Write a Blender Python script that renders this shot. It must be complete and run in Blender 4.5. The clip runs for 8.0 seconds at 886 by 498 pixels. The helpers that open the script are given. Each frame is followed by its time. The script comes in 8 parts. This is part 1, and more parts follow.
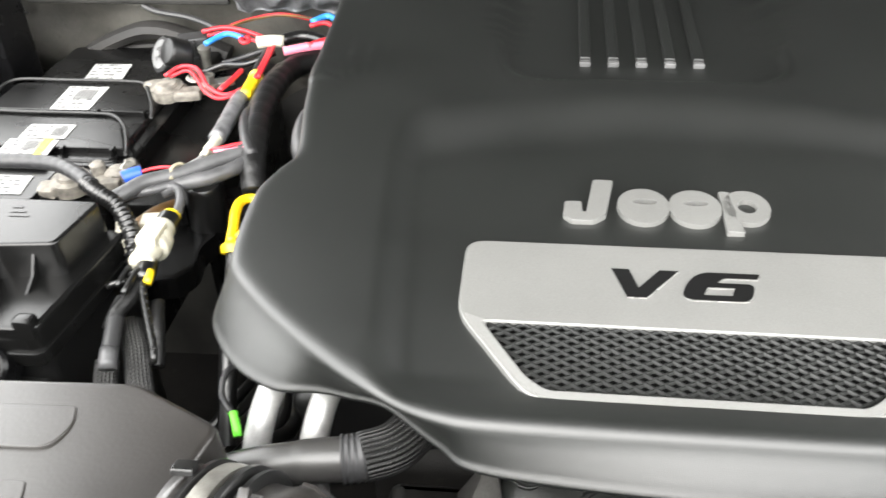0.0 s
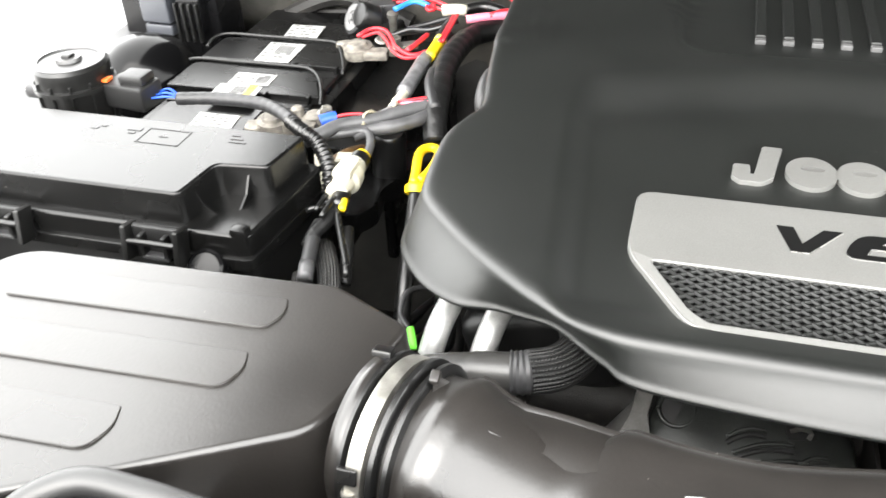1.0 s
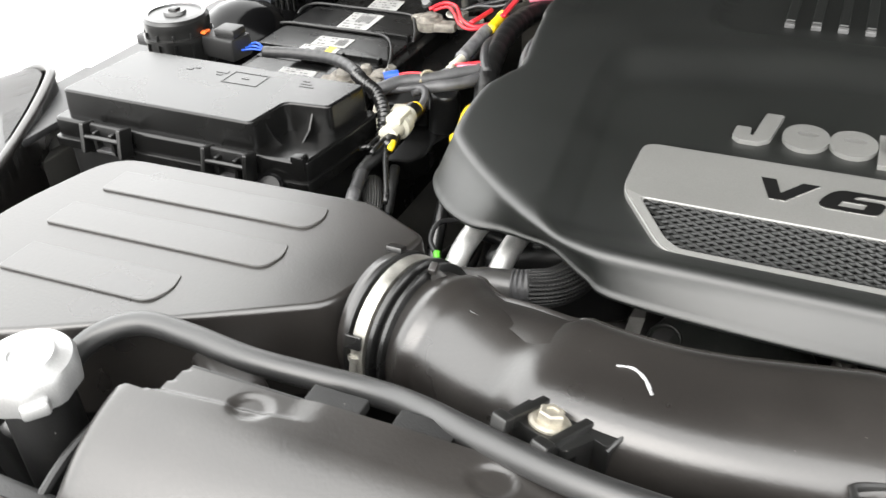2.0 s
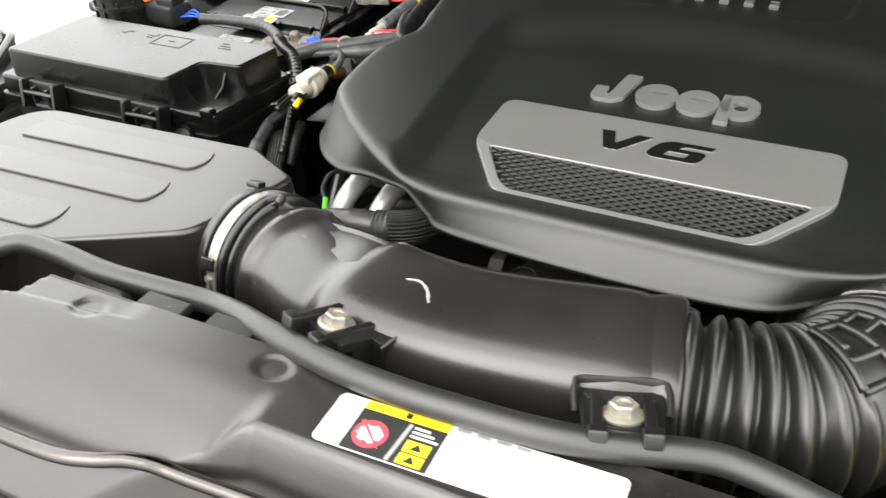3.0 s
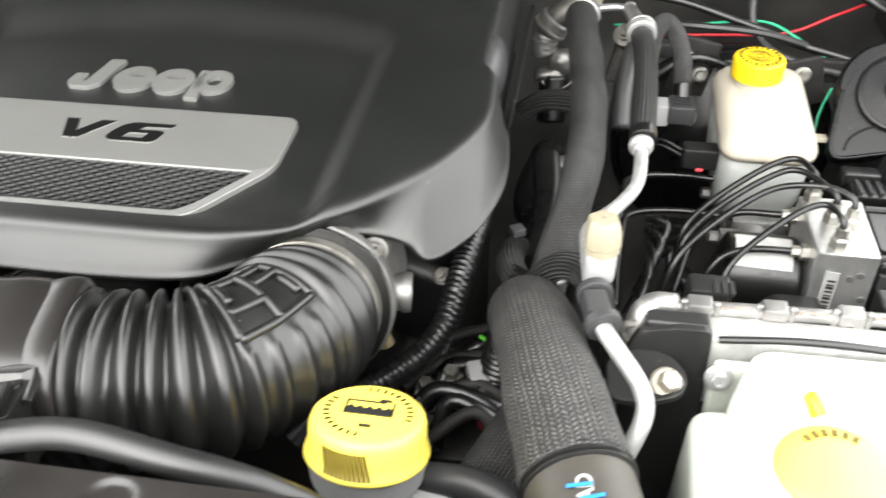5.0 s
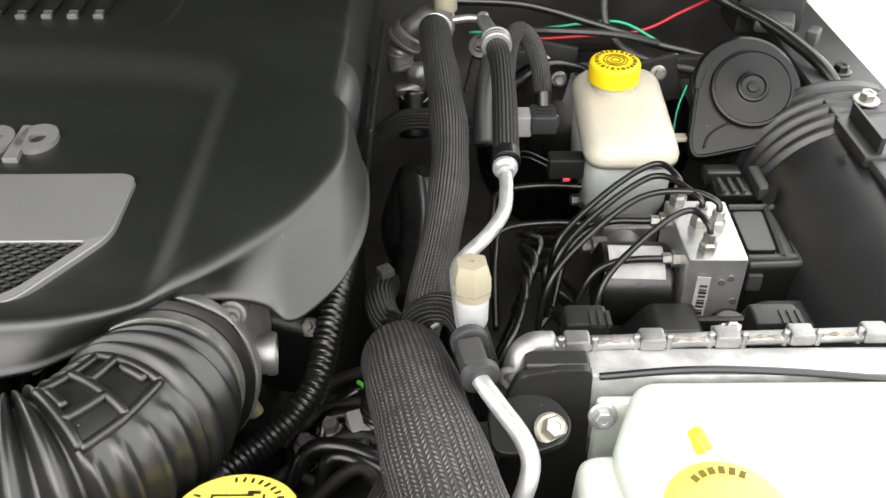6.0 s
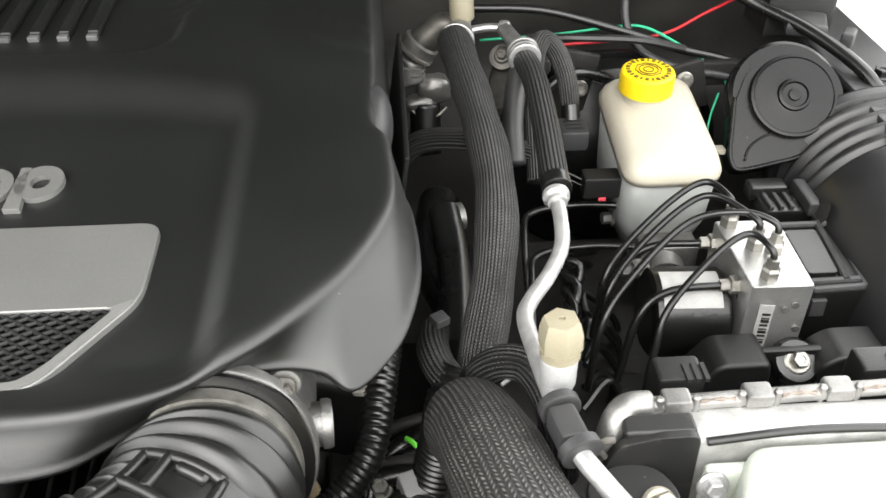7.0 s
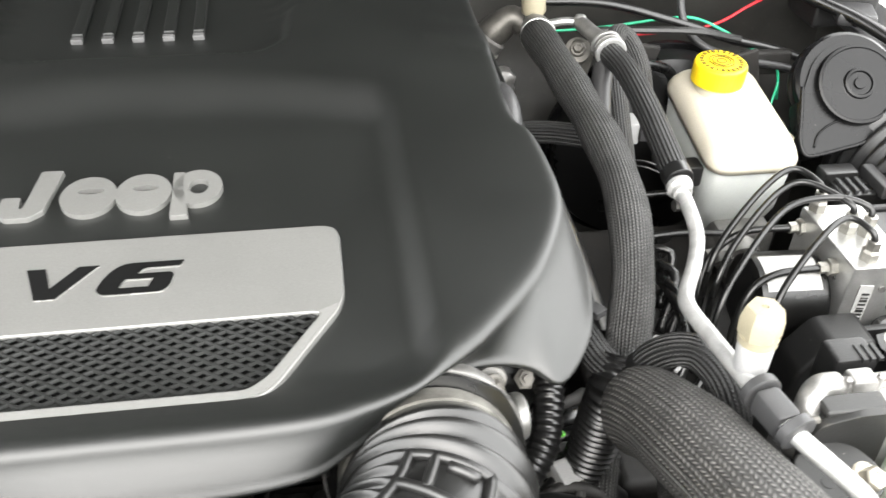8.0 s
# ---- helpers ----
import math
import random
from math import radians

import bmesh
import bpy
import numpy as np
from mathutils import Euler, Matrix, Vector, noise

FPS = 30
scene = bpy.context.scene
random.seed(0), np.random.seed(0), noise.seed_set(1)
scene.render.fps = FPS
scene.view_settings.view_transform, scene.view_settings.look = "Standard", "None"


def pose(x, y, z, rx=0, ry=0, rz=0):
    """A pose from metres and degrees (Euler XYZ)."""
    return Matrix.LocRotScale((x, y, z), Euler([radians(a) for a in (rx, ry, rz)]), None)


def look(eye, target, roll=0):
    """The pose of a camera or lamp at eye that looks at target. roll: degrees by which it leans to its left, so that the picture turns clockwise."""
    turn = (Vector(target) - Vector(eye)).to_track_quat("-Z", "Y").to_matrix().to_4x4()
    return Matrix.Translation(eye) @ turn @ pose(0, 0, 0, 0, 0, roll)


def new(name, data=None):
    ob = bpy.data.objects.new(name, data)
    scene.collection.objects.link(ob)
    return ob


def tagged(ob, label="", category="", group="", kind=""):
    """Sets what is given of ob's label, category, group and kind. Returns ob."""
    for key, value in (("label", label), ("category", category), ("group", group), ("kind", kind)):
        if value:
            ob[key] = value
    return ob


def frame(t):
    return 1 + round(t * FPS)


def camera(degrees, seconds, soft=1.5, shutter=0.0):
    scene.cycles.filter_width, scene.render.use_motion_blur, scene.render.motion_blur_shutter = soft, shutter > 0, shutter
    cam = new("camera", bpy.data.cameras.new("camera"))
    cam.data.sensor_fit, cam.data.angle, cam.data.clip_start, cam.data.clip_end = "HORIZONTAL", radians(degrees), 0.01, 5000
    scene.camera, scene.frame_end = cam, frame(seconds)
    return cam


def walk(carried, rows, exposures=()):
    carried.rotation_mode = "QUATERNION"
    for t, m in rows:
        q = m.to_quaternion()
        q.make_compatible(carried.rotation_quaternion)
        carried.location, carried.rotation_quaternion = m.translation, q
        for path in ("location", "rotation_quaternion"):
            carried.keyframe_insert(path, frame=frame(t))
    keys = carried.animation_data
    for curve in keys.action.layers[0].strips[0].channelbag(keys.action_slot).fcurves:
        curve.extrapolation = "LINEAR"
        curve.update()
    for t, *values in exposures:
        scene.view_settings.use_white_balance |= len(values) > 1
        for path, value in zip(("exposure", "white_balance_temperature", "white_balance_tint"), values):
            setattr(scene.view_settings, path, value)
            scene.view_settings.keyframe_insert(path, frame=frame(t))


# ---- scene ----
cam = camera(53.5, 8.0, soft=1.5, shutter=0.3)
PATH = [
    (0, (-0.09, -0.421, 1.31), (-0.306, 1.199, 0.157), -2.0),
    (0.5, (-0.111, -0.448, 1.311), (-0.466, 1.146, 0.158), -2.4),
    (1, (-0.107, -0.49, 1.31), (-0.608, 1.069, 0.162), -2.8),
    (2.3, (0.022, -0.578, 1.313), (-0.726, 0.898, 0.19), -2.6),
    (2.5, (0.054, -0.579, 1.314), (-0.712, 0.889, 0.192), -2.7),
    (3, (0.124, -0.579, 1.31), (-0.657, 0.865, 0.169), -3.0),
    (3.5, (0.19, -0.571, 1.307), (-0.61, 0.864, 0.167), -3.6),
    (3.8, (0.222, -0.567, 1.313), (-0.434, 0.922, 0.149), -0.9),
    (4, (0.238, -0.563, 1.304), (-0.354, 0.955, 0.143), -1.2),
    (4.5, (0.272, -0.549, 1.292), (-0.159, 1.01, 0.116), -0.8),
    (5, (0.315, -0.53, 1.301), (0.062, 1.069, 0.127), -0.3),
    (5.2, (0.329, -0.519, 1.308), (0.148, 1.09, 0.134), 0.3),
    (6.3, (0.317, -0.466, 1.311), (0.356, 1.135, 0.114), -0.7),
    (6.5, (0.299, -0.454, 1.308), (0.352, 1.147, 0.111), -0.7),
    (7, (0.261, -0.41, 1.303), (0.365, 1.179, 0.093), -0.1),
    (7.5, (0.199, -0.404, 1.314), (0.383, 1.169, 0.092), 1.1),
    (8, (0.115, -0.399, 1.312), (0.379, 1.154, 0.08), 1.8),
]
EXPOSURE = [(0.0, 2.54), (0.5, 2.62), (1.0, 2.6), (1.75, 2.18), (2.5, 1.66), (3.5, 1.6), (4.5, 2.04), (5.0, 2.05), (6.0, 1.47), (6.5, 1.25), (7.0, 1.68), (7.5, 2.2), (8.0, 2.38)]
walk(cam, [(t, look(eye, target, roll)) for t, eye, target, roll in PATH], [(t, stops, 6500, 10) for t, stops in EXPOSURE])

# ---- light ----
world = bpy.data.worlds.new("sky")
scene.world = world
world.use_nodes = True
wn = world.node_tree.nodes
sky = wn.new("ShaderNodeTexSky")
sky.sky_type, sky.sun_disc = "NISHITA", False
SUN_EL, SUN_AZ = 42.0, 195.0
sky.sun_elevation, sky.sun_rotation = radians(SUN_EL), radians(SUN_AZ)
sky.dust_density = 3.0
sky.ozone_density = 0.6
wn["Background"].inputs["Strength"].default_value = 0.13
cloud = wn.new("ShaderNodeMix")  # a thick, even cloud layer over the clear sky
cloud.data_type = "RGBA"
cloud.inputs["Factor"].default_value, cloud.inputs[7].default_value = 0.90, (13.4, 13.4, 13.1, 1)
world.node_tree.links.new(sky.outputs[0], cloud.inputs[6])
world.node_tree.links.new(cloud.outputs[2], wn["Background"].inputs["Color"])
sun = new("sun", bpy.data.lights.new("sun", "SUN"))
sun.data.energy, sun.data.angle, sun.data.color = 0.7, radians(45), (1.0, 0.97, 0.93)
sun_way = Vector((math.sin(radians(SUN_AZ)) * math.cos(radians(SUN_EL)), math.cos(radians(SUN_AZ)) * math.cos(radians(SUN_EL)), math.sin(radians(SUN_EL))))
sun.matrix_world = look(sun_way * 10, (0, 0, 0))


# ---- materials ----
def surface(name, base, rough=0.5, metal=0.0, vary=0.25, grain=900.0, bump=0.15, blotch=14.0, spec=0.5, uneven=0.12, coat=0.0, trans=0.0, scuff=0.0, speck=0.0):
    """A principled material with stains at a large scale and grain at a small one."""
    m = bpy.data.materials.new(name)
    m.use_nodes = True
    nt = m.node_tree
    n, link = nt.nodes, nt.links.new
    b = n["Principled BSDF"]
    b.inputs["Metallic"].default_value = metal
    b.inputs["Specular IOR Level"].default_value = spec
    b.inputs["Coat Weight"].default_value = coat
    if trans:
        b.inputs["Subsurface Weight"].default_value = trans
        b.inputs["Subsurface Radius"].default_value = (0.02, 0.02, 0.015)
    geo = n.new("ShaderNodeNewGeometry")
    big = n.new("ShaderNodeTexNoise")
    big.inputs["Scale"].default_value, big.inputs["Detail"].default_value = blotch, 4
    small = n.new("ShaderNodeTexNoise")
    small.inputs["Scale"].default_value, small.inputs["Detail"].default_value = grain, 2
    link(geo.outputs["Position"], big.inputs["Vector"])
    link(geo.outputs["Position"], small.inputs["Vector"])
    ramp = n.new("ShaderNodeValToRGB")
    ramp.color_ramp.elements[0].position, ramp.color_ramp.elements[1].position = 0.32, 0.7
    lo = [c * (1 - vary) for c in base]
    hi = [min(1, c * (1 + vary)) for c in base]
    ramp.color_ramp.elements[0].color, ramp.color_ramp.elements[1].color = (*lo, 1), (*hi, 1)
    link(big.outputs["Fac"], ramp.inputs["Fac"])
    mix = n.new("ShaderNodeMix")
    mix.data_type, mix.blend_type = "RGBA", "MULTIPLY"
    mix.inputs["Factor"].default_value = 0.35
    link(ramp.outputs["Color"], mix.inputs[6])
    grey = n.new("ShaderNodeMapRange")
    grey.inputs["To Min"].default_value, grey.inputs["To Max"].default_value = 0.5, 1.4
    link(small.outputs["Fac"], grey.inputs["Value"])
    link(grey.outputs["Result"], mix.inputs[7])
    colour = mix.outputs[2]
    if scuff:
        dust = n.new("ShaderNodeTexNoise")
        dust.inputs["Scale"].default_value, dust.inputs["Detail"].default_value, dust.inputs["Roughness"].default_value = 60, 8, 0.75
        link(geo.outputs["Position"], dust.inputs["Vector"])
        cut = n.new("ShaderNodeMapRange")
        cut.inputs["From Min"].default_value, cut.inputs["From Max"].default_value, cut.inputs["To Max"].default_value = 0.58, 0.8, scuff
        link(dust.outputs["Fac"], cut.inputs["Value"])
        over = n.new("ShaderNodeMix")
        over.data_type = "RGBA"
        over.inputs[7].default_value = (0.22, 0.2, 0.17, 1)
        link(cut.outputs["Result"], over.inputs["Factor"])
        link(colour, over.inputs[6])
        colour = over.outputs[2]
    if speck:
        dots = n.new("ShaderNodeTexVoronoi")
        dots.inputs["Scale"].default_value = 105
        link(geo.outputs["Position"], dots.inputs["Vector"])
        near = n.new("ShaderNodeMath")
        near.operation, near.inputs[1].default_value = "LESS_THAN", 0.042
        link(dots.outputs["Distance"], near.inputs[0])
        pick = n.new("ShaderNodeSeparateColor")
        link(dots.outputs["Color"], pick.inputs[0])
        few = n.new("ShaderNodeMath")
        few.operation, few.inputs[1].default_value = "LESS_THAN", speck
        link(pick.outputs[0], few.inputs[0])
        both = n.new("ShaderNodeMath")
        both.operation = "MULTIPLY"
        link(near.outputs[0], both.inputs[0])
        link(few.outputs[0], both.inputs[1])
        over = n.new("ShaderNodeMix")
        over.data_type = "RGBA"
        over.inputs[7].default_value = (0.16, 0.15, 0.14, 1)
        link(both.outputs[0], over.inputs["Factor"])
        link(colour, over.inputs[6])
        colour = over.outputs[2]
    link(colour, b.inputs["Base Color"])
    rr = n.new("ShaderNodeMapRange")
    rr.inputs["To Min"].default_value, rr.inputs["To Max"].default_value = max(0.02, rough - uneven), min(1, rough + uneven)
    link(big.outputs["Fac"], rr.inputs["Value"])
    link(rr.outputs["Result"], b.inputs["Roughness"])
    if bump:
        bp = n.new("ShaderNodeBump")
        bp.inputs["Strength"].default_value, bp.inputs["Distance"].default_value = bump, 0.0006
        link(small.outputs["Fac"], bp.inputs["Height"])
        link(bp.outputs["Normal"], b.inputs["Normal"])
    return m


def braid(name, dark, light, column=0.0042, pitch=0.0024, rough=0.55, ridge=0.5):
    """Woven sleeve: columns of slanted yarns, laid along the sleeve by its own u (round) and v (along), both in metres."""
    m = surface(name, dark, rough, vary=0.3, bump=0)
    n, link = m.node_tree.nodes, m.node_tree.links.new
    b = n["Principled BSDF"]
    uv = n.new("ShaderNodeUVMap")
    sep = n.new("ShaderNodeSeparateXYZ")
    link(uv.outputs["UV"], sep.inputs[0])

    def op(kind, a, c=None):
        q = n.new("ShaderNodeMath")
        q.operation = kind
        for i, v in enumerate((a, c)):
            if v is None:
                continue
            if isinstance(v, (int, float)):
                q.inputs[i].default_value = v
            else:
                link(v, q.inputs[i])
        return q.outputs[0]

    u = op("DIVIDE", sep.outputs[0], column)
    cell = op("FLOOR", u)
    inside = op("FRACT", u)
    loose = n.new("ShaderNodeTexNoise")
    loose.inputs["Scale"].default_value, loose.inputs["Detail"].default_value = 55, 3
    link(uv.outputs["UV"], loose.inputs["Vector"])
    jitter = op("MULTIPLY", op("FRACT", op("MULTIPLY", op("SINE", op("MULTIPLY", cell, 12.9898)), 43.758)), 0.30)
    v = op("ADD", op("ADD", op("DIVIDE", sep.outputs[1], pitch), op("MULTIPLY", cell, 0.37)), op("ADD", op("MULTIPLY", inside, op("SUBTRACT", 1.0, op("MULTIPLY", op("FRACT", op("MULTIPLY", cell, 0.5)), 4.0))), op("ADD", jitter, op("MULTIPLY", loose.outputs["Fac"], 1.6))))
    yarn = op("ADD", op("MULTIPLY", op("SINE", op("MULTIPLY", v, 6.2832)), 0.5), 0.5)
    edge = op("SINE", op("MULTIPLY", inside, 3.1416))
    h = op("MULTIPLY", yarn, op("POWER", edge, 1.8))
    geo = n.new("ShaderNodeNewGeometry")
    wear = n.new("ShaderNodeTexNoise")
    wear.inputs["Scale"].default_value, wear.inputs["Detail"].default_value, wear.inputs["Roughness"].default_value = 85, 6, 0.75
    link(geo.outputs["Position"], wear.inputs["Vector"])
    worn = op("MULTIPLY", h, op("MULTIPLY", op("POWER", wear.outputs["Fac"], 1.6), 3.0))
    ramp = n.new("ShaderNodeValToRGB")
    ramp.color_ramp.elements[0].position, ramp.color_ramp.elements[1].position = 0.28, 0.95
    ramp.color_ramp.elements[0].color, ramp.color_ramp.elements[1].color = (*dark, 1), (*light, 1)
    link(worn, ramp.inputs["Fac"])
    link(ramp.outputs["Color"], b.inputs["Base Color"])
    relief = op("ADD", op("MULTIPLY", h, 0.6), op("MULTIPLY", edge, ridge))
    bp = n.new("ShaderNodeBump")
    bp.inputs["Strength"].default_value, bp.inputs["Distance"].default_value = 0.8, 0.0015
    link(relief, bp.inputs["Height"])
    link(bp.outputs["Normal"], b.inputs["Normal"])
    return m


COVER = surface("grained_black_plastic", (0.0046, 0.0053, 0.0046), 0.45, grain=2600, bump=0.26, vary=0.12, scuff=0.005, spec=0.80, uneven=0.05, speck=0.05)
PLASTIC = surface("black_plastic", (0.006, 0.006, 0.0058), 0.31, grain=500, bump=0.12, vary=0.25, uneven=0.10, scuff=0.04, spec=0.55, speck=0.15)
DUCTBLACK = surface("moulded_black_plastic", (0.0150, 0.0135, 0.0124), 0.30, grain=420, bump=0.14, vary=0.25, uneven=0.09, scuff=0.04, spec=0.8, speck=0.06)
MATT = surface("matt_black_plastic", (0.007, 0.007, 0.007), 0.45, vary=0.35, bump=0.25, scuff=0.07, speck=0.25)
RUBBER = surface("black_rubber", (0.006, 0.006, 0.006), 0.29, vary=0.25, bump=0.12, scuff=0.04, spec=0.65, speck=0.15, uneven=0.08)
GREYRUBBER = surface("grey_rubber_hose", (0.03, 0.03, 0.031), 0.45, vary=0.25, bump=0.2, scuff=0.15)
GRIME = surface("grimy_dark_metal", (0.012, 0.011, 0.010), 0.65, vary=0.5, blotch=40, bump=0.4, scuff=0.18)
CAST = surface("cast_aluminium", (0.27, 0.265, 0.255), 0.42, metal=0.75, vary=0.25, blotch=50, bump=0.4, grain=700)
BLOCKALU = surface("machined_aluminium", (0.46, 0.46, 0.45), 0.33, metal=0.8, vary=0.1, bump=0.15, blotch=60)
PIPEALU = surface("aluminium_pipe", (0.50, 0.50, 0.49), 0.40, metal=0.6, vary=0.2, bump=0.2, blotch=80)
STEEL = surface("zinc_plated_steel", (0.34, 0.33, 0.30), 0.36, metal=0.8, vary=0.25, blotch=90, bump=0.2)
RODSTEEL = surface("dark_bright_steel_rod", (0.11, 0.104, 0.097), 0.24, metal=1.0, vary=0.15, bump=0.05)
BOLTMAT = surface("yellowish_zinc_bolt", (0.36, 0.335, 0.28), 0.38, metal=0.6, vary=0.2, blotch=120, bump=0.2)
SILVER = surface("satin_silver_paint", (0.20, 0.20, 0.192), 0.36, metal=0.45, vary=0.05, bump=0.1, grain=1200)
# SILVER again, brightened for the light on the plate's border
SILVERLIT = surface("satin_silver_lit", (0.27, 0.27, 0.26), 0.34, metal=0.5, vary=0.05, bump=0.1, grain=1200)
BRIGHT = surface("bright_silver_edge", (0.50, 0.50, 0.48), 0.28, metal=0.7, vary=0.05, bump=0.05)
YELLOW = surface("yellow_plastic", (0.76, 0.54, 0.01), 0.38, vary=0.06, bump=0.06)
YELLOWPRINT = surface("yellow_print", (0.90, 0.70, 0.02), 0.45, vary=0.05, bump=0)
BLACKPRINT = surface("black_print", (0.015, 0.015, 0.015), 0.5, vary=0.1, bump=0)
REDPRINT = surface("red_print", (0.62, 0.06, 0.08), 0.45, vary=0.1, bump=0)
WHITEPRINT = surface("white_label_paper", (0.72, 0.72, 0.70), 0.45, vary=0.05, bump=0)
LABELPAPER = surface("soiled_label_paper", (0.36, 0.36, 0.35), 0.5, vary=0.12, blotch=90, bump=0)
DARKPRINT = surface("dark_grey_print", (0.09, 0.09, 0.09), 0.5, vary=0.1, bump=0)
GREYMILK = surface("greyish_translucent_plastic", (0.25, 0.26, 0.25), 0.42, vary=0.08, blotch=16, bump=0.08, trans=0.2)
CASEBLACK = surface("hard_black_case_plastic", (0.0036, 0.0036, 0.0036), 0.27, vary=0.25, bump=0.08, spec=0.30, scuff=0.02, speck=0.15)
BELLOWRUBBER = surface("dull_black_rubber", (0.0095, 0.0095, 0.0092), 0.33, vary=0.25, bump=0.12, spec=0.66, scuff=0.04, speck=0.1, uneven=0.08)
ENAMEL = surface("polished_black_enamel", (0.0025, 0.0025, 0.0027), 0.16, vary=0.2, bump=0.03, spec=0.16)
GREYMETAL = surface("dull_grey_metal", (0.11, 0.105, 0.095), 0.45, metal=0.6, vary=0.3, blotch=90, bump=0.25)
INLETBLACK = surface("dull_black_duct_plastic", (0.0125, 0.0125, 0.013), 0.40, grain=400, bump=0.12, vary=0.25, uneven=0.10, scuff=0.05, spec=0.55, speck=0.12)
# near-black colour for the shade inside the mesh holes
HOLESHADE = surface("mesh_hole_shade", (0.002, 0.002, 0.002), 0.9, vary=0.1, bump=0.1, spec=0.05)
MESHBLACK = surface("deep_black_mesh", (0.010, 0.0105, 0.010), 0.34, vary=0.1, bump=0.1, spec=0.6)
CAPMETAL = surface("dull_pressed_metal", (0.42, 0.42, 0.42), 0.35, metal=0.7, vary=0.15, bump=0.15)
HORNBLACK = surface("glossy_black_enamel", (0.0045, 0.0045, 0.0049), 0.28, vary=0.2, bump=0.06, spec=0.24, scuff=0.02, speck=0.2)
FELT = surface("dusty_grey_insulation", (0.10, 0.095, 0.083), 0.8, vary=0.5, blotch=14, bump=0.5, grain=260, scuff=0.12)
BLUEGREY = surface("bluish_grey_relay", (0.045, 0.048, 0.056), 0.35, vary=0.12, bump=0.08)
PALEYELLOW = surface("bright_yellow_cap", (0.92, 0.73, 0.11), 0.36, vary=0.05, bump=0.06)
SCUFFED = surface("scuffed_black_steel", (0.013, 0.013, 0.0125), 0.42, vary=0.4, bump=0.2, scuff=0.35, speck=0.5)
DUSTYRUBBER = surface("dusty_brown_rubber", (0.048, 0.043, 0.036), 0.5, vary=0.25, bump=0.15, scuff=0.1)
GREYPRINT = surface("grey_print", (0.30, 0.30, 0.30), 0.5, vary=0.1, bump=0)
CREAM = surface("cream_translucent_plastic", (0.42, 0.39, 0.32), 0.42, vary=0.07, blotch=20, bump=0.08, trans=0.25)
MILK = surface("milky_white_plastic", (0.50, 0.53, 0.47), 0.4, vary=0.05, blotch=16, bump=0.05, trans=0.3)
GREYPLASTIC = surface("pale_grey_plastic", (0.30, 0.30, 0.30), 0.45, vary=0.1, bump=0.05)
BEIGE = surface("beige_plastic_cap", (0.25, 0.225, 0.160), 0.45, vary=0.15, bump=0.1)
IVORY = surface("ivory_connector_plastic", (0.46, 0.44, 0.36), 0.42, vary=0.12, bump=0.1)
RED = surface("red_wire", (0.50, 0.02, 0.03), 0.4, vary=0.1, bump=0)
BLUE = surface("blue_wire", (0.018, 0.08, 0.45), 0.4, vary=0.1, bump=0)
LIGHTBLUE = surface("light_blue_wire", (0.03, 0.22, 0.62), 0.4, vary=0.1, bump=0)
GREEN = surface("green_wire", (0.03, 0.42, 0.22), 0.4, vary=0.1, bump=0)
LIME = surface("lime_green_tag", (0.15, 0.70, 0.05), 0.4, vary=0.1, bump=0)
PINK = surface("pink_wire", (0.75, 0.20, 0.28), 0.4, vary=0.1, bump=0)
ALTGREY = surface("satin_dark_casting", (0.022, 0.024, 0.022), 0.32, spec=0.6, vary=0.35, blotch=50, bump=0.25, scuff=0.2)
CABLEGREY = surface("worn_grey_cable", (0.062, 0.062, 0.064), 0.40, vary=0.3, blotch=60, bump=0.25, grain=400, scuff=0.08)
FUSEBLACK = surface("glossy_fuse_box_plastic", (0.0045, 0.0045, 0.0044), 0.27, grain=500, bump=0.10, vary=0.25, uneven=0.08, scuff=0.03, spec=0.40, speck=0.12)
WIREGREY = surface("grey_cable", (0.022, 0.022, 0.023), 0.45, vary=0.4, blotch=60, bump=0.35, grain=400, scuff=0.08)
TAPE = surface("black_cloth_tape", (0.0055, 0.0055, 0.0055), 0.42, vary=0.4, bump=0.7, grain=420, spec=0.4)
CORRODED = surface("corroded_lead_terminal", (0.20, 0.185, 0.16), 0.6, metal=0.3, vary=0.45, blotch=140, bump=0.6)
BROWN = surface("rusty_brown_metal", (0.10, 0.05, 0.010), 0.6, vary=0.45, blotch=60, bump=0.3)
WHITEPAINT = surface("white_car_paint", (0.80, 0.80, 0.79), 0.2, vary=0.02, bump=0, coat=0.6)
FIREBLACK = surface("dusty_black_panel", (0.034, 0.033, 0.030), 0.55, vary=0.35, blotch=18, bump=0.25, scuff=0.15)
CONCRETE = surface("grey_concrete", (0.34, 0.335, 0.325), 0.7, vary=0.12, blotch=3, grain=200, bump=0.2)
HOODIN = surface("hood_underside", (0.012, 0.012, 0.012), 0.85, vary=0.2, bump=0.2, spec=0.2)
RUSTPALE = surface("pale_rusty_steel", (0.22, 0.185, 0.155), 0.6, metal=0.3, vary=0.45, blotch=160, bump=0.4)
SLEEVE = braid("woven_black_sleeve", (0.011, 0.011, 0.0108), (0.095, 0.094, 0.090), 0.0026, 0.0024, ridge=0.7)
WIDESLEEVE = braid("woven_grey_black_sleeve", (0.022, 0.0215, 0.0205), (0.135, 0.130, 0.123), 0.0034, 0.0031, ridge=0.7)
RIBSLEEVE = braid("lengthwise_ribbed_sleeve", (0.006, 0.006, 0.006), (0.034, 0.034, 0.033), 0.0032, 0.0020, ridge=1.1)


# ---- mesh helpers ----
def thing(name, base, label, category, group="", kind=""):
    return tagged(place(new(name), base), label, category, group, kind)


def place(ob, base):
    ob.location = base
    return ob


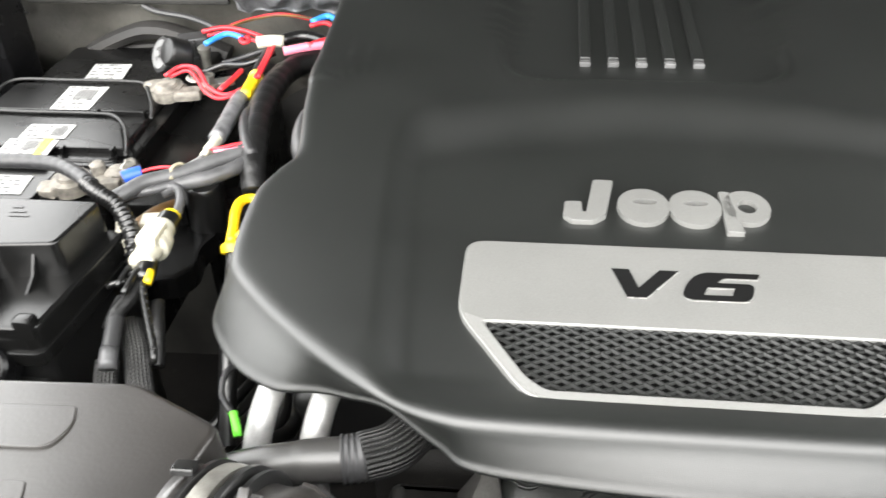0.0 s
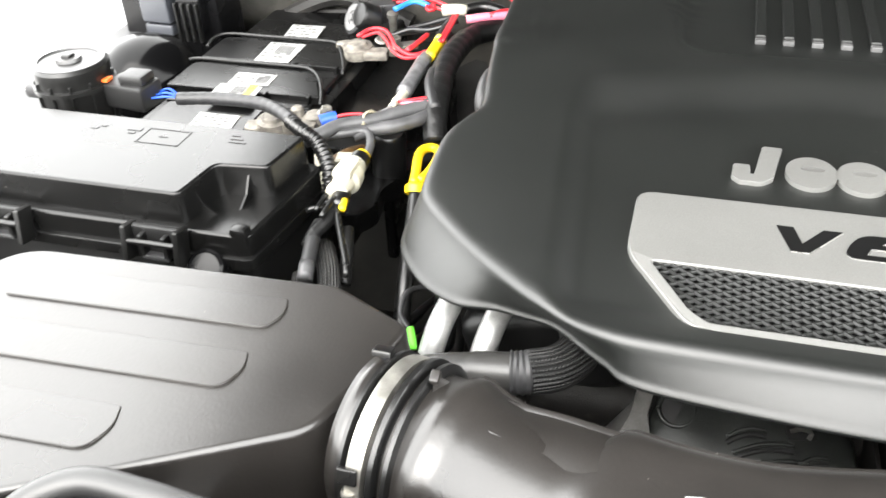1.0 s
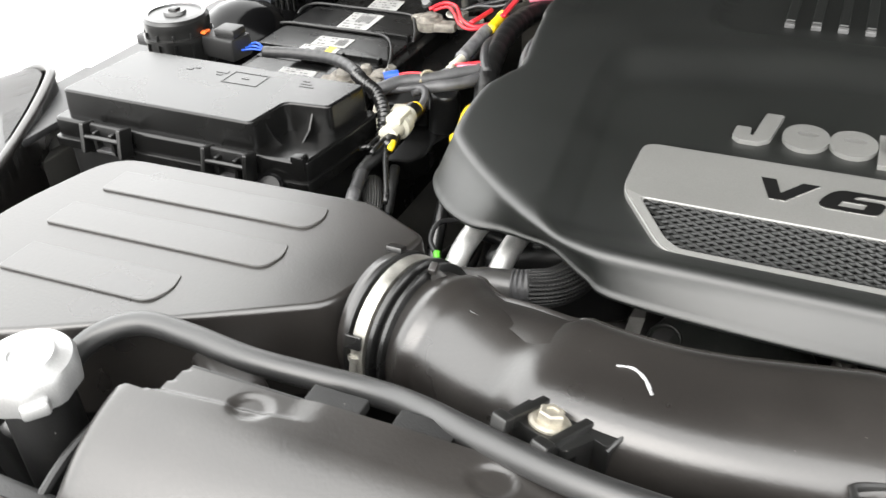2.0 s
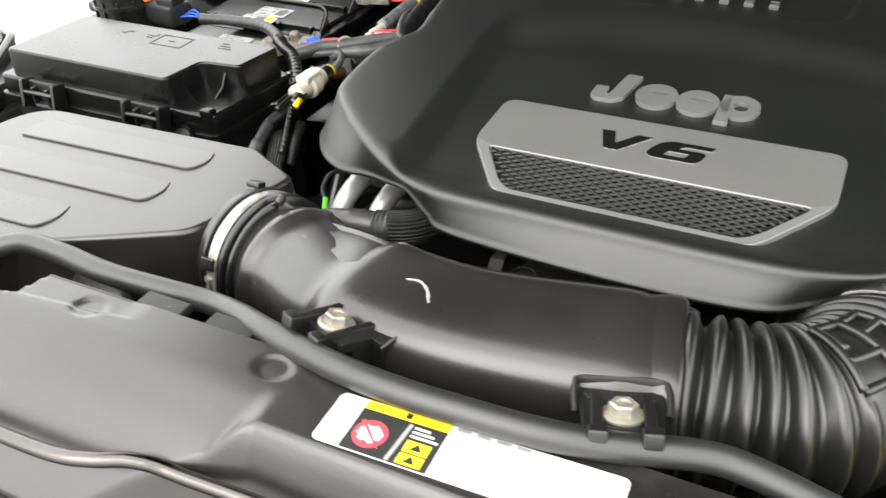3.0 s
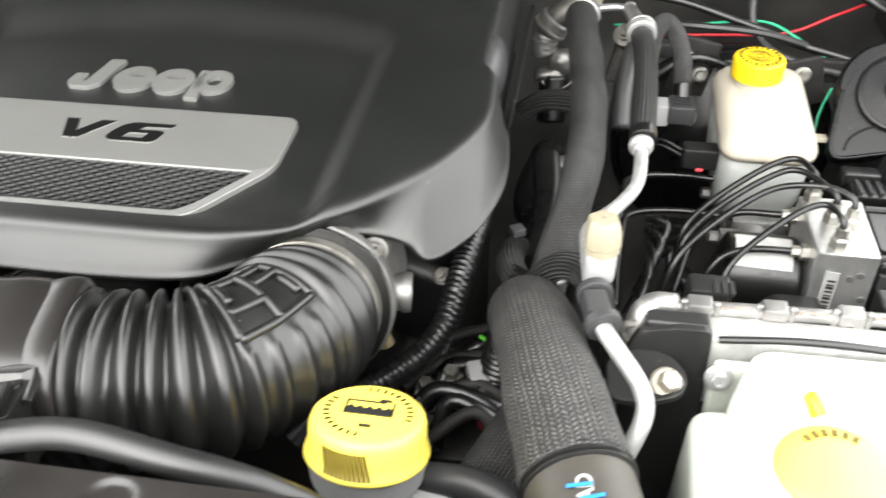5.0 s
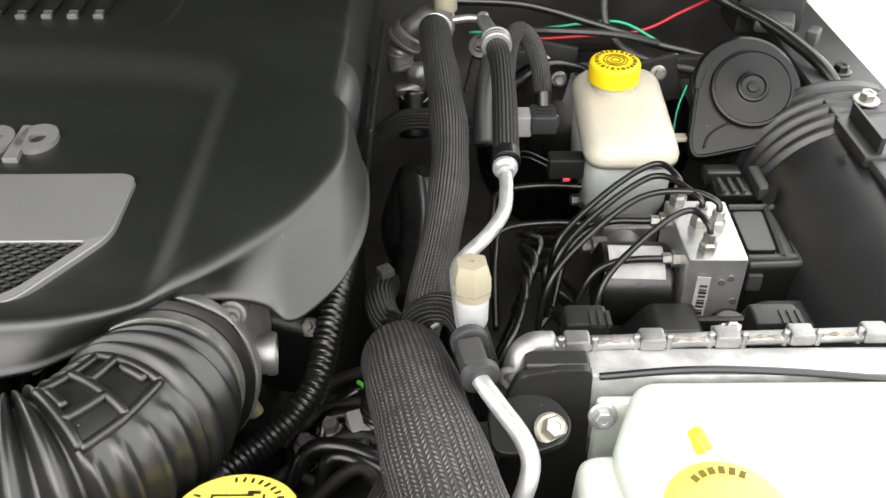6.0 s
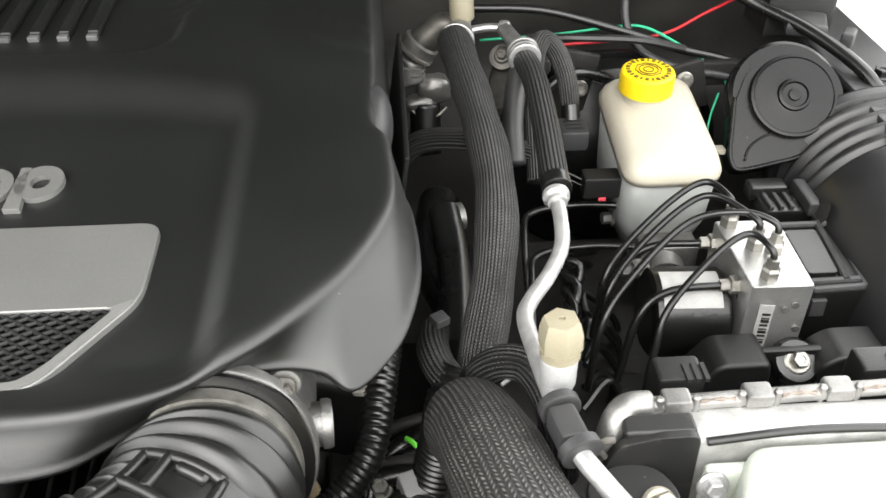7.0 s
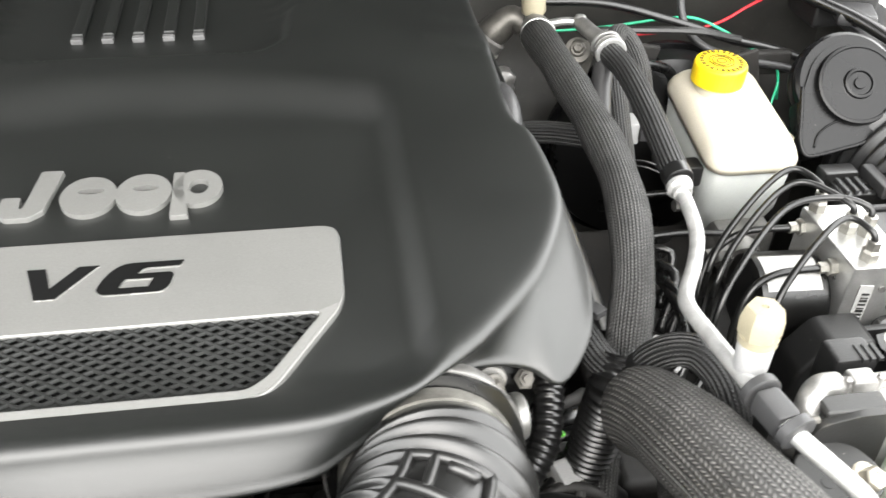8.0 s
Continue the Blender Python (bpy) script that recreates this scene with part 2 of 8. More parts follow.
def root_of(ob):
    while ob.parent:
        ob = ob.parent
    return ob


def finish(bm, base, smooth):
    bmesh.ops.recalc_face_normals(bm, faces=bm.faces)
    me = bpy.data.meshes.new("mesh")
    for f in bm.faces:
        f.smooth = smooth is not False
    bm.to_mesh(me)
    bm.free()
    me.transform(Matrix.Translation(-Vector(base)))
    if smooth is not False and smooth is not True:
        me.set_sharp_from_angle(angle=radians(smooth))
    return me


def crisp(ob, smooth):
    """Keeps large faces flat beside their rounded edges."""
    if smooth is not True and smooth is not False:
        w = ob.modifiers.new("flat_faces", "WEIGHTED_NORMAL")
        w.keep_sharp = True


def part(name, bm, material, parent, label="", smooth=40):
    """One mesh object under a thing or a part; bm is in world metres."""
    me = finish(bm, root_of(parent).location, smooth)
    me.materials.append(material)
    ob = new(name, me)
    ob.parent = parent
    crisp(ob, smooth)
    return tagged(ob, label)


def solo(name, bm, material, label, category, group="", kind="", smooth=40):
    """A thing of one mesh, with its origin under its middle."""
    xs = [v.co for v in bm.verts]
    base = Vector(((min(v.x for v in xs) + max(v.x for v in xs)) / 2, (min(v.y for v in xs) + max(v.y for v in xs)) / 2, min(v.z for v in xs)))
    me = finish(bm, base, smooth)
    me.materials.append(material)
    ob = place(new(name, me), base)
    crisp(ob, smooth)
    return tagged(ob, label, category, group, kind)


def curve_points(pts, n=8, closed=False):
    """A smooth line through the points (Catmull-Rom)."""
    p = [Vector(q) for q in pts]
    out, k = [], len(p)
    for i in range(k if closed else k - 1):
        a, b = p[i], p[(i + 1) % k]
        z = p[i - 1] if closed or i else a * 2 - b
        c = p[(i + 2) % k] if closed or i + 2 < k else b * 2 - a
        for j in range(n):
            t = j / n
            out.append(0.5 * ((2 * a) + (b - z) * t + (2 * z - 5 * a + 4 * b - c) * t * t + (3 * a - z - 3 * b + c) * t ** 3))
    if not closed:
        out.append(p[-1].copy())
    return out


def evenly(path, step):
    """The same line, cut into even steps; also its length."""
    lens = [0.0]
    for a, b in zip(path, path[1:]):
        lens.append(lens[-1] + (b - a).length)
    total = lens[-1]
    count = max(2, int(total / step) + 1)
    out, i = [], 0
    for k in range(count + 1):
        s = total * k / count
        while i < len(lens) - 2 and lens[i + 1] < s:
            i += 1
        t = (s - lens[i]) / max(1e-9, lens[i + 1] - lens[i])
        out.append(path[i].lerp(path[i + 1], min(1, t)))
    return out, total


def sweep(pts, r, seg=14, step=0.006, shape=None, straight=False, caps=True, bm=None):
    """A tube along a line. r: radius, or a function of the metres gone and of the whole length. shape(angle, s, total): a factor on the radius."""
    bm = bm or bmesh.new()
    uv = bm.loops.layers.uv.verify()
    path = [Vector(p) for p in pts] if straight else curve_points(pts, 10)
    path, total = evenly(path, step)
    rad = r if callable(r) else (lambda s, whole: r)
    rings, up = [], None
    mean = rad(total / 2, total)
    for i, p in enumerate(path):
        way = (path[min(i + 1, len(path) - 1)] - path[max(i - 1, 0)]).normalized()
        if up is None:
            up = Vector((0, 0, 1)) if abs(way.z) < 0.9 else Vector((0, 1, 0))
        up = (up - way * up.dot(way)).normalized()
        side = way.cross(up)
        s = total * i / (len(path) - 1)
        ring = []
        for k in range(seg):
            a = 2 * math.pi * k / seg
            q = rad(s, total) * (shape(a, s, total) if shape else 1)
            ring.append(bm.verts.new(p + (side * math.cos(a) + up * math.sin(a)) * q))
        rings.append((ring, s))
    for (a, sa), (b, sb) in zip(rings, rings[1:]):
        for k in range(seg):
            f = bm.faces.new((a[k], a[(k + 1) % seg], b[(k + 1) % seg], b[k]))
            us = (k, k + 1, k + 1, k)
            for loop, u, v in zip(f.loops, us, (sa, sa, sb, sb)):
                loop[uv].uv = (u / seg * 2 * math.pi * mean, v)
    if caps:
        bm.faces.new(rings[0][0][::-1])
        bm.faces.new(rings[-1][0])
    return bm


def corrugated(r, pitch, depth):
    return lambda s, whole: r - depth * (0.5 - 0.5 * math.cos(2 * math.pi * s / pitch)) ** 0.7


def box(x0, x1, y0, y1, z0, z1, bevel=0.003, seg=2, bm=None, turn=None, about=None):
    q = bmesh.new()
    bmesh.ops.create_cube(q, size=1)
    for v in q.verts:
        v.co = Vector(((x0 + x1) / 2 + v.co.x * (x1 - x0), (y0 + y1) / 2 + v.co.y * (y1 - y0), (z0 + z1) / 2 + v.co.z * (z1 - z0)))
    if bevel:
        bmesh.ops.bevel(q, geom=q.edges[:], offset=bevel, segments=seg, affect="EDGES", profile=0.5)
    if turn:
        c = Matrix.Translation(about or ((x0 + x1) / 2, (y0 + y1) / 2, (z0 + z1) / 2))
        q.transform(c @ turn @ c.inverted())
    return join(bm, q)


def join(bm, q):
    if bm is None:
        return q
    me = bpy.data.meshes.new("scrap")
    q.to_mesh(me)
    q.free()
    bm.from_mesh(me)
    bpy.data.meshes.remove(me)
    return bm


def rounded(poly, r, n=4):
    """A polygon with its corners rounded; r may be a list."""
    out, k = [], len(poly)
    for i in range(k):
        p, a, b = Vector(poly[i]), Vector(poly[i - 1]), Vector(poly[(i + 1) % k])
        q = r[i] if isinstance(r, (list, tuple)) else r
        q = min(q, (a - p).length * 0.45, (b - p).length * 0.45)
        s, e = p + (a - p).normalized() * q, p + (b - p).normalized() * q
        for j in range(n + 1):
            t = j / n
            out.append((1 - t) ** 2 * s + 2 * t * (1 - t) * p + t * t * e)
    return out


def prism(poly, z0, z1, bevel=0.002, seg=2, bm=None, taper=0.0):
    """An upright solid on a plan; its top edge is rounded, and its foot is wider by taper."""
    q = bmesh.new()
    poly = [Vector((p[0], p[1], 0)) for p in poly]
    n = len(poly)
    turn_ = 1 if sum(poly[i - 1].x * poly[i].y - poly[i].x * poly[i - 1].y for i in range(n)) > 0 else -1
    inward = []
    for i in range(n):
        a, b = (poly[i] - poly[i - 1]), (poly[(i + 1) % n] - poly[i])
        a = a.normalized() if a.length > 1e-7 else b.normalized()
        b = b.normalized() if b.length > 1e-7 else a
        m = Vector((-a.y - b.y, a.x + b.x, 0)) * turn_
        m = m.normalized() if m.length > 1e-6 else Vector((-a.y, a.x, 0)) * turn_
        inward.append(m / max(0.5, m.dot(Vector((-a.y, a.x, 0)) * turn_)))

    def ring(inset, z):
        return [q.verts.new((p.x + m.x * inset, p.y + m.y * inset, z)) for p, m in zip(poly, inward)]

    rings = [ring(-taper, z0)]
    rings.append(ring(0, z1 - bevel))
    for j in range(1, seg + 1):
        a = math.pi / 2 * j / seg
        if bevel:
            rings.append(ring(bevel * (1 - math.cos(a)), z1 - bevel + bevel * math.sin(a)))
    for a, b in zip(rings, rings[1:]):
        for i in range(n):
            q.faces.new((a[i], a[(i + 1) % n], b[(i + 1) % n], b[i]))
    q.faces.new(rings[0][::-1])
    q.faces.new(rings[-1])
    return join(bm, q)


def lathe(profile, centre, axis=(0, 0, 1), seg=28, bm=None, shape=None):
    """A turned solid: profile is (radius, height) along the axis."""
    q = bmesh.new()
    rings = []
    for r, z in profile:
        rings.append([q.verts.new((r * (shape(2 * math.pi * k / seg, z) if shape else 1) * math.cos(2 * math.pi * k / seg), r * (shape(2 * math.pi * k / seg, z) if shape else 1) * math.sin(2 * math.pi * k / seg), z)) for k in range(seg)])
    for a, b in zip(rings, rings[1:]):
        for k in range(seg):
            q.faces.new((a[k], a[(k + 1) % seg], b[(k + 1) % seg], b[k]))
    q.faces.new(rings[0][::-1])
    q.faces.new(rings[-1])
    q.transform(Matrix.Translation(centre) @ Vector(axis).to_track_quat("Z", "Y").to_matrix().to_4x4())
    return join(bm, q)


def hexbolt(parent, at, axis=(0, 0, 1), flange=0.0095, head=0.0062, high=0.006, material=None, name="bolt"):
    b = lathe([(flange, 0), (flange, 0.0012), (flange * 0.85, 0.0022), (head * 1.05, 0.0024)], at, axis, 24)
    q = lathe([(head, 0.002), (head, 0.002 + high * 0.85), (head * 0.85, 0.002 + high), (head * 0.5, 0.002 + high), (head * 0.45, 0.001 + high)], at, axis, 6)
    return part(name, join(b, q), material or BOLTMAT, parent, "", 25)


def loft(rings, bm=None, cap=True):
    q = bmesh.new()
    vs = [[q.verts.new(p) for p in ring] for ring in rings]
    n = len(vs[0])
    for a, b in zip(vs, vs[1:]):
        for i in range(n):
            q.faces.new((a[i], a[(i + 1) % n], b[(i + 1) % n], b[i]))
    if cap:
        q.faces.new(vs[0][::-1])
        q.faces.new(vs[-1])
    return join(bm, q)


def writing(text, size, depth, at, turn=None, bold=0.0, shear=0.0, wide=1.0):
    """Raised letters in the built-in font, as a bmesh."""
    cu = bpy.data.curves.new("letters", "FONT")
    cu.body, cu.size, cu.extrude, cu.offset, cu.shear = text, size, depth, bold, shear
    cu.align_x, cu.align_y = "CENTER", "CENTER"
    cu.resolution_u = 4
    ob = bpy.data.objects.new("letters", cu)
    me = bpy.data.meshes.new_from_object(ob)
    bpy.data.objects.remove(ob)
    q = bmesh.new()
    q.from_mesh(me)
    bpy.data.meshes.remove(me)
    q.transform(Matrix.Translation(at) @ (turn or Matrix.Identity(4)) @ Matrix.Diagonal((wide, 1, 1, 1)))
    return q


def smooth01(a, b, x):
    t = max(0.0, min(1.0, (x - a) / (b - a)))
    return t * t * (3 - 2 * t)


def turned(x=0, y=0, z=0):
    return pose(0, 0, 0, x, y, z)


# ---- structure: ground, body, bay ----
def sheet(x0, x1, y0, y1, nx, ny, height, thick=0.004):
    """A moulded sheet over a rectangle, with a thickness."""
    q = bmesh.new()
    top = [[q.verts.new((x0 + (x1 - x0) * i / nx, y0 + (y1 - y0) * j / ny, height(x0 + (x1 - x0) * i / nx, y0 + (y1 - y0) * j / ny))) for i in range(nx + 1)] for j in range(ny + 1)]
    low = [[q.verts.new(v.co - Vector((0, 0, thick))) for v in row] for row in top]
    for j in range(ny):
        for i in range(nx):
            q.faces.new((top[j][i], top[j][i + 1], top[j + 1][i + 1], top[j + 1][i]))
            q.faces.new((low[j][i], low[j + 1][i], low[j + 1][i + 1], low[j][i + 1]))
    edge = [(0, i) for i in range(nx)] + [(j, nx) for j in range(ny)] + [(ny, nx - i) for i in range(nx)] + [(ny - j, 0) for j in range(ny)]
    for (a, b), (c, d) in zip(edge, edge[1:] + edge[:1]):
        q.faces.new((top[a][b], low[a][b], low[c][d], top[c][d]))
    return q


solo("ground", sheet(-40, 40, -40, 40, 40, 40, lambda x, y: 0.01 * math.sin(x * 0.4) * math.sin(y * 0.3), 0.2), CONCRETE, "grey concrete ground under the vehicle", "ground", kind="structure")

bay = thing("engine_bay", (0, 0.1, 0.0), "black painted engine bay with inner wings and bulkhead", "engine bay", kind="structure")
part("bay_floor", box(-0.86, 0.86, -0.52, 0.62, 0.45, 0.47, 0), GRIME, bay)
part("underbody", box(-0.70, 0.70, -0.48, 0.60, 0.0, 0.449, 0.01), MATT, bay)


def bulkhead_height(x, z):
    return 0.52 + 0.02 * math.sin(x * 9) * math.sin(z * 14) - 0.05 * smooth01(0.86, 0.80, z)


q = bmesh.new()
cols, rows_ = 70, 26
grid = [[q.verts.new((-0.86 + 1.72 * i / cols, bulkhead_height(-0.86 + 1.72 * i / cols, 0.46 + 0.62 * j / rows_), 0.46 + 0.62 * j / rows_)) for i in range(cols + 1)] for j in range(rows_ + 1)]
for j in range(rows_):
    for i in range(cols):
        q.faces.new((grid[j][i], grid[j][i + 1], grid[j + 1][i + 1], grid[j + 1][i]))
bmesh.ops.solidify(q, geom=q.faces[:], thickness=-0.01)
part("bulkhead", q, FIREBLACK, bay, "dusty black bulkhead panel")
q = bmesh.new()
felt = [[q.verts.new((-0.80 + 0.60 * i / 48, 0.488 + 0.012 * math.sin(i * 0.5) * math.cos(j * 0.7) + 0.010 * smooth01(0.2, 0.0, abs((i % 16) - 8) / 8) * math.sin(j * 0.35) + 0.02 * smooth01(8, 4, j), 0.80 + 0.26 * j / 16)) for i in range(49)] for j in range(17)]
for j in range(16):
    for i in range(48):
        q.faces.new((felt[j][i], felt[j][i + 1], felt[j + 1][i + 1], felt[j + 1][i]))
bmesh.ops.solidify(q, geom=q.faces[:], thickness=-0.006)
part("insulation_pad", q, FELT, bay, "dusty grey insulation pad", True)
part("pad_bar", sweep([(-0.640, 0.466, 0.905), (-0.592, 0.468, 0.934), (-0.547, 0.470, 0.953), (-0.520, 0.470, 0.957), (-0.490, 0.470, 0.950), (-0.440, 0.468, 0.930)], 0.0085, 10, 0.01, shape=lambda a, s_, w: 1 + 0.5 * abs(math.cos(a))), GRIME, bay)
part("pad_bar", sweep([(-0.650, 0.468, 0.897), (-0.600, 0.470, 0.921), (-0.560, 0.472, 0.934), (-0.520, 0.472, 0.938)], 0.0045, 8, 0.01), GRIME, bay)
part("pad_cable", sweep([(-0.530, 0.472, 0.984), (-0.514, 0.470, 0.9777), (-0.478, 0.470, 0.9712), (-0.4516, 0.468, 0.9612), (-0.44, 0.46, 0.955)], 0.0032, 8, 0.004), GREYRUBBER, bay)
part("pad_top_bar", box(-0.66, -0.43, 0.466, 0.474, 0.986, 0.996, 0.003), GRIME, bay)


def foil(x0, x1, y, z0, z1, seed):
    """A crumpled strip of insulation foil."""
    q = bmesh.new()
    nx, nz = int((x1 - x0) / 0.003), 14
    grid_ = [[q.verts.new((x0 + (x1 - x0) * i / nx, y - 0.016 * math.sin(math.pi * j / nz) + 0.012 * noise.noise(Vector((i * 0.21, j * 0.27, seed))), z0 + (z1 - z0) * j / nz + 0.010 * noise.noise(Vector((i * 0.16, j * 0.2, seed + 9))))) for i in range(nx + 1)] for j in range(nz + 1)]
    for j in range(nz):
        for i in range(nx):
            q.faces.new((grid_[j][i], grid_[j][i + 1], grid_[j + 1][i + 1], grid_[j + 1][i]))
    bmesh.ops.solidify(q, geom=q.faces[:], thickness=-0.002)
    return q


FOIL = surface("crumpled_grey_foil", (0.22, 0.225, 0.235), 0.42, metal=0.3, vary=0.4, blotch=60, bump=0.4, grain=220, scuff=0.2)
part("insulation_foil", foil(-0.425, -0.27, 0.476, 0.978, 1.03, 3.0), FOIL, bay, "crumpled grey insulation foil", True)
part("insulation_foil", foil(-0.74, -0.665, 0.476, 0.972, 1.03, 7.0), FOIL, bay, "crumpled grey insulation foil", True)
part("cowl_lip", sweep([(-0.84, 0.50, 1.05), (-0.3, 0.49, 1.06), (0.3, 0.49, 1.06), (0.84, 0.50, 1.05)], 0.014, 12, 0.03), RUBBER, bay)
for sx in (-1, 1):
    part("inner_wing", box(min(sx * 0.72, sx * 0.735), max(sx * 0.72, sx * 0.735), -0.5, 0.55, 0.46, 0.90, 0.004), FIREBLACK, bay)
part("front_crossmember", box(-0.72, 0.72, -0.50, -0.47, 0.46, 0.90, 0.006), MATT, bay)


def wing(sx, edge, bolts):
    """Outer wing: white skin with a black inner flange and its bolts."""
    w = thing("front_wing", (sx * 0.95, 0.1, 0.8), "white painted front wing with a black inner flange", "car wing", "front wings")
    skin = [Vector((sx * edge, 0, 0.93)), Vector((sx * (edge + 0.025), 0, 0.945)), Vector((sx * 0.90, 0, 0.945)), Vector((sx * 1.02, 0, 0.92)), Vector((sx * 1.08, 0, 0.86)), Vector((sx * 1.09, 0, 0.70)), Vector((sx * 1.07, 0, 0.70)), Vector((sx * edge, 0, 0.90))]
    rings = []
    for y in (-0.55, -0.5, 0.0, 0.09, 0.12, 0.3, 0.6, 0.66):
        pinch = (0.02 if y in (-0.55, 0.66) else 0) + (0.08 if sx < 0 and y < 0.1 else 0)
        rings.append([Vector((p.x, y, p.z - pinch)) for p in skin])
    part("skin", loft(rings), WHITEPAINT, w)
    part("flange", box(min(sx * (edge - 0.060), sx * (edge + 0.015)), max(sx * (edge - 0.060), sx * (edge + 0.015)), -0.30, 0.56, 0.925, 0.934, 0.003), GREYRUBBER, w, "black inner flange")
    for y in bolts:
        hexbolt(w, (sx * (edge - 0.0235 if sx > 0 else 0.745), y, 0.934), material=RUBBER, head=0.0075, flange=0.011)
    return w


wing(-1, 0.775, (-0.16, 0.06, 0.28))
wing(1, 0.742, (-0.16, 0.06, 0.313))

hood = thing("hood", (0, 0.80, 1.10), "raised hood seen from its dark underside", "hood", kind="structure")
part("hood_panel", box(-0.68, 0.68, 0.72, 0.75, 1.06, 2.25, 0.01, turn=turned(x=52), about=(0, 0.72, 1.06)), HOODIN, hood)


# ---- engine cover ----
def round_box(x, y, x0, x1, y0, y1, r):
    """Signed distance to a rectangle with round corners, less than nought inside."""
    dx, dy = abs(x - (x0 + x1) / 2) - (x1 - x0) / 2 + r, abs(y - (y0 + y1) / 2) - (y1 - y0) / 2 + r
    return math.hypot(max(dx, 0), max(dy, 0)) + min(max(dx, dy), 0) - r


def cover_height(x, y):
    """Height of the moulded top: a gentle fall to the front, a broad recess with a bowed rear wall, and a ribbed panel behind it."""
    z = 1.009 + 0.065 * y
    draw = 0.10 * max(0.0, 0.10 - y)
    rear = smooth01(0.200 - 0.9 * (x + 0.01) ** 2, 0.146 - 1.0 * (x - 0.01) ** 2, y)
    sides = smooth01(-0.197 + draw, -0.172 + draw, x) * smooth01(0.175, 0.152, x)
    corner = smooth01(-0.270, -0.235, y + x * 0.85) * smooth01(-0.255, -0.220, y - x * 0.85)
    z -= 0.012 * rear * sides * smooth01(-0.128, -0.085, y) * corner
    z -= 0.007 * smooth01(0.004, -0.008, round_box(x, y, -0.127, 0.099, 0.219, 0.70, 0.035))
    fold = 0.49 * (abs(x + 0.013) - 0.26)
    band = smooth01(-0.004, 0.003, y - 0.207 + fold) * smooth01(0.004, -0.004, y - 0.240 + fold)
    z += 0.0025 * band * smooth01(0.185, 0.245, abs(x + 0.013))
    return z


cover = thing("engine_cover", (0, 0.17, 0.95), "grained black plastic engine cover with a silver badge plate", "engine cover")
CREST = [(-0.287, 0.47), (-0.2805, 0.25), (-0.2765, 0.20), (-0.2705, 0.155), (-0.2630, 0.105), (-0.2705, 0.083), (-0.2785, 0.058), (-0.2785, 0.022), (-0.2745, -0.012), (-0.266, -0.029), (-0.243, -0.054), (-0.222, -0.073), (-0.2035, -0.0880), (-0.184, -0.1025), (-0.165, -0.1135),
         (-0.138, -0.1255), (-0.105, -0.130), (0.0, -0.131), (0.095, -0.1295), (0.1317, -0.1195), (0.165, -0.1030), (0.188, -0.0870), (0.205, -0.0705), (0.224, -0.0500), (0.238, -0.031), (0.2535, 0.000), (0.2615, 0.026), (0.2625, 0.055), (0.259, 0.095), (0.2505, 0.115), (0.2505, 0.155), (0.251, 0.20), (0.2495, 0.27), (0.246, 0.47)]
RIM = [(-0.296, 0.47, 0.965), (-0.291, 0.25, 0.965), (-0.285, 0.20, 0.962), (-0.280, 0.155, 0.96), (-0.271, 0.105, 0.96), (-0.279, 0.083, 0.96), (-0.286, 0.058, 0.96), (-0.290, 0.022, 0.962), (-0.2865, -0.018, 0.965), (-0.2765, -0.042, 0.966), (-0.2560, -0.0670, 0.967), (-0.2310, -0.0820, 0.968), (-0.2060, -0.0840, 0.970), (-0.1880, -0.0870, 0.970), (-0.1660, -0.0930, 0.970),
       (-0.1360, -0.1180, 0.971), (-0.108, -0.135, 0.972), (0.0, -0.1445, 0.974), (0.088, -0.1405, 0.974), (0.1220, -0.1225, 0.974), (0.1520, -0.0945, 0.974), (0.1760, -0.0800, 0.974), (0.1960, -0.0755, 0.973), (0.2170, -0.0760, 0.969), (0.2340, -0.0835, 0.9625), (0.2520, -0.0640, 0.963), (0.2650, -0.0360, 0.964), (0.2735, 0.012, 0.965), (0.270, 0.075, 0.965), (0.258, 0.115, 0.965), (0.258, 0.155, 0.965), (0.2585, 0.20, 0.965), (0.257, 0.27, 0.965), (0.254, 0.47, 0.965)]
crest = curve_points([(x, y, 0) for x, y in CREST], 10, False) + [Vector((0.246 - 0.536 * i / 24, 0.47, 0)) for i in range(1, 24)]
rim = curve_points(RIM, 10, False) + [Vector((0.254 - 0.55 * i / 24, 0.475, 0.965)) for i in range(1, 24)]
mid = Vector((-0.01, 0.14, 0))
rings = []
# thin returned lip, then the skirt, the rolled crest and the top
rings.append([r + (Vector((mid.x, mid.y, r.z)) - r).normalized() * 0.004 + Vector((0, 0, 0.004)) for r in rim])
for lift, out in ((0.0, 0.0008), (0.0015, 0.0020), (0.0032, 0.0018), (0.0042, 0.0004)):
    rings.append([Vector((r.x, r.y, r.z + lift)) + (Vector((r.x, r.y, 0)) - mid).normalized() * out for r in rim])
SHOULDER = 0.0010
brow = [c + (mid - c).normalized() * SHOULDER for c in crest]
for t in (0.12, 0.3, 0.5, 0.7, 0.86):
    row = []
    for r, c in zip(rim, brow):
        zc = cover_height(c.x, c.y) - 0.0062
        p = Vector((r.x, r.y, 0)).lerp(Vector((c.x, c.y, 0)), t)
        row.append(Vector((p.x, p.y, r.z + 0.005 + (zc - r.z - 0.005) * t)))
    rings.append(row)
for inset, drop in ((0.0, 0.0053), (0.0008, 0.0036), (0.0020, 0.0022), (0.0036, 0.0012), (0.0056, 0.0005), (0.0085, 0.0001), (0.012, 0.0), (0.026, 0.0)):
    row = []
    for c in brow:
        p = c + (mid - c).normalized() * inset
        row.append(Vector((p.x, p.y, cover_height(p.x, p.y) - drop)))
    rings.append(row)
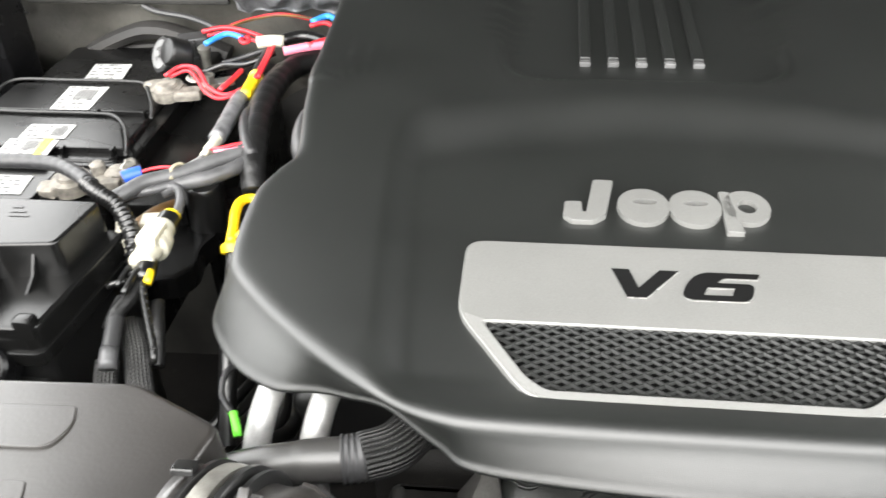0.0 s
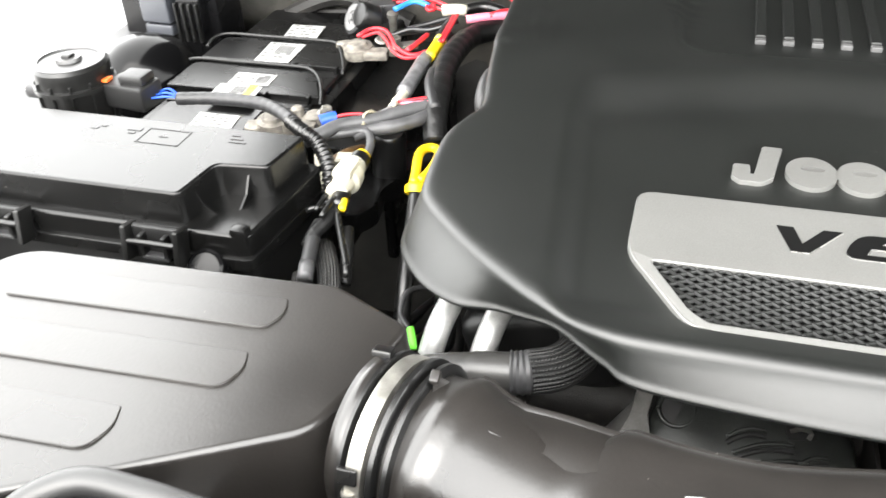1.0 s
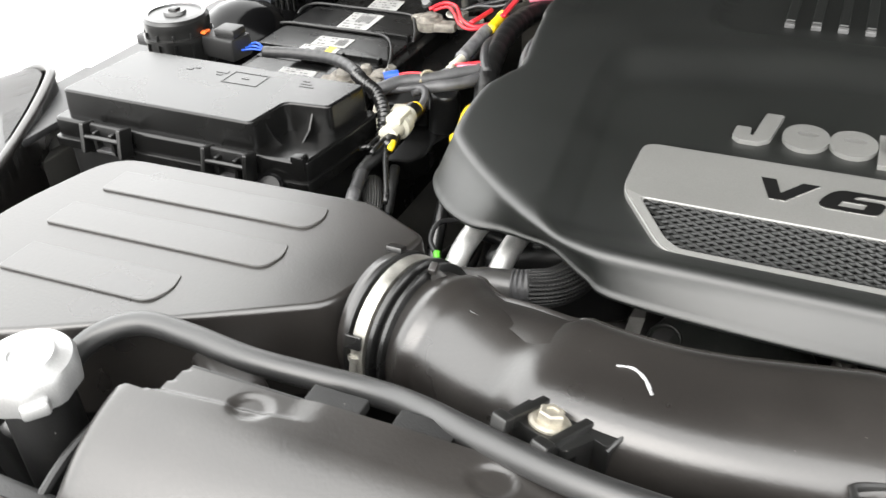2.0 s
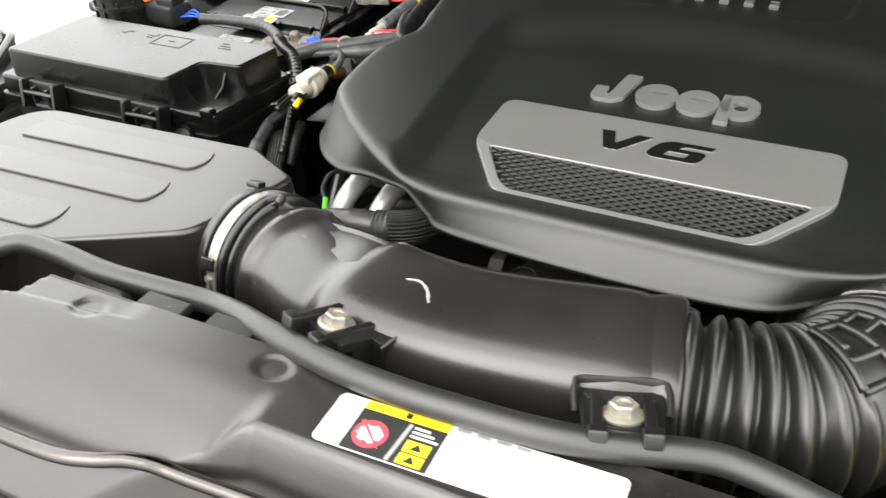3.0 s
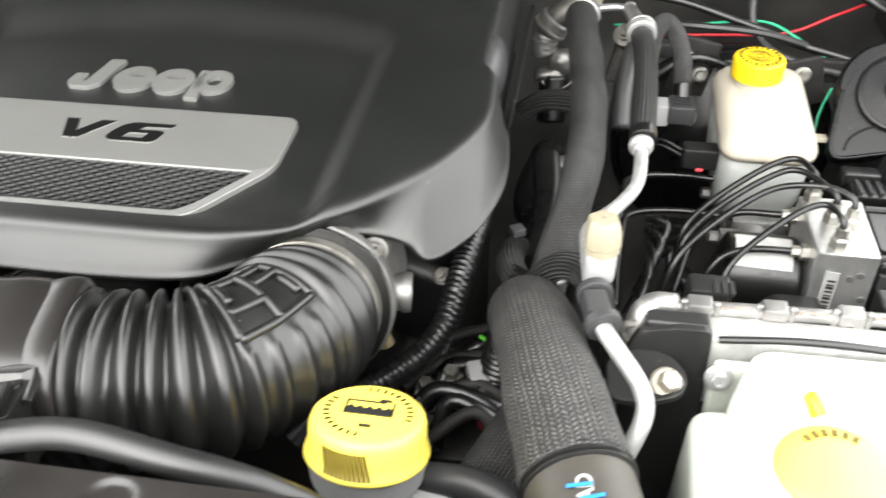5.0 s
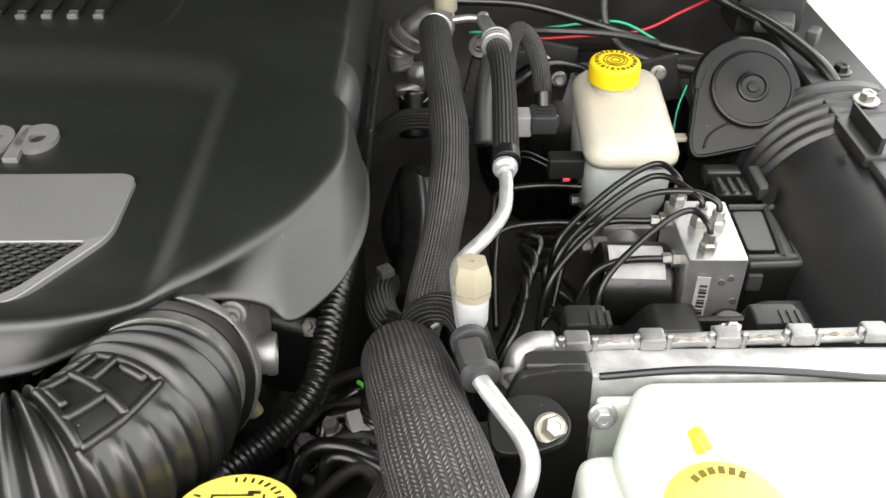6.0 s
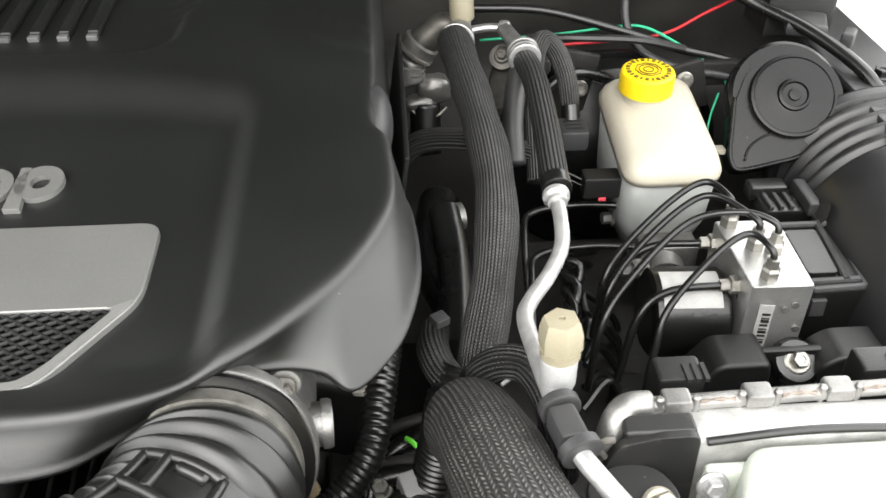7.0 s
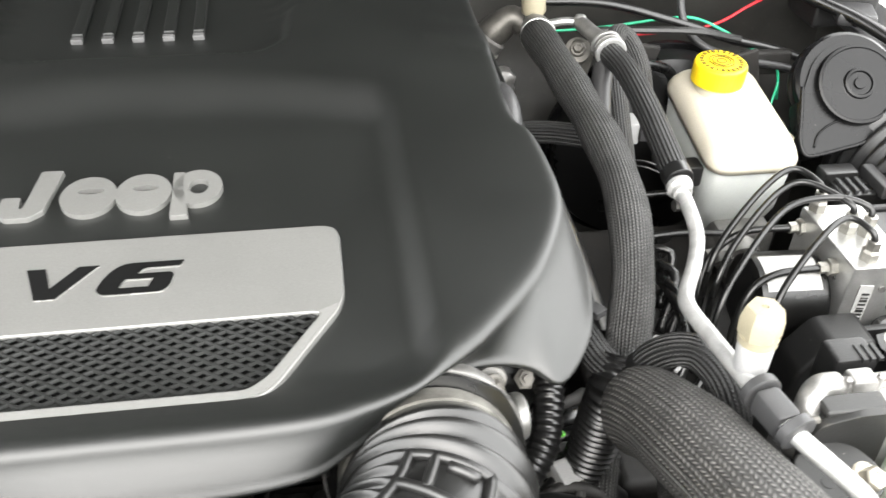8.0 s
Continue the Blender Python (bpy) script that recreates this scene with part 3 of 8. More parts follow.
for k in range(1, 110):
    f = 1 - k / 110
    row = []
    for c in brow:
        e = c + (mid - c).normalized() * 0.026
        p = mid + (e - mid) * f
        row.append(Vector((p.x, p.y, cover_height(p.x, p.y))))
    rings.append(row)
q = loft(rings, cap=False)
q.faces.new(q.verts[-len(crest):])
part("shell", q, COVER, cover, smooth=True)
# rounded ends of the side notches, greyed for the light on them
for x, y, sx in ((-0.2715, 0.170, -1), (0.2495, 0.150, 1)):
    q = bmesh.new()
    bmesh.ops.create_uvsphere(q, u_segments=28, v_segments=16, radius=1)
    q.transform(Matrix.Translation((x, y, 0.992)) @ Matrix.Diagonal((0.0125 if sx > 0 else 0.0095, 0.034, 0.026 if sx > 0 else 0.020, 1)))
    part("side_scoop", q, GREYRUBBER, cover, "rounded notch end, coloured grey to look lit", True)
    if sx > 0:
        part("side_flap", box(x + sx * 0.016 - 0.002, x + sx * 0.016 + 0.002, y - 0.02, y + 0.2, 0.90, 0.975, 0.0015, turn=turned(y=sx * 8)), COVER, cover)

SLOPE = turned(x=math.degrees(math.atan(0.065)))
ON_COVER = Matrix.Translation((0, 0, 0.9965)) @ SLOPE


def outline_plate(cx, half, top, low, shoulder, foot, grow=0.0):
    """The badge plate's plan: square above, drawn in below."""
    return [(cx - half + grow, top - grow), (cx - half + grow, shoulder), (cx - foot + grow * 0.6, low + grow), (cx + foot - grow * 0.6, low + grow), (cx + half - grow, shoulder), (cx + half - grow, top - grow)]


def ring_plate(outer, inner, z0, z1):
    """A plate with an opening."""
    q = bmesh.new()
    loops = []
    for z in (z0, z1):
        for poly in (outer, inner):
            vs = [q.verts.new((p[0], p[1], z)) for p in poly]
            loops.append((vs, [q.edges.new((a, b)) for a, b in zip(vs, vs[1:] + vs[:1])]))
    for a, b in ((0, 1), (2, 3)):
        bmesh.ops.triangle_fill(q, use_beauty=True, edges=loops[a][1] + loops[b][1])
    for a, b in ((0, 2), (1, 3)):
        u, v = loops[a][0], loops[b][0]
        for i in range(len(u)):
            q.faces.new((u[i], u[(i + 1) % len(u)], v[(i + 1) % len(u)], v[i]))
    return q


outer = rounded(outline_plate(-0.0052, 0.1288, 0.0225, -0.1045, -0.042, 0.0865), [0.012, 0.012, 0.014, 0.014, 0.012, 0.012], 5)
opening = rounded([(-0.1190, -0.0485), (-0.0935, -0.0885), (-0.083, -0.0965), (0.0726, -0.0965), (0.0830, -0.0885), (0.1105, -0.0485)], 0.004, 3)


def rolled_plate(rim, hole, depth):
    """A plate with an opening, its outer edge and the opening's edge rounded over."""
    q = bmesh.new()
    loops = []
    for poly, way in ((rim, 1), (hole, -1)):
        vs = [Vector((p[0], p[1], 0)) for p in poly]
        k = len(vs)
        inward = []
        for i in range(k):
            d = (vs[(i + 1) % k] - vs[i - 1]).normalized()
            inward.append(Vector((-d.y, d.x, 0)))
        area = sum(vs[i].x * vs[(i + 1) % k].y - vs[(i + 1) % k].x * vs[i].y for i in range(k))
        turn = way if area > 0 else -way
        rows_ = [[q.verts.new(v + n * turn * inset + Vector((0, 0, z))) for v, n in zip(vs, inward)] for inset, z in ((0, 0), (0, depth - 0.0012), (0.0003, depth - 0.0005), (0.0007, depth - 0.0001), (0.0012, depth))]
        for a, b in zip(rows_, rows_[1:]):
            for i in range(k):
                q.faces.new((a[i], a[(i + 1) % k], b[(i + 1) % k], b[i]))
        loops.append([q.edges.get((rows_[-1][i], rows_[-1][(i + 1) % k])) for i in range(k)])
    bmesh.ops.triangle_fill(q, use_beauty=True, edges=loops[0] + loops[1])
    return q


q = rolled_plate([(p.x, p.y) for p in outer], [(p.x, p.y) for p in opening], 0.0048)
q.transform(ON_COVER)
plate = part("badge_plate", q, SILVER, cover, "satin silver badge plate", 50)
# slightly raised border below and beside the mesh; catching light put in its colour
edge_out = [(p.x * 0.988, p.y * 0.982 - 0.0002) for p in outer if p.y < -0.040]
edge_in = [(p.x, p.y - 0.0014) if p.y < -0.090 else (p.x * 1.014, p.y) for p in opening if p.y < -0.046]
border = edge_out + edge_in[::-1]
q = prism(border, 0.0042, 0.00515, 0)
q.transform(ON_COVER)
part("lit_border", q, SILVERLIT, plate, "raised border round the mesh, brightened to look lit", 30)

# diamond mesh in the plate's opening
q = bmesh.new()
PITCH, TALL = 0.0105, 0.0066


def inside_opening(x, y):
    if not -0.0962 < y < -0.0488:
        return False
    half = 0.1135 - max(0.0, (-0.0488 - y)) * 0.64 - (max(0.0, -0.088 - y) * 0.8)
    return abs(x + 0.0045) < half


for row in range(int(0.052 / (TALL / 2)) + 1):
    for col in range(int(0.25 / (PITCH / 2)) + 1):
        if (row + col) % 2:
            continue
        x, y = -0.128 + col * PITCH / 2, -0.0475 - row * TALL / 2
        for dx in (-1, 1):
            ex, ey = x + dx * PITCH / 2, y - TALL / 2
            if inside_opening((x + ex) / 2, (y + ey) / 2):
                way = Vector((ex - x, ey - y, 0)).normalized()
                nrm = Vector((-way.y, way.x, 0))
                w, h0, h1 = 0.00122, 0.0018, 0.0036
                ends = []
                for p, lift in ((Vector((x, y, 0)), 0.0003), (Vector((ex, ey, 0)), -0.0003)):
                    p = p + (way * 0.0003 if p.x == ex else way * -0.0003)
                    ends.append([q.verts.new(p + nrm * s * w * f + Vector((0, 0, z + lift * dx))) for s, f, z in ((-1, 1, h0), (-1, 0.85, h1 - 0.0013), (-1, 0.4, h1 - 0.0002), (1, 0.4, h1 - 0.0002), (1, 0.85, h1 - 0.0013), (1, 1, h0))])
                for i in range(5):
                    q.faces.new((ends[0][i], ends[0][i + 1], ends[1][i + 1], ends[1][i]))
q.transform(ON_COVER)
part("diamond_mesh", q, MESHBLACK, plate, "black diamond mesh")
# added black sheet stands in for the dark depth behind the mesh
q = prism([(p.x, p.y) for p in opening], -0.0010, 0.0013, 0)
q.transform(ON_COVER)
part("mesh_shade_sheet", q, HOLESHADE, plate)
VEE = [(-0.0470, 0.0), (-0.0372, 0.0), (-0.0325, -0.0160), (-0.0198, 0.0), (-0.0090, 0.0), (-0.0285, -0.0240), (-0.0392, -0.0240)]
SIX = [(p.x, p.y) for p in rounded([(0.0060, 0.0), (0.0368, 0.0), (0.0347, -0.0042), (0.0160, -0.0044), (0.0118, -0.0090), (0.0300, -0.0090), (0.0322, -0.0110), (0.0302, -0.0200), (0.0262, -0.0240), (-0.0050, -0.0240), (-0.0085, -0.0205), (-0.0060, -0.0120), (-0.0005, -0.0035)], [0.003, 0.0006, 0.0006, 0.002, 0.0015, 0.001, 0.002, 0.004, 0.003, 0.003, 0.003, 0.006, 0.006], 3)]
EYE6 = [(0.0062, -0.0128), (0.0212, -0.0128), (0.0190, -0.0196), (0.0034, -0.0196)]
q = join(prism([(x + 0.0004, y - 0.0008) for x, y in VEE], 0.0042, 0.0050, 0), ring_plate([(x + 0.0004, y - 0.0008) for x, y in SIX], [(x + 0.0006, y - 0.0008) for x, y in EYE6], 0.0042, 0.0050))
q.transform(ON_COVER)
part("lettering_edge", q, BRIGHT, plate, "bright lower edge of the lettering", 30)
q = join(prism(VEE, 0.0042, 0.0054, 0), ring_plate(SIX, EYE6, 0.0042, 0.0054))
q.transform(ON_COVER)
part("plate_lettering", q, surface("gloss_black_lettering", (0.006, 0.006, 0.006), 0.4, vary=0.1, bump=0, spec=0.15), plate, "black engine lettering", 30)


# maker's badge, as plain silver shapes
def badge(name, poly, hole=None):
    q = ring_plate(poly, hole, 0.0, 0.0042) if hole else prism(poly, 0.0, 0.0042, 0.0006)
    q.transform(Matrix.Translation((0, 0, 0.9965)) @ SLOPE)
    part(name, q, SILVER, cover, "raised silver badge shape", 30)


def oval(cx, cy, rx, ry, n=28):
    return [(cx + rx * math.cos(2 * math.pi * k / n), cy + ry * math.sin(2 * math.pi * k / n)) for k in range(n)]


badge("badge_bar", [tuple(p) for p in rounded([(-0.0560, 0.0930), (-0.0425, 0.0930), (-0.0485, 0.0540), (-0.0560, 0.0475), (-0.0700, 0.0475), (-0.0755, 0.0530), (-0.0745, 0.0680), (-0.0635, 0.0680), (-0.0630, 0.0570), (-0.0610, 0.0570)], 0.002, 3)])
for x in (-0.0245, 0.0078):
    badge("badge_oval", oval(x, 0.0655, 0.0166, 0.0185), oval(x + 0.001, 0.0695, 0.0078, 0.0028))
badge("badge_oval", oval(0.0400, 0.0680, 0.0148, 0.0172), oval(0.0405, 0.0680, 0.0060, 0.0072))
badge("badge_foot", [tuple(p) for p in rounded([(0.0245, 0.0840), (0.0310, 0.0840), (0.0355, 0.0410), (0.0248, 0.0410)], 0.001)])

# five ribs with pale ends at the back of the cover
for k in range(5):
    x = -0.0590 + 0.0224 * k
    q = box(x - 0.0044, x + 0.0044, 0.2575, 0.462, 0, 0.006, 0.0018)
    q.transform(Matrix.Translation((0, 0, 1.0015)) @ SLOPE)
    rib = part("vent_rib", q, COVER, cover)
    q = box(x - 0.0044, x + 0.0044, 0.2505, 0.2560, 0, 0.0046, 0.001)
    q.transform(Matrix.Translation((0, 0, 1.0015)) @ SLOPE)
    part("rib_end", q, surface("rib_end_grey", (0.085, 0.085, 0.085), 0.5) if k == 0 else bpy.data.materials["rib_end_grey"], rib, "pale grey rib end")


# ---- air intake: filter box, duct, bellows, throttle body ----
airbox = thing("air_filter_box", (-0.40, -0.18, 0.80), "black plastic air filter box with three raised pads on its lid", "air filter box")
LID = [(-0.534, -0.103), (-0.303, -0.0945), (-0.2475, -0.122), (-0.257, -0.165), (-0.272, -0.213), (-0.360, -0.263), (-0.470, -0.322), (-0.556, -0.300), (-0.556, -0.190)]
part("lid", prism(rounded(LID, [0.03, 0.008, 0.008, 0.010, 0.012, 0.04, 0.04, 0.03, 0.03], 6), 0.915, 0.981, 0.004, 4, taper=0.006), DUCTBLACK, airbox, smooth=35)
part("base", prism(rounded([(x * 1.0, y) for x, y in LID], 0.02, 4), 0.80, 0.918, 0.002, taper=-0.012), MATT, airbox)
for x0, x1, y, w in ((-0.506, -0.3225, -0.1430, 0.030), (-0.512, -0.3245, -0.1940, 0.031), (-0.50, -0.3710, -0.2510, 0.033)):
    q = prism(rounded([(x0, 0), (x1 - 0.006, 0), (x1, w * 0.55), (x1 - 0.004, w), (x0, w)], [0.004, 0.010, 0.006, 0.003, 0.003], 4), -0.004, 0.0, 0.0007)
    q.transform(Matrix.Translation((x1, y - 0.002, 0.9828)) @ turned(x=-2.2, z=2.4) @ Matrix.Translation((-x1, 0, 0)))
    part("lid_pad", q, DUCTBLACK, airbox, smooth=12)
part("front_flank", box(-0.45, -0.285, -0.292, -0.262, 0.86, 0.955, 0.008, 3, turn=turned(z=-31), about=(-0.285, -0.262, 0.9)), DUCTBLACK, airbox)

DUCT = [(-0.2560, -0.1792, 0.951), (-0.236, -0.183, 0.951), (-0.195, -0.195, 0.953), (-0.135, -0.2205, 0.957), (-0.06, -0.232, 0.959), (0.01, -0.226, 0.960), (0.0655, -0.2155, 0.960)]


def duct_ring(p, way, half, high, flat, roll):
    """Section of the duct: round, or with a flat top, a sharp rear edge and a broad front shoulder."""
    side = Vector((way.y, -way.x, 0)).normalized()
    out = []
    for k in range(56):
        a = 2 * math.pi * k / 56
        c, s = math.cos(a), math.sin(a)
        e = 2 / (2 + flat * (1.5 if c > 0 else 3.2)) if s > 0 else 1.0
        u = math.copysign(abs(c) ** e, c) * half * (1 - roll if c < 0 else 1)
        v = math.copysign(abs(s) ** e, s) * high
        out.append(p + side * u + Vector((0, 0, v)))
    return out


duct = thing("intake_duct", (-0.09, -0.22, 0.90), "black moulded plastic intake duct with a flat top and bolted brackets", "intake duct")
path, total = evenly(curve_points(DUCT, 10), 0.006)
rings = []
for i, p in enumerate(path):
    s = total * i / (len(path) - 1)
    way = (path[min(i + 1, len(path) - 1)] - path[max(i - 1, 0)]).normalized()
    f = smooth01(0.122, 0.148, s)
    g = smooth01(0.095, 0.20, s)
    end = smooth01(total - 0.03, total - 0.008, s)
    half = 0.0440 + 0.0035 * f - 0.001 * end
    step_ = 0.0035 * smooth01(0.047, 0.049, s) - 0.0035 * smooth01(0.061, 0.067, s)
    high = 0.0440 + 0.0050 * f - 0.0035 * end
    rings.append(duct_ring(p, way, half + step_, high + step_, 1.0 * f, 0.24 * smooth01(0.06, 0.17, s) - 0.12 * smooth01(total - 0.15, total - 0.02, s)))
part("duct_body", loft(rings), DUCTBLACK, duct, smooth=True)
part("seam", sweep([r[21] + Vector((0, -0.0004, 0.0006)) for r in rings[9:-1]], 0.0014, 6, 0.006), DUCTBLACK, duct)
q = loft([[p + Vector((dx, 0, 0)) + (p - path[-1]) * g for p in rings[-1]] for dx, g in ((-0.018, -0.004), (-0.0155, 0.006), (-0.0125, 0.022), (-0.009, 0.040), (-0.005, 0.052), (-0.001, 0.054), (0.0015, 0.044), (0.0030, 0.020), (0.0035, -0.03))])
part("end_collar", q, DUCTBLACK, duct, "rounded moulded collar at the duct's end", True)
part("collar_tab", box(0.0535, 0.0695, -0.1890, -0.1800, 0.9920, 1.0000, 0.003, 2, turn=turned(x=-30, z=-12)), DUCTBLACK, duct)
part("scratch", sweep([(-0.0885, -0.2320, 1.0080), (-0.0800, -0.2312, 1.0081), (-0.0725, -0.2368, 1.0080), (-0.0670, -0.2460, 1.0075)], lambda s, w: 0.0010 * (0.25 + 0.75 * math.sin(0.2 + 1.9 * s / w)) + 0.00012 * math.sin(s * 900), 6, 0.0006), GREYPLASTIC, duct, "pale scrape in the plastic")
web = []
for p in curve_points([(-0.2140, -0.1800, 1.0020), (-0.2085, -0.1745, 0.9930), (-0.2025, -0.1715, 0.9880), (-0.1750, -0.1780, 0.9905), (-0.1480, -0.1865, 0.9965), (-0.1240, -0.1945, 1.0005), (-0.0950, -0.2000, 1.0015)], 6):
    top = 0.9955 + 0.0095 * smooth01(-0.165, -0.10, p.x)
    wide = smooth01(-0.206, -0.172, p.x)
    fill = 0.0030 * (1 - smooth01(-0.135, -0.095, p.x))
    web.append([p + Vector((0, -0.0026, -0.0004)), p + Vector((0, -0.0008, 0.0003)), p + Vector((0, 0.0010, 0.0002)), p + Vector((0, 0.0030, -0.0040)), p + Vector((0, 0.0030, -0.030)), p + Vector((0, -0.022, -0.030)), Vector((p.x - 0.006 * wide, p.y - 0.010 - 0.032 * wide, top - 0.0035 - 0.012 * (1 - wide))), Vector((p.x - 0.004 * wide, p.y - 0.008 - 0.021 * wide, top + fill - 0.010 * (1 - wide))), Vector((p.x - 0.002 * wide, p.y - 0.006 - 0.007 * wide, p.z + (top + fill - p.z) * 0.70 * wide - 0.006 * (1 - wide)))])
part("rear_web", loft(web), DUCTBLACK, duct, "raised moulding web along the duct's back", 30)
part("mould_stop", box(-0.2160, -0.2110, -0.1850, -0.1780, 1.0000, 1.0050, 0.001, turn=turned(x=20)), DUCTBLACK, duct)


def ring_about(path_at, way, r, width, material, name, parent, bulge=0.002, label=""):
    prof = [(r - 0.004, 0), (r, 0.0008), (r + bulge, width * 0.3), (r + bulge, width * 0.7), (r, width - 0.0008), (r - 0.004, width)]
    return part(name, lathe(prof, path_at, way, 48), material, parent, label)


w0 = Vector((0.98, -0.20, 0.01)).normalized()
c0 = Vector((-0.2478, -0.1806, 0.951))
ring_about(c0 + w0 * 0.0015, w0, 0.0470, 0.0050, RUBBER, "coupling_lip", duct)
clampring = ring_about(c0 + w0 * 0.007, w0, 0.0480, 0.0105, STEEL, "hose_clamp", duct, 0.0003, "zinc-plated steel band")
ring_about(c0 + w0 * 0.0185, w0, 0.0478, 0.007, RUBBER, "coupling_ring", duct)
ring_about(c0 + w0 * 0.0270, w0, 0.0472, 0.006, RUBBER, "coupling_ring", duct)
for a in (72, 158):
    p = c0 + Vector((0, math.cos(radians(a)) * 0.05, math.sin(radians(a)) * 0.05))
    part("coupling_tab", box(p.x - 0.005, p.x + 0.006, p.y - 0.0045, p.y + 0.0045, p.z - 0.002, p.z + 0.002, 0.001, turn=turned(x=a - 90)), RUBBER, clampring)
part("clamp_screw", lathe([(0.0042, 0), (0.0042, 0.004), (0.003, 0.0045), (0.003, 0.017), (0.0045, 0.0175), (0.0045, 0.02)], (-0.2480, -0.2330, 0.940), (0.05, 0.30, 1), 10), STEEL, clampring)


def bracket(at, yaw, reach=0.028, lift=0.0):
    """A moulded seat on the duct's flank: a bolted plate between two forked arms that hook over the thin hose."""
    b = Matrix.Translation(at) @ turned(z=yaw) @ turned(x=-16) @ Matrix.Diagonal((0.90, 0.95, 1, 1))
    q = prism(rounded([(-0.0205, -0.0125), (0.0205, -0.0125), (0.0245, 0.030), (-0.0240, 0.030)], [0.003, 0.003, 0.004, 0.004], 4), -0.006, 0.0, 0.0008)
    box(-0.0215, 0.0215, -0.002, 0.036, -0.040, -0.005, 0.0015, bm=q)
    q.transform(b)
    root = part("bracket", q, BELLOWRUBBER, duct)
    q = sweep([(-0.0245, 0.006, -0.0030), (-0.0252, 0.015, 0.0005), (-0.0248, 0.0255, 0.0030), (-0.0195, 0.0300, 0.0040), (0.0205, 0.0300, 0.0040), (0.0258, 0.0255, 0.0030), (0.0262, 0.015, 0.0005), (0.0250, 0.006, -0.0030)], 0.0022, 8, 0.003)
    if lift:
        q = prism(rounded([(-0.014, 0.0), (0.0300, 0.0), (0.0320, 0.0240), (-0.0120, 0.0225)], 0.002, 3), -0.020, 0.0, 0.0008)
        for y in (0.0215, 0.0255):
            join(q, sweep([(-0.0130, y, 0.0004), (0.0325, y + 0.0015, 0.0004)], 0.0014, 8, 0.004, straight=True))
        join(q, sweep([(0.0325, 0.0265, 0.0004), (0.0315, 0.010, 0.0), (0.0300, 0.0, -0.003)], 0.0014, 8, 0.004, straight=True))
        q.transform(Matrix.Translation((0.001, 0.010, -0.0003)) @ turned(x=lift))
    q.transform(b)
    part("raised_frame", q, BELLOWRUBBER, root)
    for x in (-0.0137, 0.0137):
        q = box(x - 0.0030, x + 0.0030, -reach + 0.004, 0.017, -0.0040, 0.0040, 0.0012)
        box(x - 0.0054, x + 0.0054, -reach, -reach + 0.0080, -0.0030, 0.0062, 0.0018, bm=q)
        q.transform(b)
        part("bracket_arm", q, BELLOWRUBBER, root)
        q = lathe([(0.0032, 0), (0.0030, 0.0012), (0.0018, 0.0019)], (x * 1.22, 0.0195, 0), (0, 0, 1), 12)
        q.transform(b)
        part("moulded_dot", q, BELLOWRUBBER, root)
    hexbolt(root, b @ Vector((0, 0, 0.0003)), (b.to_3x3() @ Vector((0, 0, 1))), 0.0106, 0.0070, 0.0054)


bracket((-0.1090, -0.2765, 1.0010), -22, 0.0265, 15)
bracket((0.0555, -0.2830, 1.0050), 19, 0.0265)

bellows = thing("intake_bellows", (0.14, -0.16, 0.89), "black ribbed rubber intake bellows with a caged elbow", "intake bellows")
BELLOWS = [(0.0615, -0.2162, 0.960), (0.078, -0.2133, 0.960), (0.095, -0.210, 0.959), (0.124, -0.199, 0.956), (0.146, -0.177, 0.953), (0.158, -0.152, 0.949), (0.1615, -0.135, 0.945), (0.161, -0.119, 0.940)]
RIBS_END, CAGE_END = 0.0814, 0.1229


def bellow_r(s, whole):
    if s < 0.004:
        return 0.0455
    if s < RIBS_END:
        return 0.0412 + 0.0088 * (0.5 - 0.5 * math.cos(2 * math.pi * (s - 0.004) / 0.01191)) ** 0.7
    if s < CAGE_END:
        return 0.0440 + 0.0042 * (0.5 - 0.5 * math.cos(2 * math.pi * (s - RIBS_END + 0.00525) / 0.0105)) ** 1.6
    if s < whole - 0.010:
        return 0.0440 + 0.0062 * (0.5 - 0.5 * math.cos(2 * math.pi * (s - CAGE_END) / 0.0110)) ** 0.75
    return 0.0462


def caged(a, s, whole):
    """Smooth windows under the cage."""
    d = math.degrees(a) % 360
    inside = smooth01(RIBS_END - 0.004, RIBS_END, s) * smooth01(CAGE_END + 0.002, CAGE_END - 0.002, s) * smooth01(46, 56, d) * smooth01(120, 110, d)
    return 1 - inside * (1 - 0.0452 / bellow_r(s, whole))


part("bellows_tube", sweep(BELLOWS, bellow_r, 64, 0.0010, shape=caged), BELLOWRUBBER, bellows, smooth=True)
# raised cage on the elbow's upper side
bp, btotal = evenly(curve_points(BELLOWS, 10), 0.004)


def on_bellows(s, a, r=0.0495):
    i = min(len(bp) - 2, max(1, int(s / btotal * (len(bp) - 1))))
    way = (bp[i + 1] - bp[i - 1]).normalized()
    side = way.cross(Vector((0, 0, 1))).normalized()
    up = side.cross(way)
    return bp[i] + (side * math.cos(radians(a)) + up * math.sin(radians(a))) * r


for a0, a1, s0, s1 in ((55, 59, 0.0820, 0.1210), (76, 76, 0.0829, 0.1010), (92, 92, 0.1010, 0.1200), (111, 107, 0.0820, 0.1210), (55, 111, 0.0825, 0.0825), (56, 110, 0.1010, 0.1010), (58, 108, 0.1200, 0.1200), (84, 104, 0.0855, 0.0855), (66, 84, 0.1160, 0.1160)):
    part("cage_bar", sweep([on_bellows(s0 + (s1 - s0) * t / 8, a0 + (a1 - a0) * t / 8, 0.0468) for t in range(9)], 0.0027, 10, 0.003), BELLOWRUBBER, bellows, smooth=True)

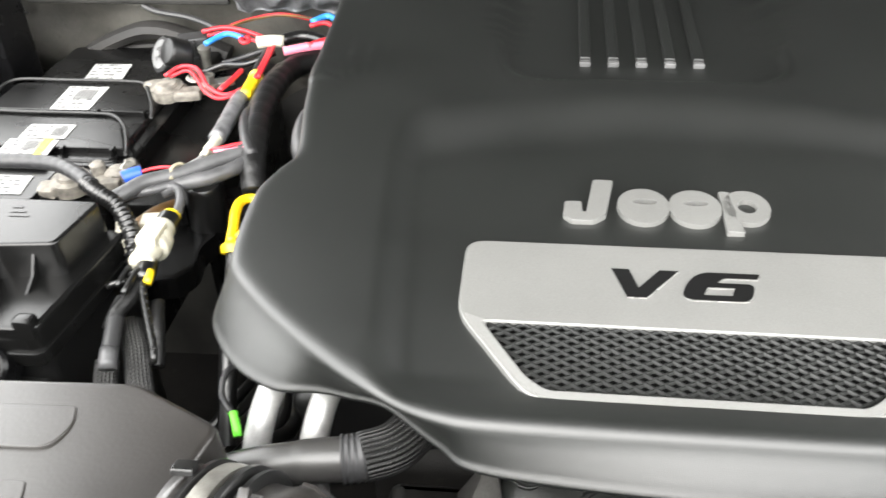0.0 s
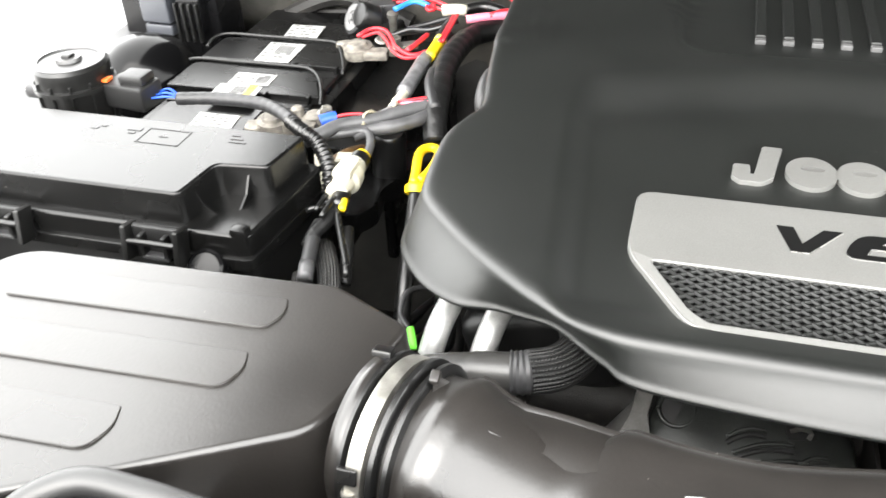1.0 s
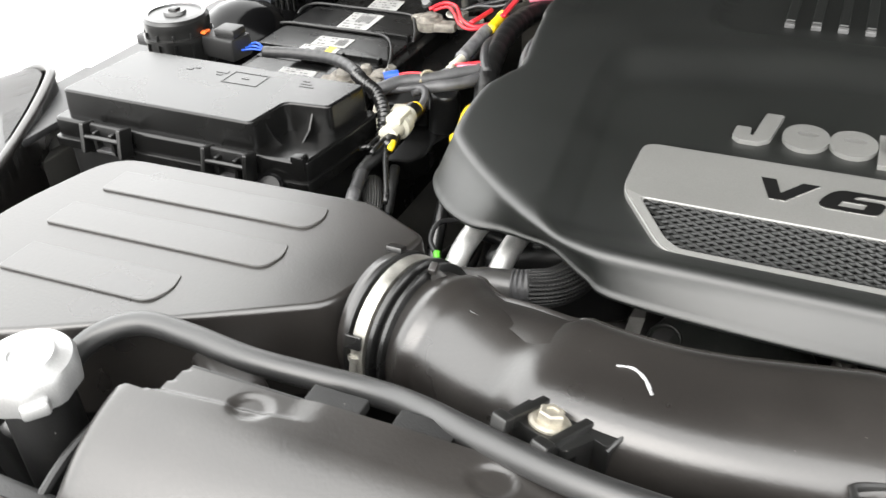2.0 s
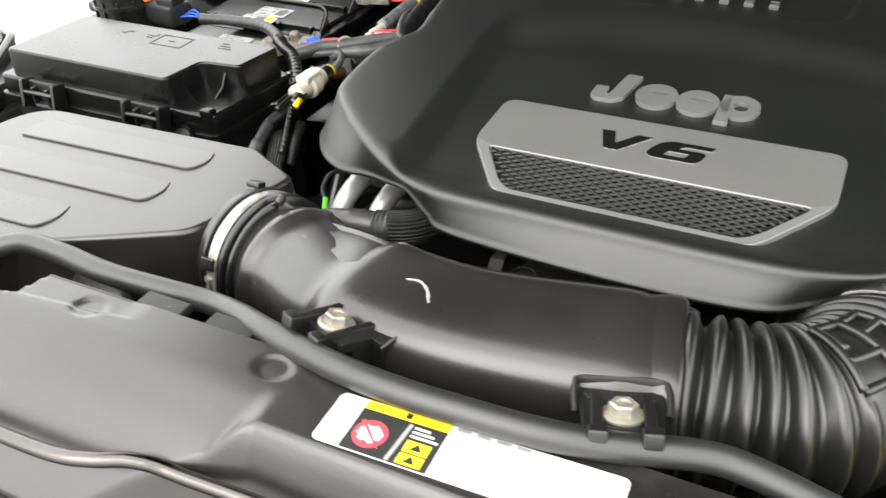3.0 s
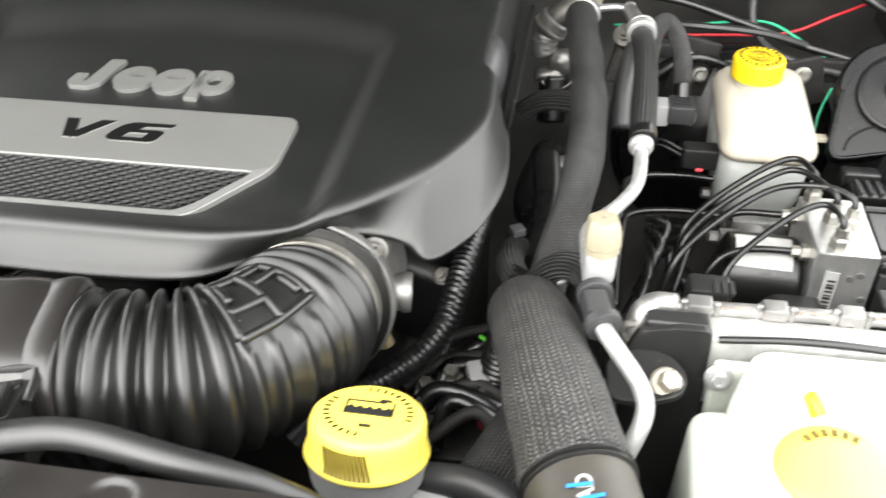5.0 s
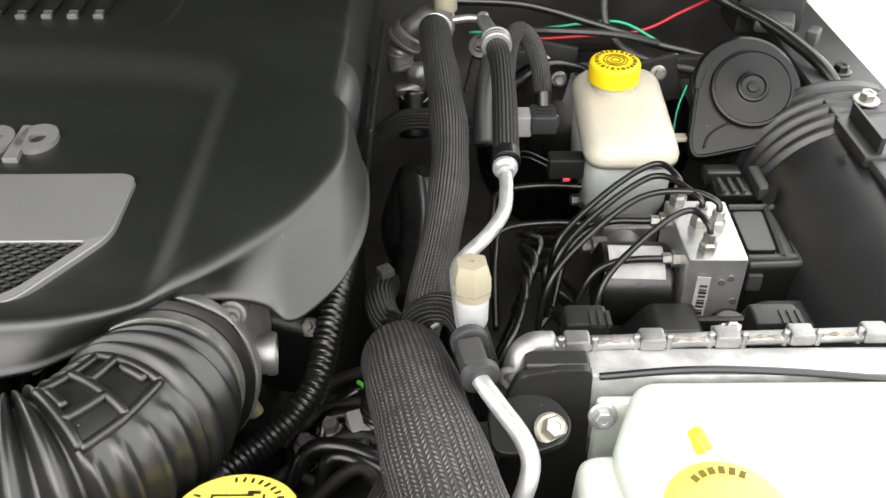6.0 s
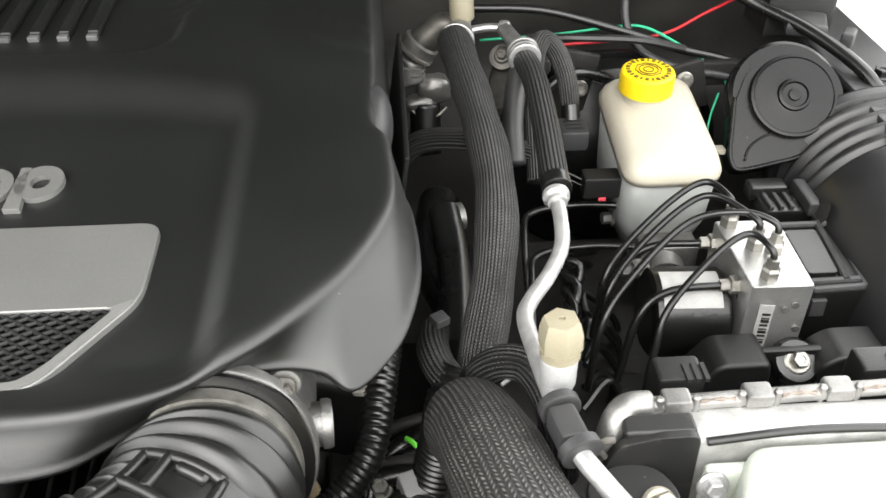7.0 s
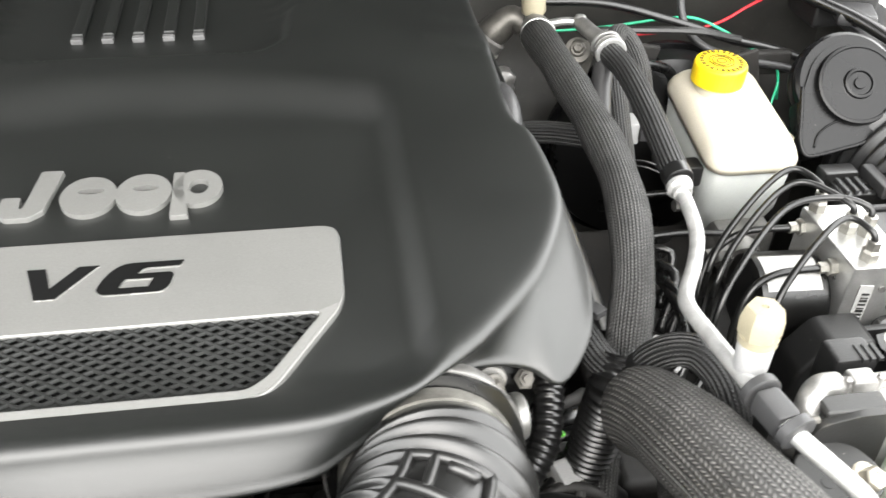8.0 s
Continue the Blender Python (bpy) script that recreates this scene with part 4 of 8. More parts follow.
throttle = thing("throttle_body", (0.20, -0.07, 0.88), "cast aluminium throttle body with a clamp band and bolts", "throttle body")
w1 = Vector((-0.06, 0.95, -0.30)).normalized()
c1 = Vector((0.161, -0.121, 0.9405))
bandclamp = ring_about(c1, w1, 0.0478, 0.0125, STEEL, "clamp_band", throttle, 0.0003, "steel clamp band")
BRASS = surface("brass_screw", (0.42, 0.34, 0.20), 0.4, metal=0.8, vary=0.2)
part("clamp_screw", lathe([(0.0052, 0), (0.0052, 0.007), (0.0035, 0.0072), (0.0035, 0.016), (0.0055, 0.0165), (0.0055, 0.020)], (0.2085, -0.099, 0.9005), (-0.35, 0.1, 0.9), 10), BRASS, bandclamp, "brass clamp screw")
part("seal_ring", lathe([(0.044, 0), (0.0535, 0.001), (0.0535, 0.0045), (0.044, 0.0055)], c1 + w1 * 0.0125, w1, 48, shape=lambda a, z: 1 + 0.035 * max(0, math.sin(a * 3 + 0.6)) ** 6), RUBBER, throttle, "dark clip ring")
part("flange", lathe([(0.046, 0), (0.0545, 0.001), (0.0555, 0.003), (0.0555, 0.010), (0.050, 0.013)], c1 + w1 * 0.0175, w1, 44), CAST, throttle)
part("housing", lathe([(0.050, 0), (0.049, 0.012), (0.053, 0.018), (0.053, 0.07), (0.03, 0.075)], c1 + w1 * 0.029, w1, 40), CAST, throttle)
part("flange_lug", lathe([(0.0092, -0.018), (0.0092, -0.004), (0.0085, -0.003)], (0.1985, -0.080, 0.9640), w1 * -1, 20), CAST, throttle)
part("lug_web", sweep([(0.199, -0.077, 0.957), (0.202, -0.075, 0.944), (0.203, -0.074, 0.930)], 0.0055, 10, 0.003), CAST, throttle)
hexbolt(throttle, (0.1985, -0.0805, 0.9640), (0.15, -0.93, 0.35), 0.0066, 0.0046, 0.0058, GREYMETAL)
q = sweep([(0.182, -0.073, 0.926), (0.200, -0.073, 0.9255), (0.2185, -0.071, 0.925)], 0.0128, 24, 0.004)
lathe([(0.0140, -0.004), (0.0142, 0.0), (0.0132, 0.002), (0.0100, 0.002), (0.0095, -0.003)], (0.2185, -0.071, 0.925), (0.97, 0.12, -0.05), 28, bm=q)
part("vacuum_port", q, CAST, throttle)
part("port_shoulder", box(0.188, 0.204, -0.085, -0.062, 0.916, 0.940, 0.004, 3), CAST, throttle)
part("link_arm", sweep([(0.206, -0.080, 0.920), (0.205, -0.088, 0.911), (0.2035, -0.095, 0.904)], 0.0042, 10, 0.003), CAST, throttle)


# ---- front closing panel, its label, rod, radiator cap, thin hose ----
def panel_height(x, y):
    """A flat shelf with a rounded front fold; beside it a broad bulge into which the front face runs out."""
    f = max(0.0, -0.330 - y)
    bulge = 1.000 - 0.10 * f - 7.5 * f * f
    ramp = smooth01(-0.116 - 0.35 * f, -0.106, x)
    z = bulge + (1.0 - bulge) * ramp
    e = max(0.0, -0.3525 - y - 0.3125 * max(0.0, -0.107 - x))
    z = min(z, 1.0 - (110 * e * e if e < 0.011 else 0.01331 + 2.42 * (e - 0.011)))
    z -= 0.05 * smooth01(-0.318, -0.352, x) ** 2
    z -= 0.0016 * smooth01(-0.0012, 0.0012, y + 0.3238 - 0.10 * (x + 0.2766)) * smooth01(-0.215, -0.235, x)
    z -= 0.06 * smooth01(-0.3060, -0.3085, x - 0.25 * (y + 0.3233)) * smooth01(-0.0008, 0.0008, y + 0.3245 - 0.10 * (x + 0.2766))
    for dx, dy in ((-0.2526, -0.3195), (-0.1215, -0.3185), (0.139, -0.3160), (0.262, -0.318)):
        z -= 0.0016 * smooth01(0.0125, 0.0085, math.hypot(x - dx, (y - dy) * 1.2))
    return z


panel = thing("radiator_closing_panel", (0.0, -0.37, 0.90), "black plastic closing panel over the radiator with a warning label", "radiator cover")
part("panel_skin", sheet(-0.352, 0.44, -0.412, -0.3045, 320, 80, panel_height, 0.003), DUCTBLACK, panel, smooth=50)
part("rear_flange", box(-0.30, 0.44, -0.3065, -0.3035, 0.93, 0.9985, 0.001), MATT, panel)
for x in (-0.215, -0.165):
    part("rear_clip", box(x - 0.016, x + 0.016, -0.304, -0.292, 0.992, 0.9985, 0.001), MATT, panel)
part("end_lip", sweep([(-0.349, -0.31, 0.965), (-0.352, -0.36, 0.96), (-0.352, -0.42, 0.93)], 0.003, 8, 0.01), MATT, panel)

LABEL_Z = 1.0008
tag = thing("warning_label", (0.0, -0.334, 1.0), "white, yellow and black printed warning label stuck on the panel", "label")


def flat(poly, z, thick=0.0003):
    return prism(poly, z - thick, z, 0)


def lean(x, y):
    """Position on the label, which lies a little askew: x along, y up from its middle."""
    a = radians(2.0)
    return (-0.003 + x * math.cos(a) - y * math.sin(a), -0.3335 + x * math.sin(a) + y * math.cos(a))


def bit(name, x0, x1, y0, y1, material, lift, r=0.0):
    poly = [lean(x0, y0), lean(x1, y0), lean(x1, y1), lean(x0, y1)]
    return part(name, flat(rounded(poly, r, 4) if r else poly, LABEL_Z + lift), material, tag)


bit("paper", -0.0735, 0.0735, -0.0165, 0.0165, WHITEPRINT, 0, 0.004)
bit("black_field", -0.0585, -0.0130, -0.0160, 0.0105, BLACKPRINT, 0.0002)
bit("yellow_band", -0.0585, -0.0130, 0.0105, 0.0160, YELLOWPRINT, 0.0002)
bit("yellow_box", -0.0290, -0.0165, -0.0075, -0.0005, YELLOWPRINT, 0.0004)
bit("yellow_box", -0.0290, -0.0165, -0.0150, -0.0085, YELLOWPRINT, 0.0004)
part("red_disc", flat([lean(-0.0475 + 0.0088 * math.cos(a * math.pi / 12), -0.004 + 0.0088 * math.sin(a * math.pi / 12)) for a in range(24)], LABEL_Z + 0.0004), REDPRINT, tag)
part("white_spot", flat([lean(-0.0475 + (0.0062 + 0.001 * math.sin(a * 2.6)) * math.cos(a * math.pi / 12), -0.004 + (0.0052 + 0.001 * math.sin(a * 1.7)) * math.sin(a * math.pi / 12)) for a in range(24)], LABEL_Z + 0.0006), WHITEPRINT, tag)
q = flat([lean(-0.0415, -0.0105), lean(-0.0395, -0.0115), lean(-0.0535, 0.0035), lean(-0.0552, 0.0022)], LABEL_Z + 0.0008)
part("red_stroke", q, REDPRINT, tag)
part("grey_stroke", flat([lean(-0.0345, -0.0155), lean(-0.0325, -0.0155), lean(-0.0305, 0.0090), lean(-0.0325, 0.0090)], LABEL_Z + 0.0005), GREYPLASTIC, tag)
for x, y in ((-0.0228, -0.0040), (-0.0228, -0.0118)):
    part("black_mark", flat([lean(x - 0.003, y - 0.0018), lean(x + 0.003, y - 0.0018), lean(x, y + 0.0025)], LABEL_Z + 0.0007), BLACKPRINT, tag)
for i in range(5):
    bit("text_bar", -0.0700 + 0.0022 * (i % 2), -0.0615, -0.0125 + i * 0.0058, -0.0113 + i * 0.0058, GREYPRINT, 0.0003)
for i in range(3):
    bit("text_bar", -0.0290, -0.0150 - 0.003 * i, 0.0015 + i * 0.0027, 0.0027 + i * 0.0027, WHITEPRINT, 0.0005)
bit("text_bar", -0.0365, -0.0335, 0.0118, 0.0150, BLACKPRINT, 0.0004)
for i in range(4):
    bit("text_bar", -0.010 + 0.010 * i, -0.003 + 0.010 * i, 0.0135, 0.0155, GREYPRINT, 0.0003)
bit("text_bar", 0.0675, 0.0690, 0.0105, 0.0125, GREYPRINT, 0.0003)
bit("text_bar", -0.008, -0.0065, -0.0125, -0.0115, GREYPRINT, 0.0003)

solo("prop_rod", sweep([(-0.50, -0.405, 0.972), (-0.36, -0.404, 0.976), (-0.27, -0.403, 0.979), (-0.205, -0.402, 0.981), (-0.180, -0.397, 0.982), (-0.164, -0.389, 0.981), (-0.150, -0.384, 0.978), (-0.137, -0.382, 0.975), (-0.057, -0.379, 0.974), (0.05, -0.385, 0.970), (0.20, -0.395, 0.962)], 0.0042, 14, 0.005), RODSTEEL, "dark bright steel prop rod lying before the panel", "prop rod")
guard = thing("front_guard", (-0.1, -0.45, 0.85), "black plastic radiator guard below the closing panel", "radiator guard")
part("guard_face", sheet(-0.60, 0.45, -0.56, -0.395, 60, 20, lambda x, y: 0.935 - 0.5 * max(0, -0.42 - y) + 0.006 * math.sin(x * 40), 0.01), MATT, guard)
part("guard_rail", box(-0.6, -0.33, -0.425, -0.375, 0.93, 0.955, 0.006), MATT, guard)
part("guard_loop", sweep([(-0.335, -0.385, 0.958), (-0.315, -0.388, 0.966), (-0.305, -0.392, 0.964), (-0.325, -0.402, 0.957)], 0.004, 8, 0.004), PLASTIC, guard)

rcap = thing("radiator_filler", (-0.381, -0.338, 0.91), "round silver pressed metal cap on the radiator filler neck", "radiator filler")
part("cap_top", lathe([(0.018, -0.02), (0.0262, -0.018), (0.0275, -0.006), (0.0255, 0.0), (0.019, 0.002), (0.017, 0.0045), (0.008, 0.005), (0.007, 0.0035), (0.001, 0.0035)], (-0.388, -0.337, 1.0), (0.02, -0.05, 1), 40, shape=lambda a, z: 1 + (0.03 * math.sin(a * 9) if z < 0 else 0)), CAPMETAL, rcap)
part("cap_ears", box(-0.388 - 0.031, -0.388 + 0.031, -0.345, -0.329, 0.982, 0.992, 0.003, turn=turned(z=-40)), CAPMETAL, rcap)
part("filler_neck", lathe([(0.020, 0), (0.020, 0.07), (0.024, 0.072)], (-0.388, -0.337, 0.91)), MATT, rcap)

hose = thing("overflow_hose", (0.0, -0.28, 0.93), "thin black rubber overflow hose with a dull sheen", "hose")
part("tube", sweep([(-0.415, -0.345, 0.94), (-0.404, -0.318, 0.958), (-0.391, -0.292, 0.977), (-0.366, -0.274, 0.985), (-0.33, -0.273, 0.9855), (-0.28, -0.277, 0.985), (-0.21, -0.2745, 0.985), (-0.174, -0.2824, 0.991), (-0.141, -0.2952, 0.9985), (-0.0894, -0.3102, 1.0062), (-0.0477, -0.3155, 1.0090),
      (-0.0176, -0.3150, 1.0090), (0.0212, -0.3125, 1.0085), (0.0552, -0.3040, 1.0055), (0.0931, -0.2895, 1.002), (0.1153, -0.2862, 0.999), (0.150, -0.2875, 0.992), (0.178, -0.285, 0.982), (0.20, -0.280, 0.966), (0.24, -0.275, 0.935)], 0.0075, 18, 0.005), surface("dull_black_hose", (0.016, 0.016, 0.016), 0.42, vary=0.25, bump=0.15, scuff=0.05, spec=0.7), hose, smooth=True)
part("end_clip", lathe([(0.0074, 0), (0.0092, 0.0008), (0.0092, 0.008), (0.0074, 0.009)], (-0.404, -0.318, 0.958), (0.25, 0.55, 0.4), 18), STEEL, hose, "small steel spring clip")

# ---- coolant filler, big upper hose ----
fill = thing("coolant_filler", (0.2225, -0.214, 0.86), "yellow plastic filler cap on a pale plastic neck", "filler cap")
part("neck", lathe([(0.028, 0), (0.028, 0.05), (0.033, 0.055), (0.033, 0.075)], (0.2225, -0.214, 0.862)), GREYPLASTIC, fill)
part("neck_lug", box(0.246, 0.271, -0.230, -0.210, 0.885, 0.912, 0.004), GREYPLASTIC, fill)
CAPWAY = (0.03, 0.27, 1)
ccap = part("cap", lathe([(0.027, 0), (0.0330, 0.0008), (0.0340, 0.0022), (0.0336, 0.0040), (0.0322, 0.0065), (0.0316, 0.0100), (0.0314, 0.0190), (0.0304, 0.0225), (0.0285, 0.0242), (0.0260, 0.0248), (0.001, 0.0252)], (0.2243, -0.2219, 0.9355), CAPWAY, 56), PALEYELLOW, fill, "bright yellow plastic cap", 50)
CAPAT = Matrix.Translation((0.2243, -0.2219, 0.9355)) @ Vector(CAPWAY).to_track_quat("Z", "Y").to_matrix().to_4x4() @ turned(z=180)
CAPTOP = CAPAT @ Matrix.Translation((0, 0, 0.0254))
for name, q in (("icon", box(-0.0105, 0.0105, -0.0030, 0.0020, -0.0002, 0.0004, 0)), ("icon_top", box(-0.0105, 0.0060, 0.0080, 0.0088, -0.0002, 0.0004, 0)), ("icon_bar", box(-0.002, 0.003, -0.013, -0.0110, -0.0002, 0.0004, 0)), ("icon_side", box(-0.0105, -0.0097, -0.0030, 0.0088, -0.0002, 0.0004, 0)), ("icon_side", box(0.0097, 0.0105, -0.0030, 0.0088, -0.0002, 0.0004, 0)), ("icon_spout", box(0.0035, 0.0085, 0.0095, 0.0112, -0.0002, 0.0004, 0))):
    q.transform(CAPTOP @ turned(z=8) @ Matrix.Diagonal((1.25, 1.15, 1, 1)))
    part(name, q, BLACKPRINT, ccap)
for k in range(5):
    q = prism([(-0.0100 + 0.0042 * k, 0.0019), (-0.0062 + 0.0042 * k, 0.0019), (-0.0081 + 0.0042 * k, 0.0042)], -0.0002, 0.0004, 0)
    q.transform(CAPTOP @ turned(z=8) @ Matrix.Diagonal((1.2, 1.15, 1, 1)))
    part("icon_wave", q, BLACKPRINT, ccap)
for k in range(22):
    a = 14 + 11 * k - 18 + (45 if k > 10 else 0)
    q = box(0.0205, 0.0240, -0.0006, 0.0006, -0.0002, 0.0003, 0, turn=turned(z=6 * (k % 3 - 1)))
    q.transform(CAPTOP @ turned(z=a))
    part("text_bar", q, BLACKPRINT, ccap)
GRIP = surface("dark_yellow_grip", (0.06, 0.042, 0.004), 0.5)
for k in range(11):
    a0 = radians(-90 - 24 + 4.2 * k)
    q = bmesh.new()
    ends = []
    for r, z, da in ((0.0338, 0.0046, 0.050), (0.0325, 0.0067, 0.035), (0.0319, 0.0102, 0.005), (0.0317, 0.0190, -0.055)):
        ends.append([q.verts.new(CAPAT @ Vector((r * math.cos(a0 + da + w), r * math.sin(a0 + da + w), z))) for w in (-0.028, 0.028)])
    for (a, b), (c, d) in zip(ends, ends[1:]):
        q.faces.new((a, b, d, c))
    part("grip_hatch", q, GRIP, ccap)

solo("filler_hose", sweep([(0.254, -0.215, 0.912), (0.285, -0.222, 0.918), (0.312, -0.238, 0.914), (0.328, -0.268, 0.895), (0.333, -0.30, 0.87)], 0.0092, 14, 0.005), GREYRUBBER, "grey rubber hose from the filler neck", "hose", smooth=True)

bighose = thing("upper_radiator_hose", (0.33, -0.16, 0.88), "thick radiator hose in a woven grey-black sleeve", "radiator hose")
BIG = [(0.297, -0.048, 0.890), (0.3010, -0.067, 0.911), (0.3070, -0.105, 0.931), (0.3170, -0.158, 0.945), (0.3300, -0.212, 0.949), (0.3360, -0.238, 0.949)]
part("sleeve", sweep(BIG, lambda s, w: 0.0278 + 0.0018 * smooth01(0.10, w, s) - 0.011 * smooth01(0.022, 0.0, s) + 0.0005 * math.sin(s * 95), 40, 0.003), WIDESLEEVE, bighose, smooth=True)
cuff = part("cuff", sweep([(0.3345, -0.231, 0.949), (0.3490, -0.285, 0.946), (0.3590, -0.325, 0.938), (0.363, -0.36, 0.918)], 0.0285, 32, 0.005), DUSTYRUBBER, bighose, "bare rubber hose end with white printing")
for k, r in enumerate((0.0300, 0.0304, 0.0298)):
    part("frayed_edge", lathe([(0.0280, 0), (r, 0.0006), (r + 0.0003, 0.0018), (0.0280, 0.0026)], (0.3350 + 0.0009 * k, -0.2330 - 0.0030 * k, 0.949), (0.28, -0.95, -0.05), 40, shape=lambda a, z, k=k: 1 + 0.012 * math.sin(a * 17 + k) * math.sin(a * 5 + 2 * k)), SLEEVE, bighose)
q = writing("RAD", 0.011, 0.0002, (0, 0, 0), bold=0.0003)
q.transform(Matrix.Translation((0.3385, -0.2650, 0.9762)) @ turned(y=-8, x=3.2) @ turned(z=97))
part("print", q, LABELPAPER, cuff)
for dy in (0.0, 0.006):
    q = box(-0.006, 0.006, -0.0010, 0.0010, 0, 0.0004, 0)
    q.transform(Matrix.Translation((0.3350 + dy, -0.2610 - dy, 0.9767)) @ turned(y=-10, x=3.2) @ turned(z=8 + 900 * dy))
    part("print_mark", q, LIGHTBLUE, cuff)

# ---- air-conditioning lines ----
SIDE = "air-conditioning lines"
lineA = thing("suction_hose", (0.33, 0.15, 0.9), "thick refrigerant hose in a black woven sleeve", "hose", SIDE)
part("sleeve", sweep([(0.3205, 0.335, 0.972), (0.3235, 0.28, 0.973), (0.3290, 0.215, 0.968), (0.3330, 0.145, 0.961), (0.3315, 0.090, 0.949), (0.3235, 0.040, 0.925), (0.3130, 0.006, 0.896), (0.308, -0.012, 0.880)], lambda s, w: 0.0152 + 0.0006 * math.sin(s * 80), 28, 0.003), SLEEVE, lineA, smooth=True)
part("end_fitting", sweep([(0.3225, 0.330, 0.971), (0.3250, 0.352, 0.968), (0.3290, 0.376, 0.963), (0.333, 0.398, 0.957)], lambda s, w: 0.0158 - 0.0070 * smooth01(0.010, w, s), 24, 0.003), CAST, lineA, smooth=True)
part("fitting_ring", lathe([(0.0150, 0), (0.0166, 0.0006), (0.0166, 0.0018), (0.0150, 0.0024)], (0.3222, 0.3345, 0.9707), (0.2, 0.96, -0.12), 28), BLOCKALU, lineA)
part("service_port", lathe([(0.0080, -0.012), (0.0085, 0.010), (0.0070, 0.012)], (0.3330, 0.395, 0.958), (-0.05, 0.1, 1), 18), PIPEALU, lineA)
part("service_cap", lathe([(0.0105, 0.008), (0.0120, 0.010), (0.0120, 0.032), (0.0100, 0.034)], (0.3330, 0.395, 0.958), (-0.05, 0.1, 1), 10), BEIGE, lineA, "beige service cap")
part("fork_arm", sweep([(0.3300, 0.362, 0.968), (0.3450, 0.3640, 0.970), (0.3560, 0.3645, 0.971), (0.3680, 0.3615, 0.971)], 0.0040, 12, 0.004), BLOCKALU, lineA)
part("arm_ball", lathe([(0.001, -0.0072), (0.0050, -0.0055), (0.0072, 0.0), (0.0050, 0.0055), (0.001, 0.0072)], (0.3690, 0.3605, 0.972), (0, 0, 1), 20), BLOCKALU, lineA, "", True)

lineB = thing("discharge_hose", (0.377, 0.2, 0.9), "refrigerant hose in a ribbed black sleeve with an aluminium pipe end", "hose", SIDE)
part("sleeve", sweep([(0.379, 0.295, 0.970), (0.381, 0.25, 0.972), (0.380, 0.19, 0.967), (0.377, 0.118, 0.957)], 0.0106, 24, 0.004), RIBSLEEVE, lineB, smooth=True)
part("hose_ferrule", lathe([(0.009, 0), (0.0110, 0.001), (0.0110, 0.012), (0.0092, 0.013)], (0.377, 0.122, 0.9575), (0, -1, -0.12), 22), RUBBER, lineB)
part("top_pipe", sweep([(0.3690, 0.3590, 0.971), (0.3730, 0.340, 0.971), (0.3780, 0.312, 0.972), (0.3790, 0.295, 0.971)], 0.0072, 16, 0.003), CAST, lineB, smooth=True)
for k in range(3):
    part("top_fitting", lathe([(0.0118, 0), (0.0142, 0.0008), (0.0146, 0.0030), (0.0125, 0.0050)], (0.3790, 0.2925 + 0.0065 * k, 0.9712), (0, 1, 0), 24), BLOCKALU if k % 2 == 0 else CAST, lineB)
part("side_pipe", sweep([(0.3770, 0.300, 0.962), (0.3700, 0.282, 0.945), (0.3660, 0.260, 0.925), (0.366, 0.235, 0.900)], 0.0095, 16, 0.004), GREYRUBBER, lineB, "grey rubber pipe behind the hose", True)
part("collar", lathe([(0.007, 0), (0.0098, 0.001), (0.0098, 0.005), (0.0072, 0.007), (0.0072, 0.011), (0.0055, 0.012)], (0.3755, 0.108, 0.9545), (0, -1, -0.12), 22), PIPEALU, lineB)
part("pipe", sweep([(0.3755, 0.108, 0.9545), (0.3750, 0.080, 0.950), (0.3715, 0.056, 0.946), (0.3590, 0.028, 0.946), (0.3425, 0.000, 0.948), (0.3360, -0.018, 0.950), (0.3365, -0.05, 0.955), (0.3390, -0.09, 0.961), (0.3425, -0.125, 0.966), (0.3463, -0.1363, 0.965), (0.3560, -0.1534, 0.962), (0.3655, -0.1680, 0.958), (0.3705, -0.1790, 0.952), (0.3696, -0.1868, 0.945), (0.3657, -0.1927, 0.935), (0.358, -0.200, 0.915)], 0.0052, 16, 0.004), PIPEALU, lineB, "bare aluminium pipe", smooth=True)
valve = part("valve_stem", lathe([(0.0086, 0), (0.0094, 0.003), (0.0100, 0.018), (0.0092, 0.021)], (0.3435, -0.0850, 0.962), (-0.03, 0.04, 1), 24), GREYPLASTIC, lineB, "pale plastic valve stem", True)
q = lathe([(0.0095, 0), (0.0108, 0.0012), (0.0108, 0.005), (0.0112, 0.006)], (0.3432, -0.0840, 0.982), (-0.03, 0.04, 1), 24)
lathe([(0.0108, 0.005), (0.0118, 0.007), (0.0118, 0.016), (0.0102, 0.0225), (0.0094, 0.0245), (0.0020, 0.0250), (0.0018, 0.0235)], (0.3432, -0.0840, 0.982), (-0.03, 0.04, 1), 6, bm=q)
part("valve_cap", q, BEIGE, valve, "beige hexagonal plastic valve cap", 25)
clip = part("pipe_clip", box(0.3345, 0.3495, -0.130, -0.108, 0.957, 0.973, 0.003, 2, turn=turned(z=12)), GREYRUBBER, lineB, "grey plastic pipe clip")
part("clip_collar", lathe([(0.0095, 0), (0.0112, 0.001), (0.0112, 0.006), (0.0095, 0.007)], (0.3450, -0.130, 0.966), (0.30, -0.94, -0.1), 20), GREYRUBBER, clip)
part("clip_collar", lathe([(0.0095, 0), (0.0112, 0.001), (0.0112, 0.006), (0.0095, 0.007)], (0.3405, -0.100, 0.964), (0.15, -0.98, 0), 20), GREYRUBBER, clip)

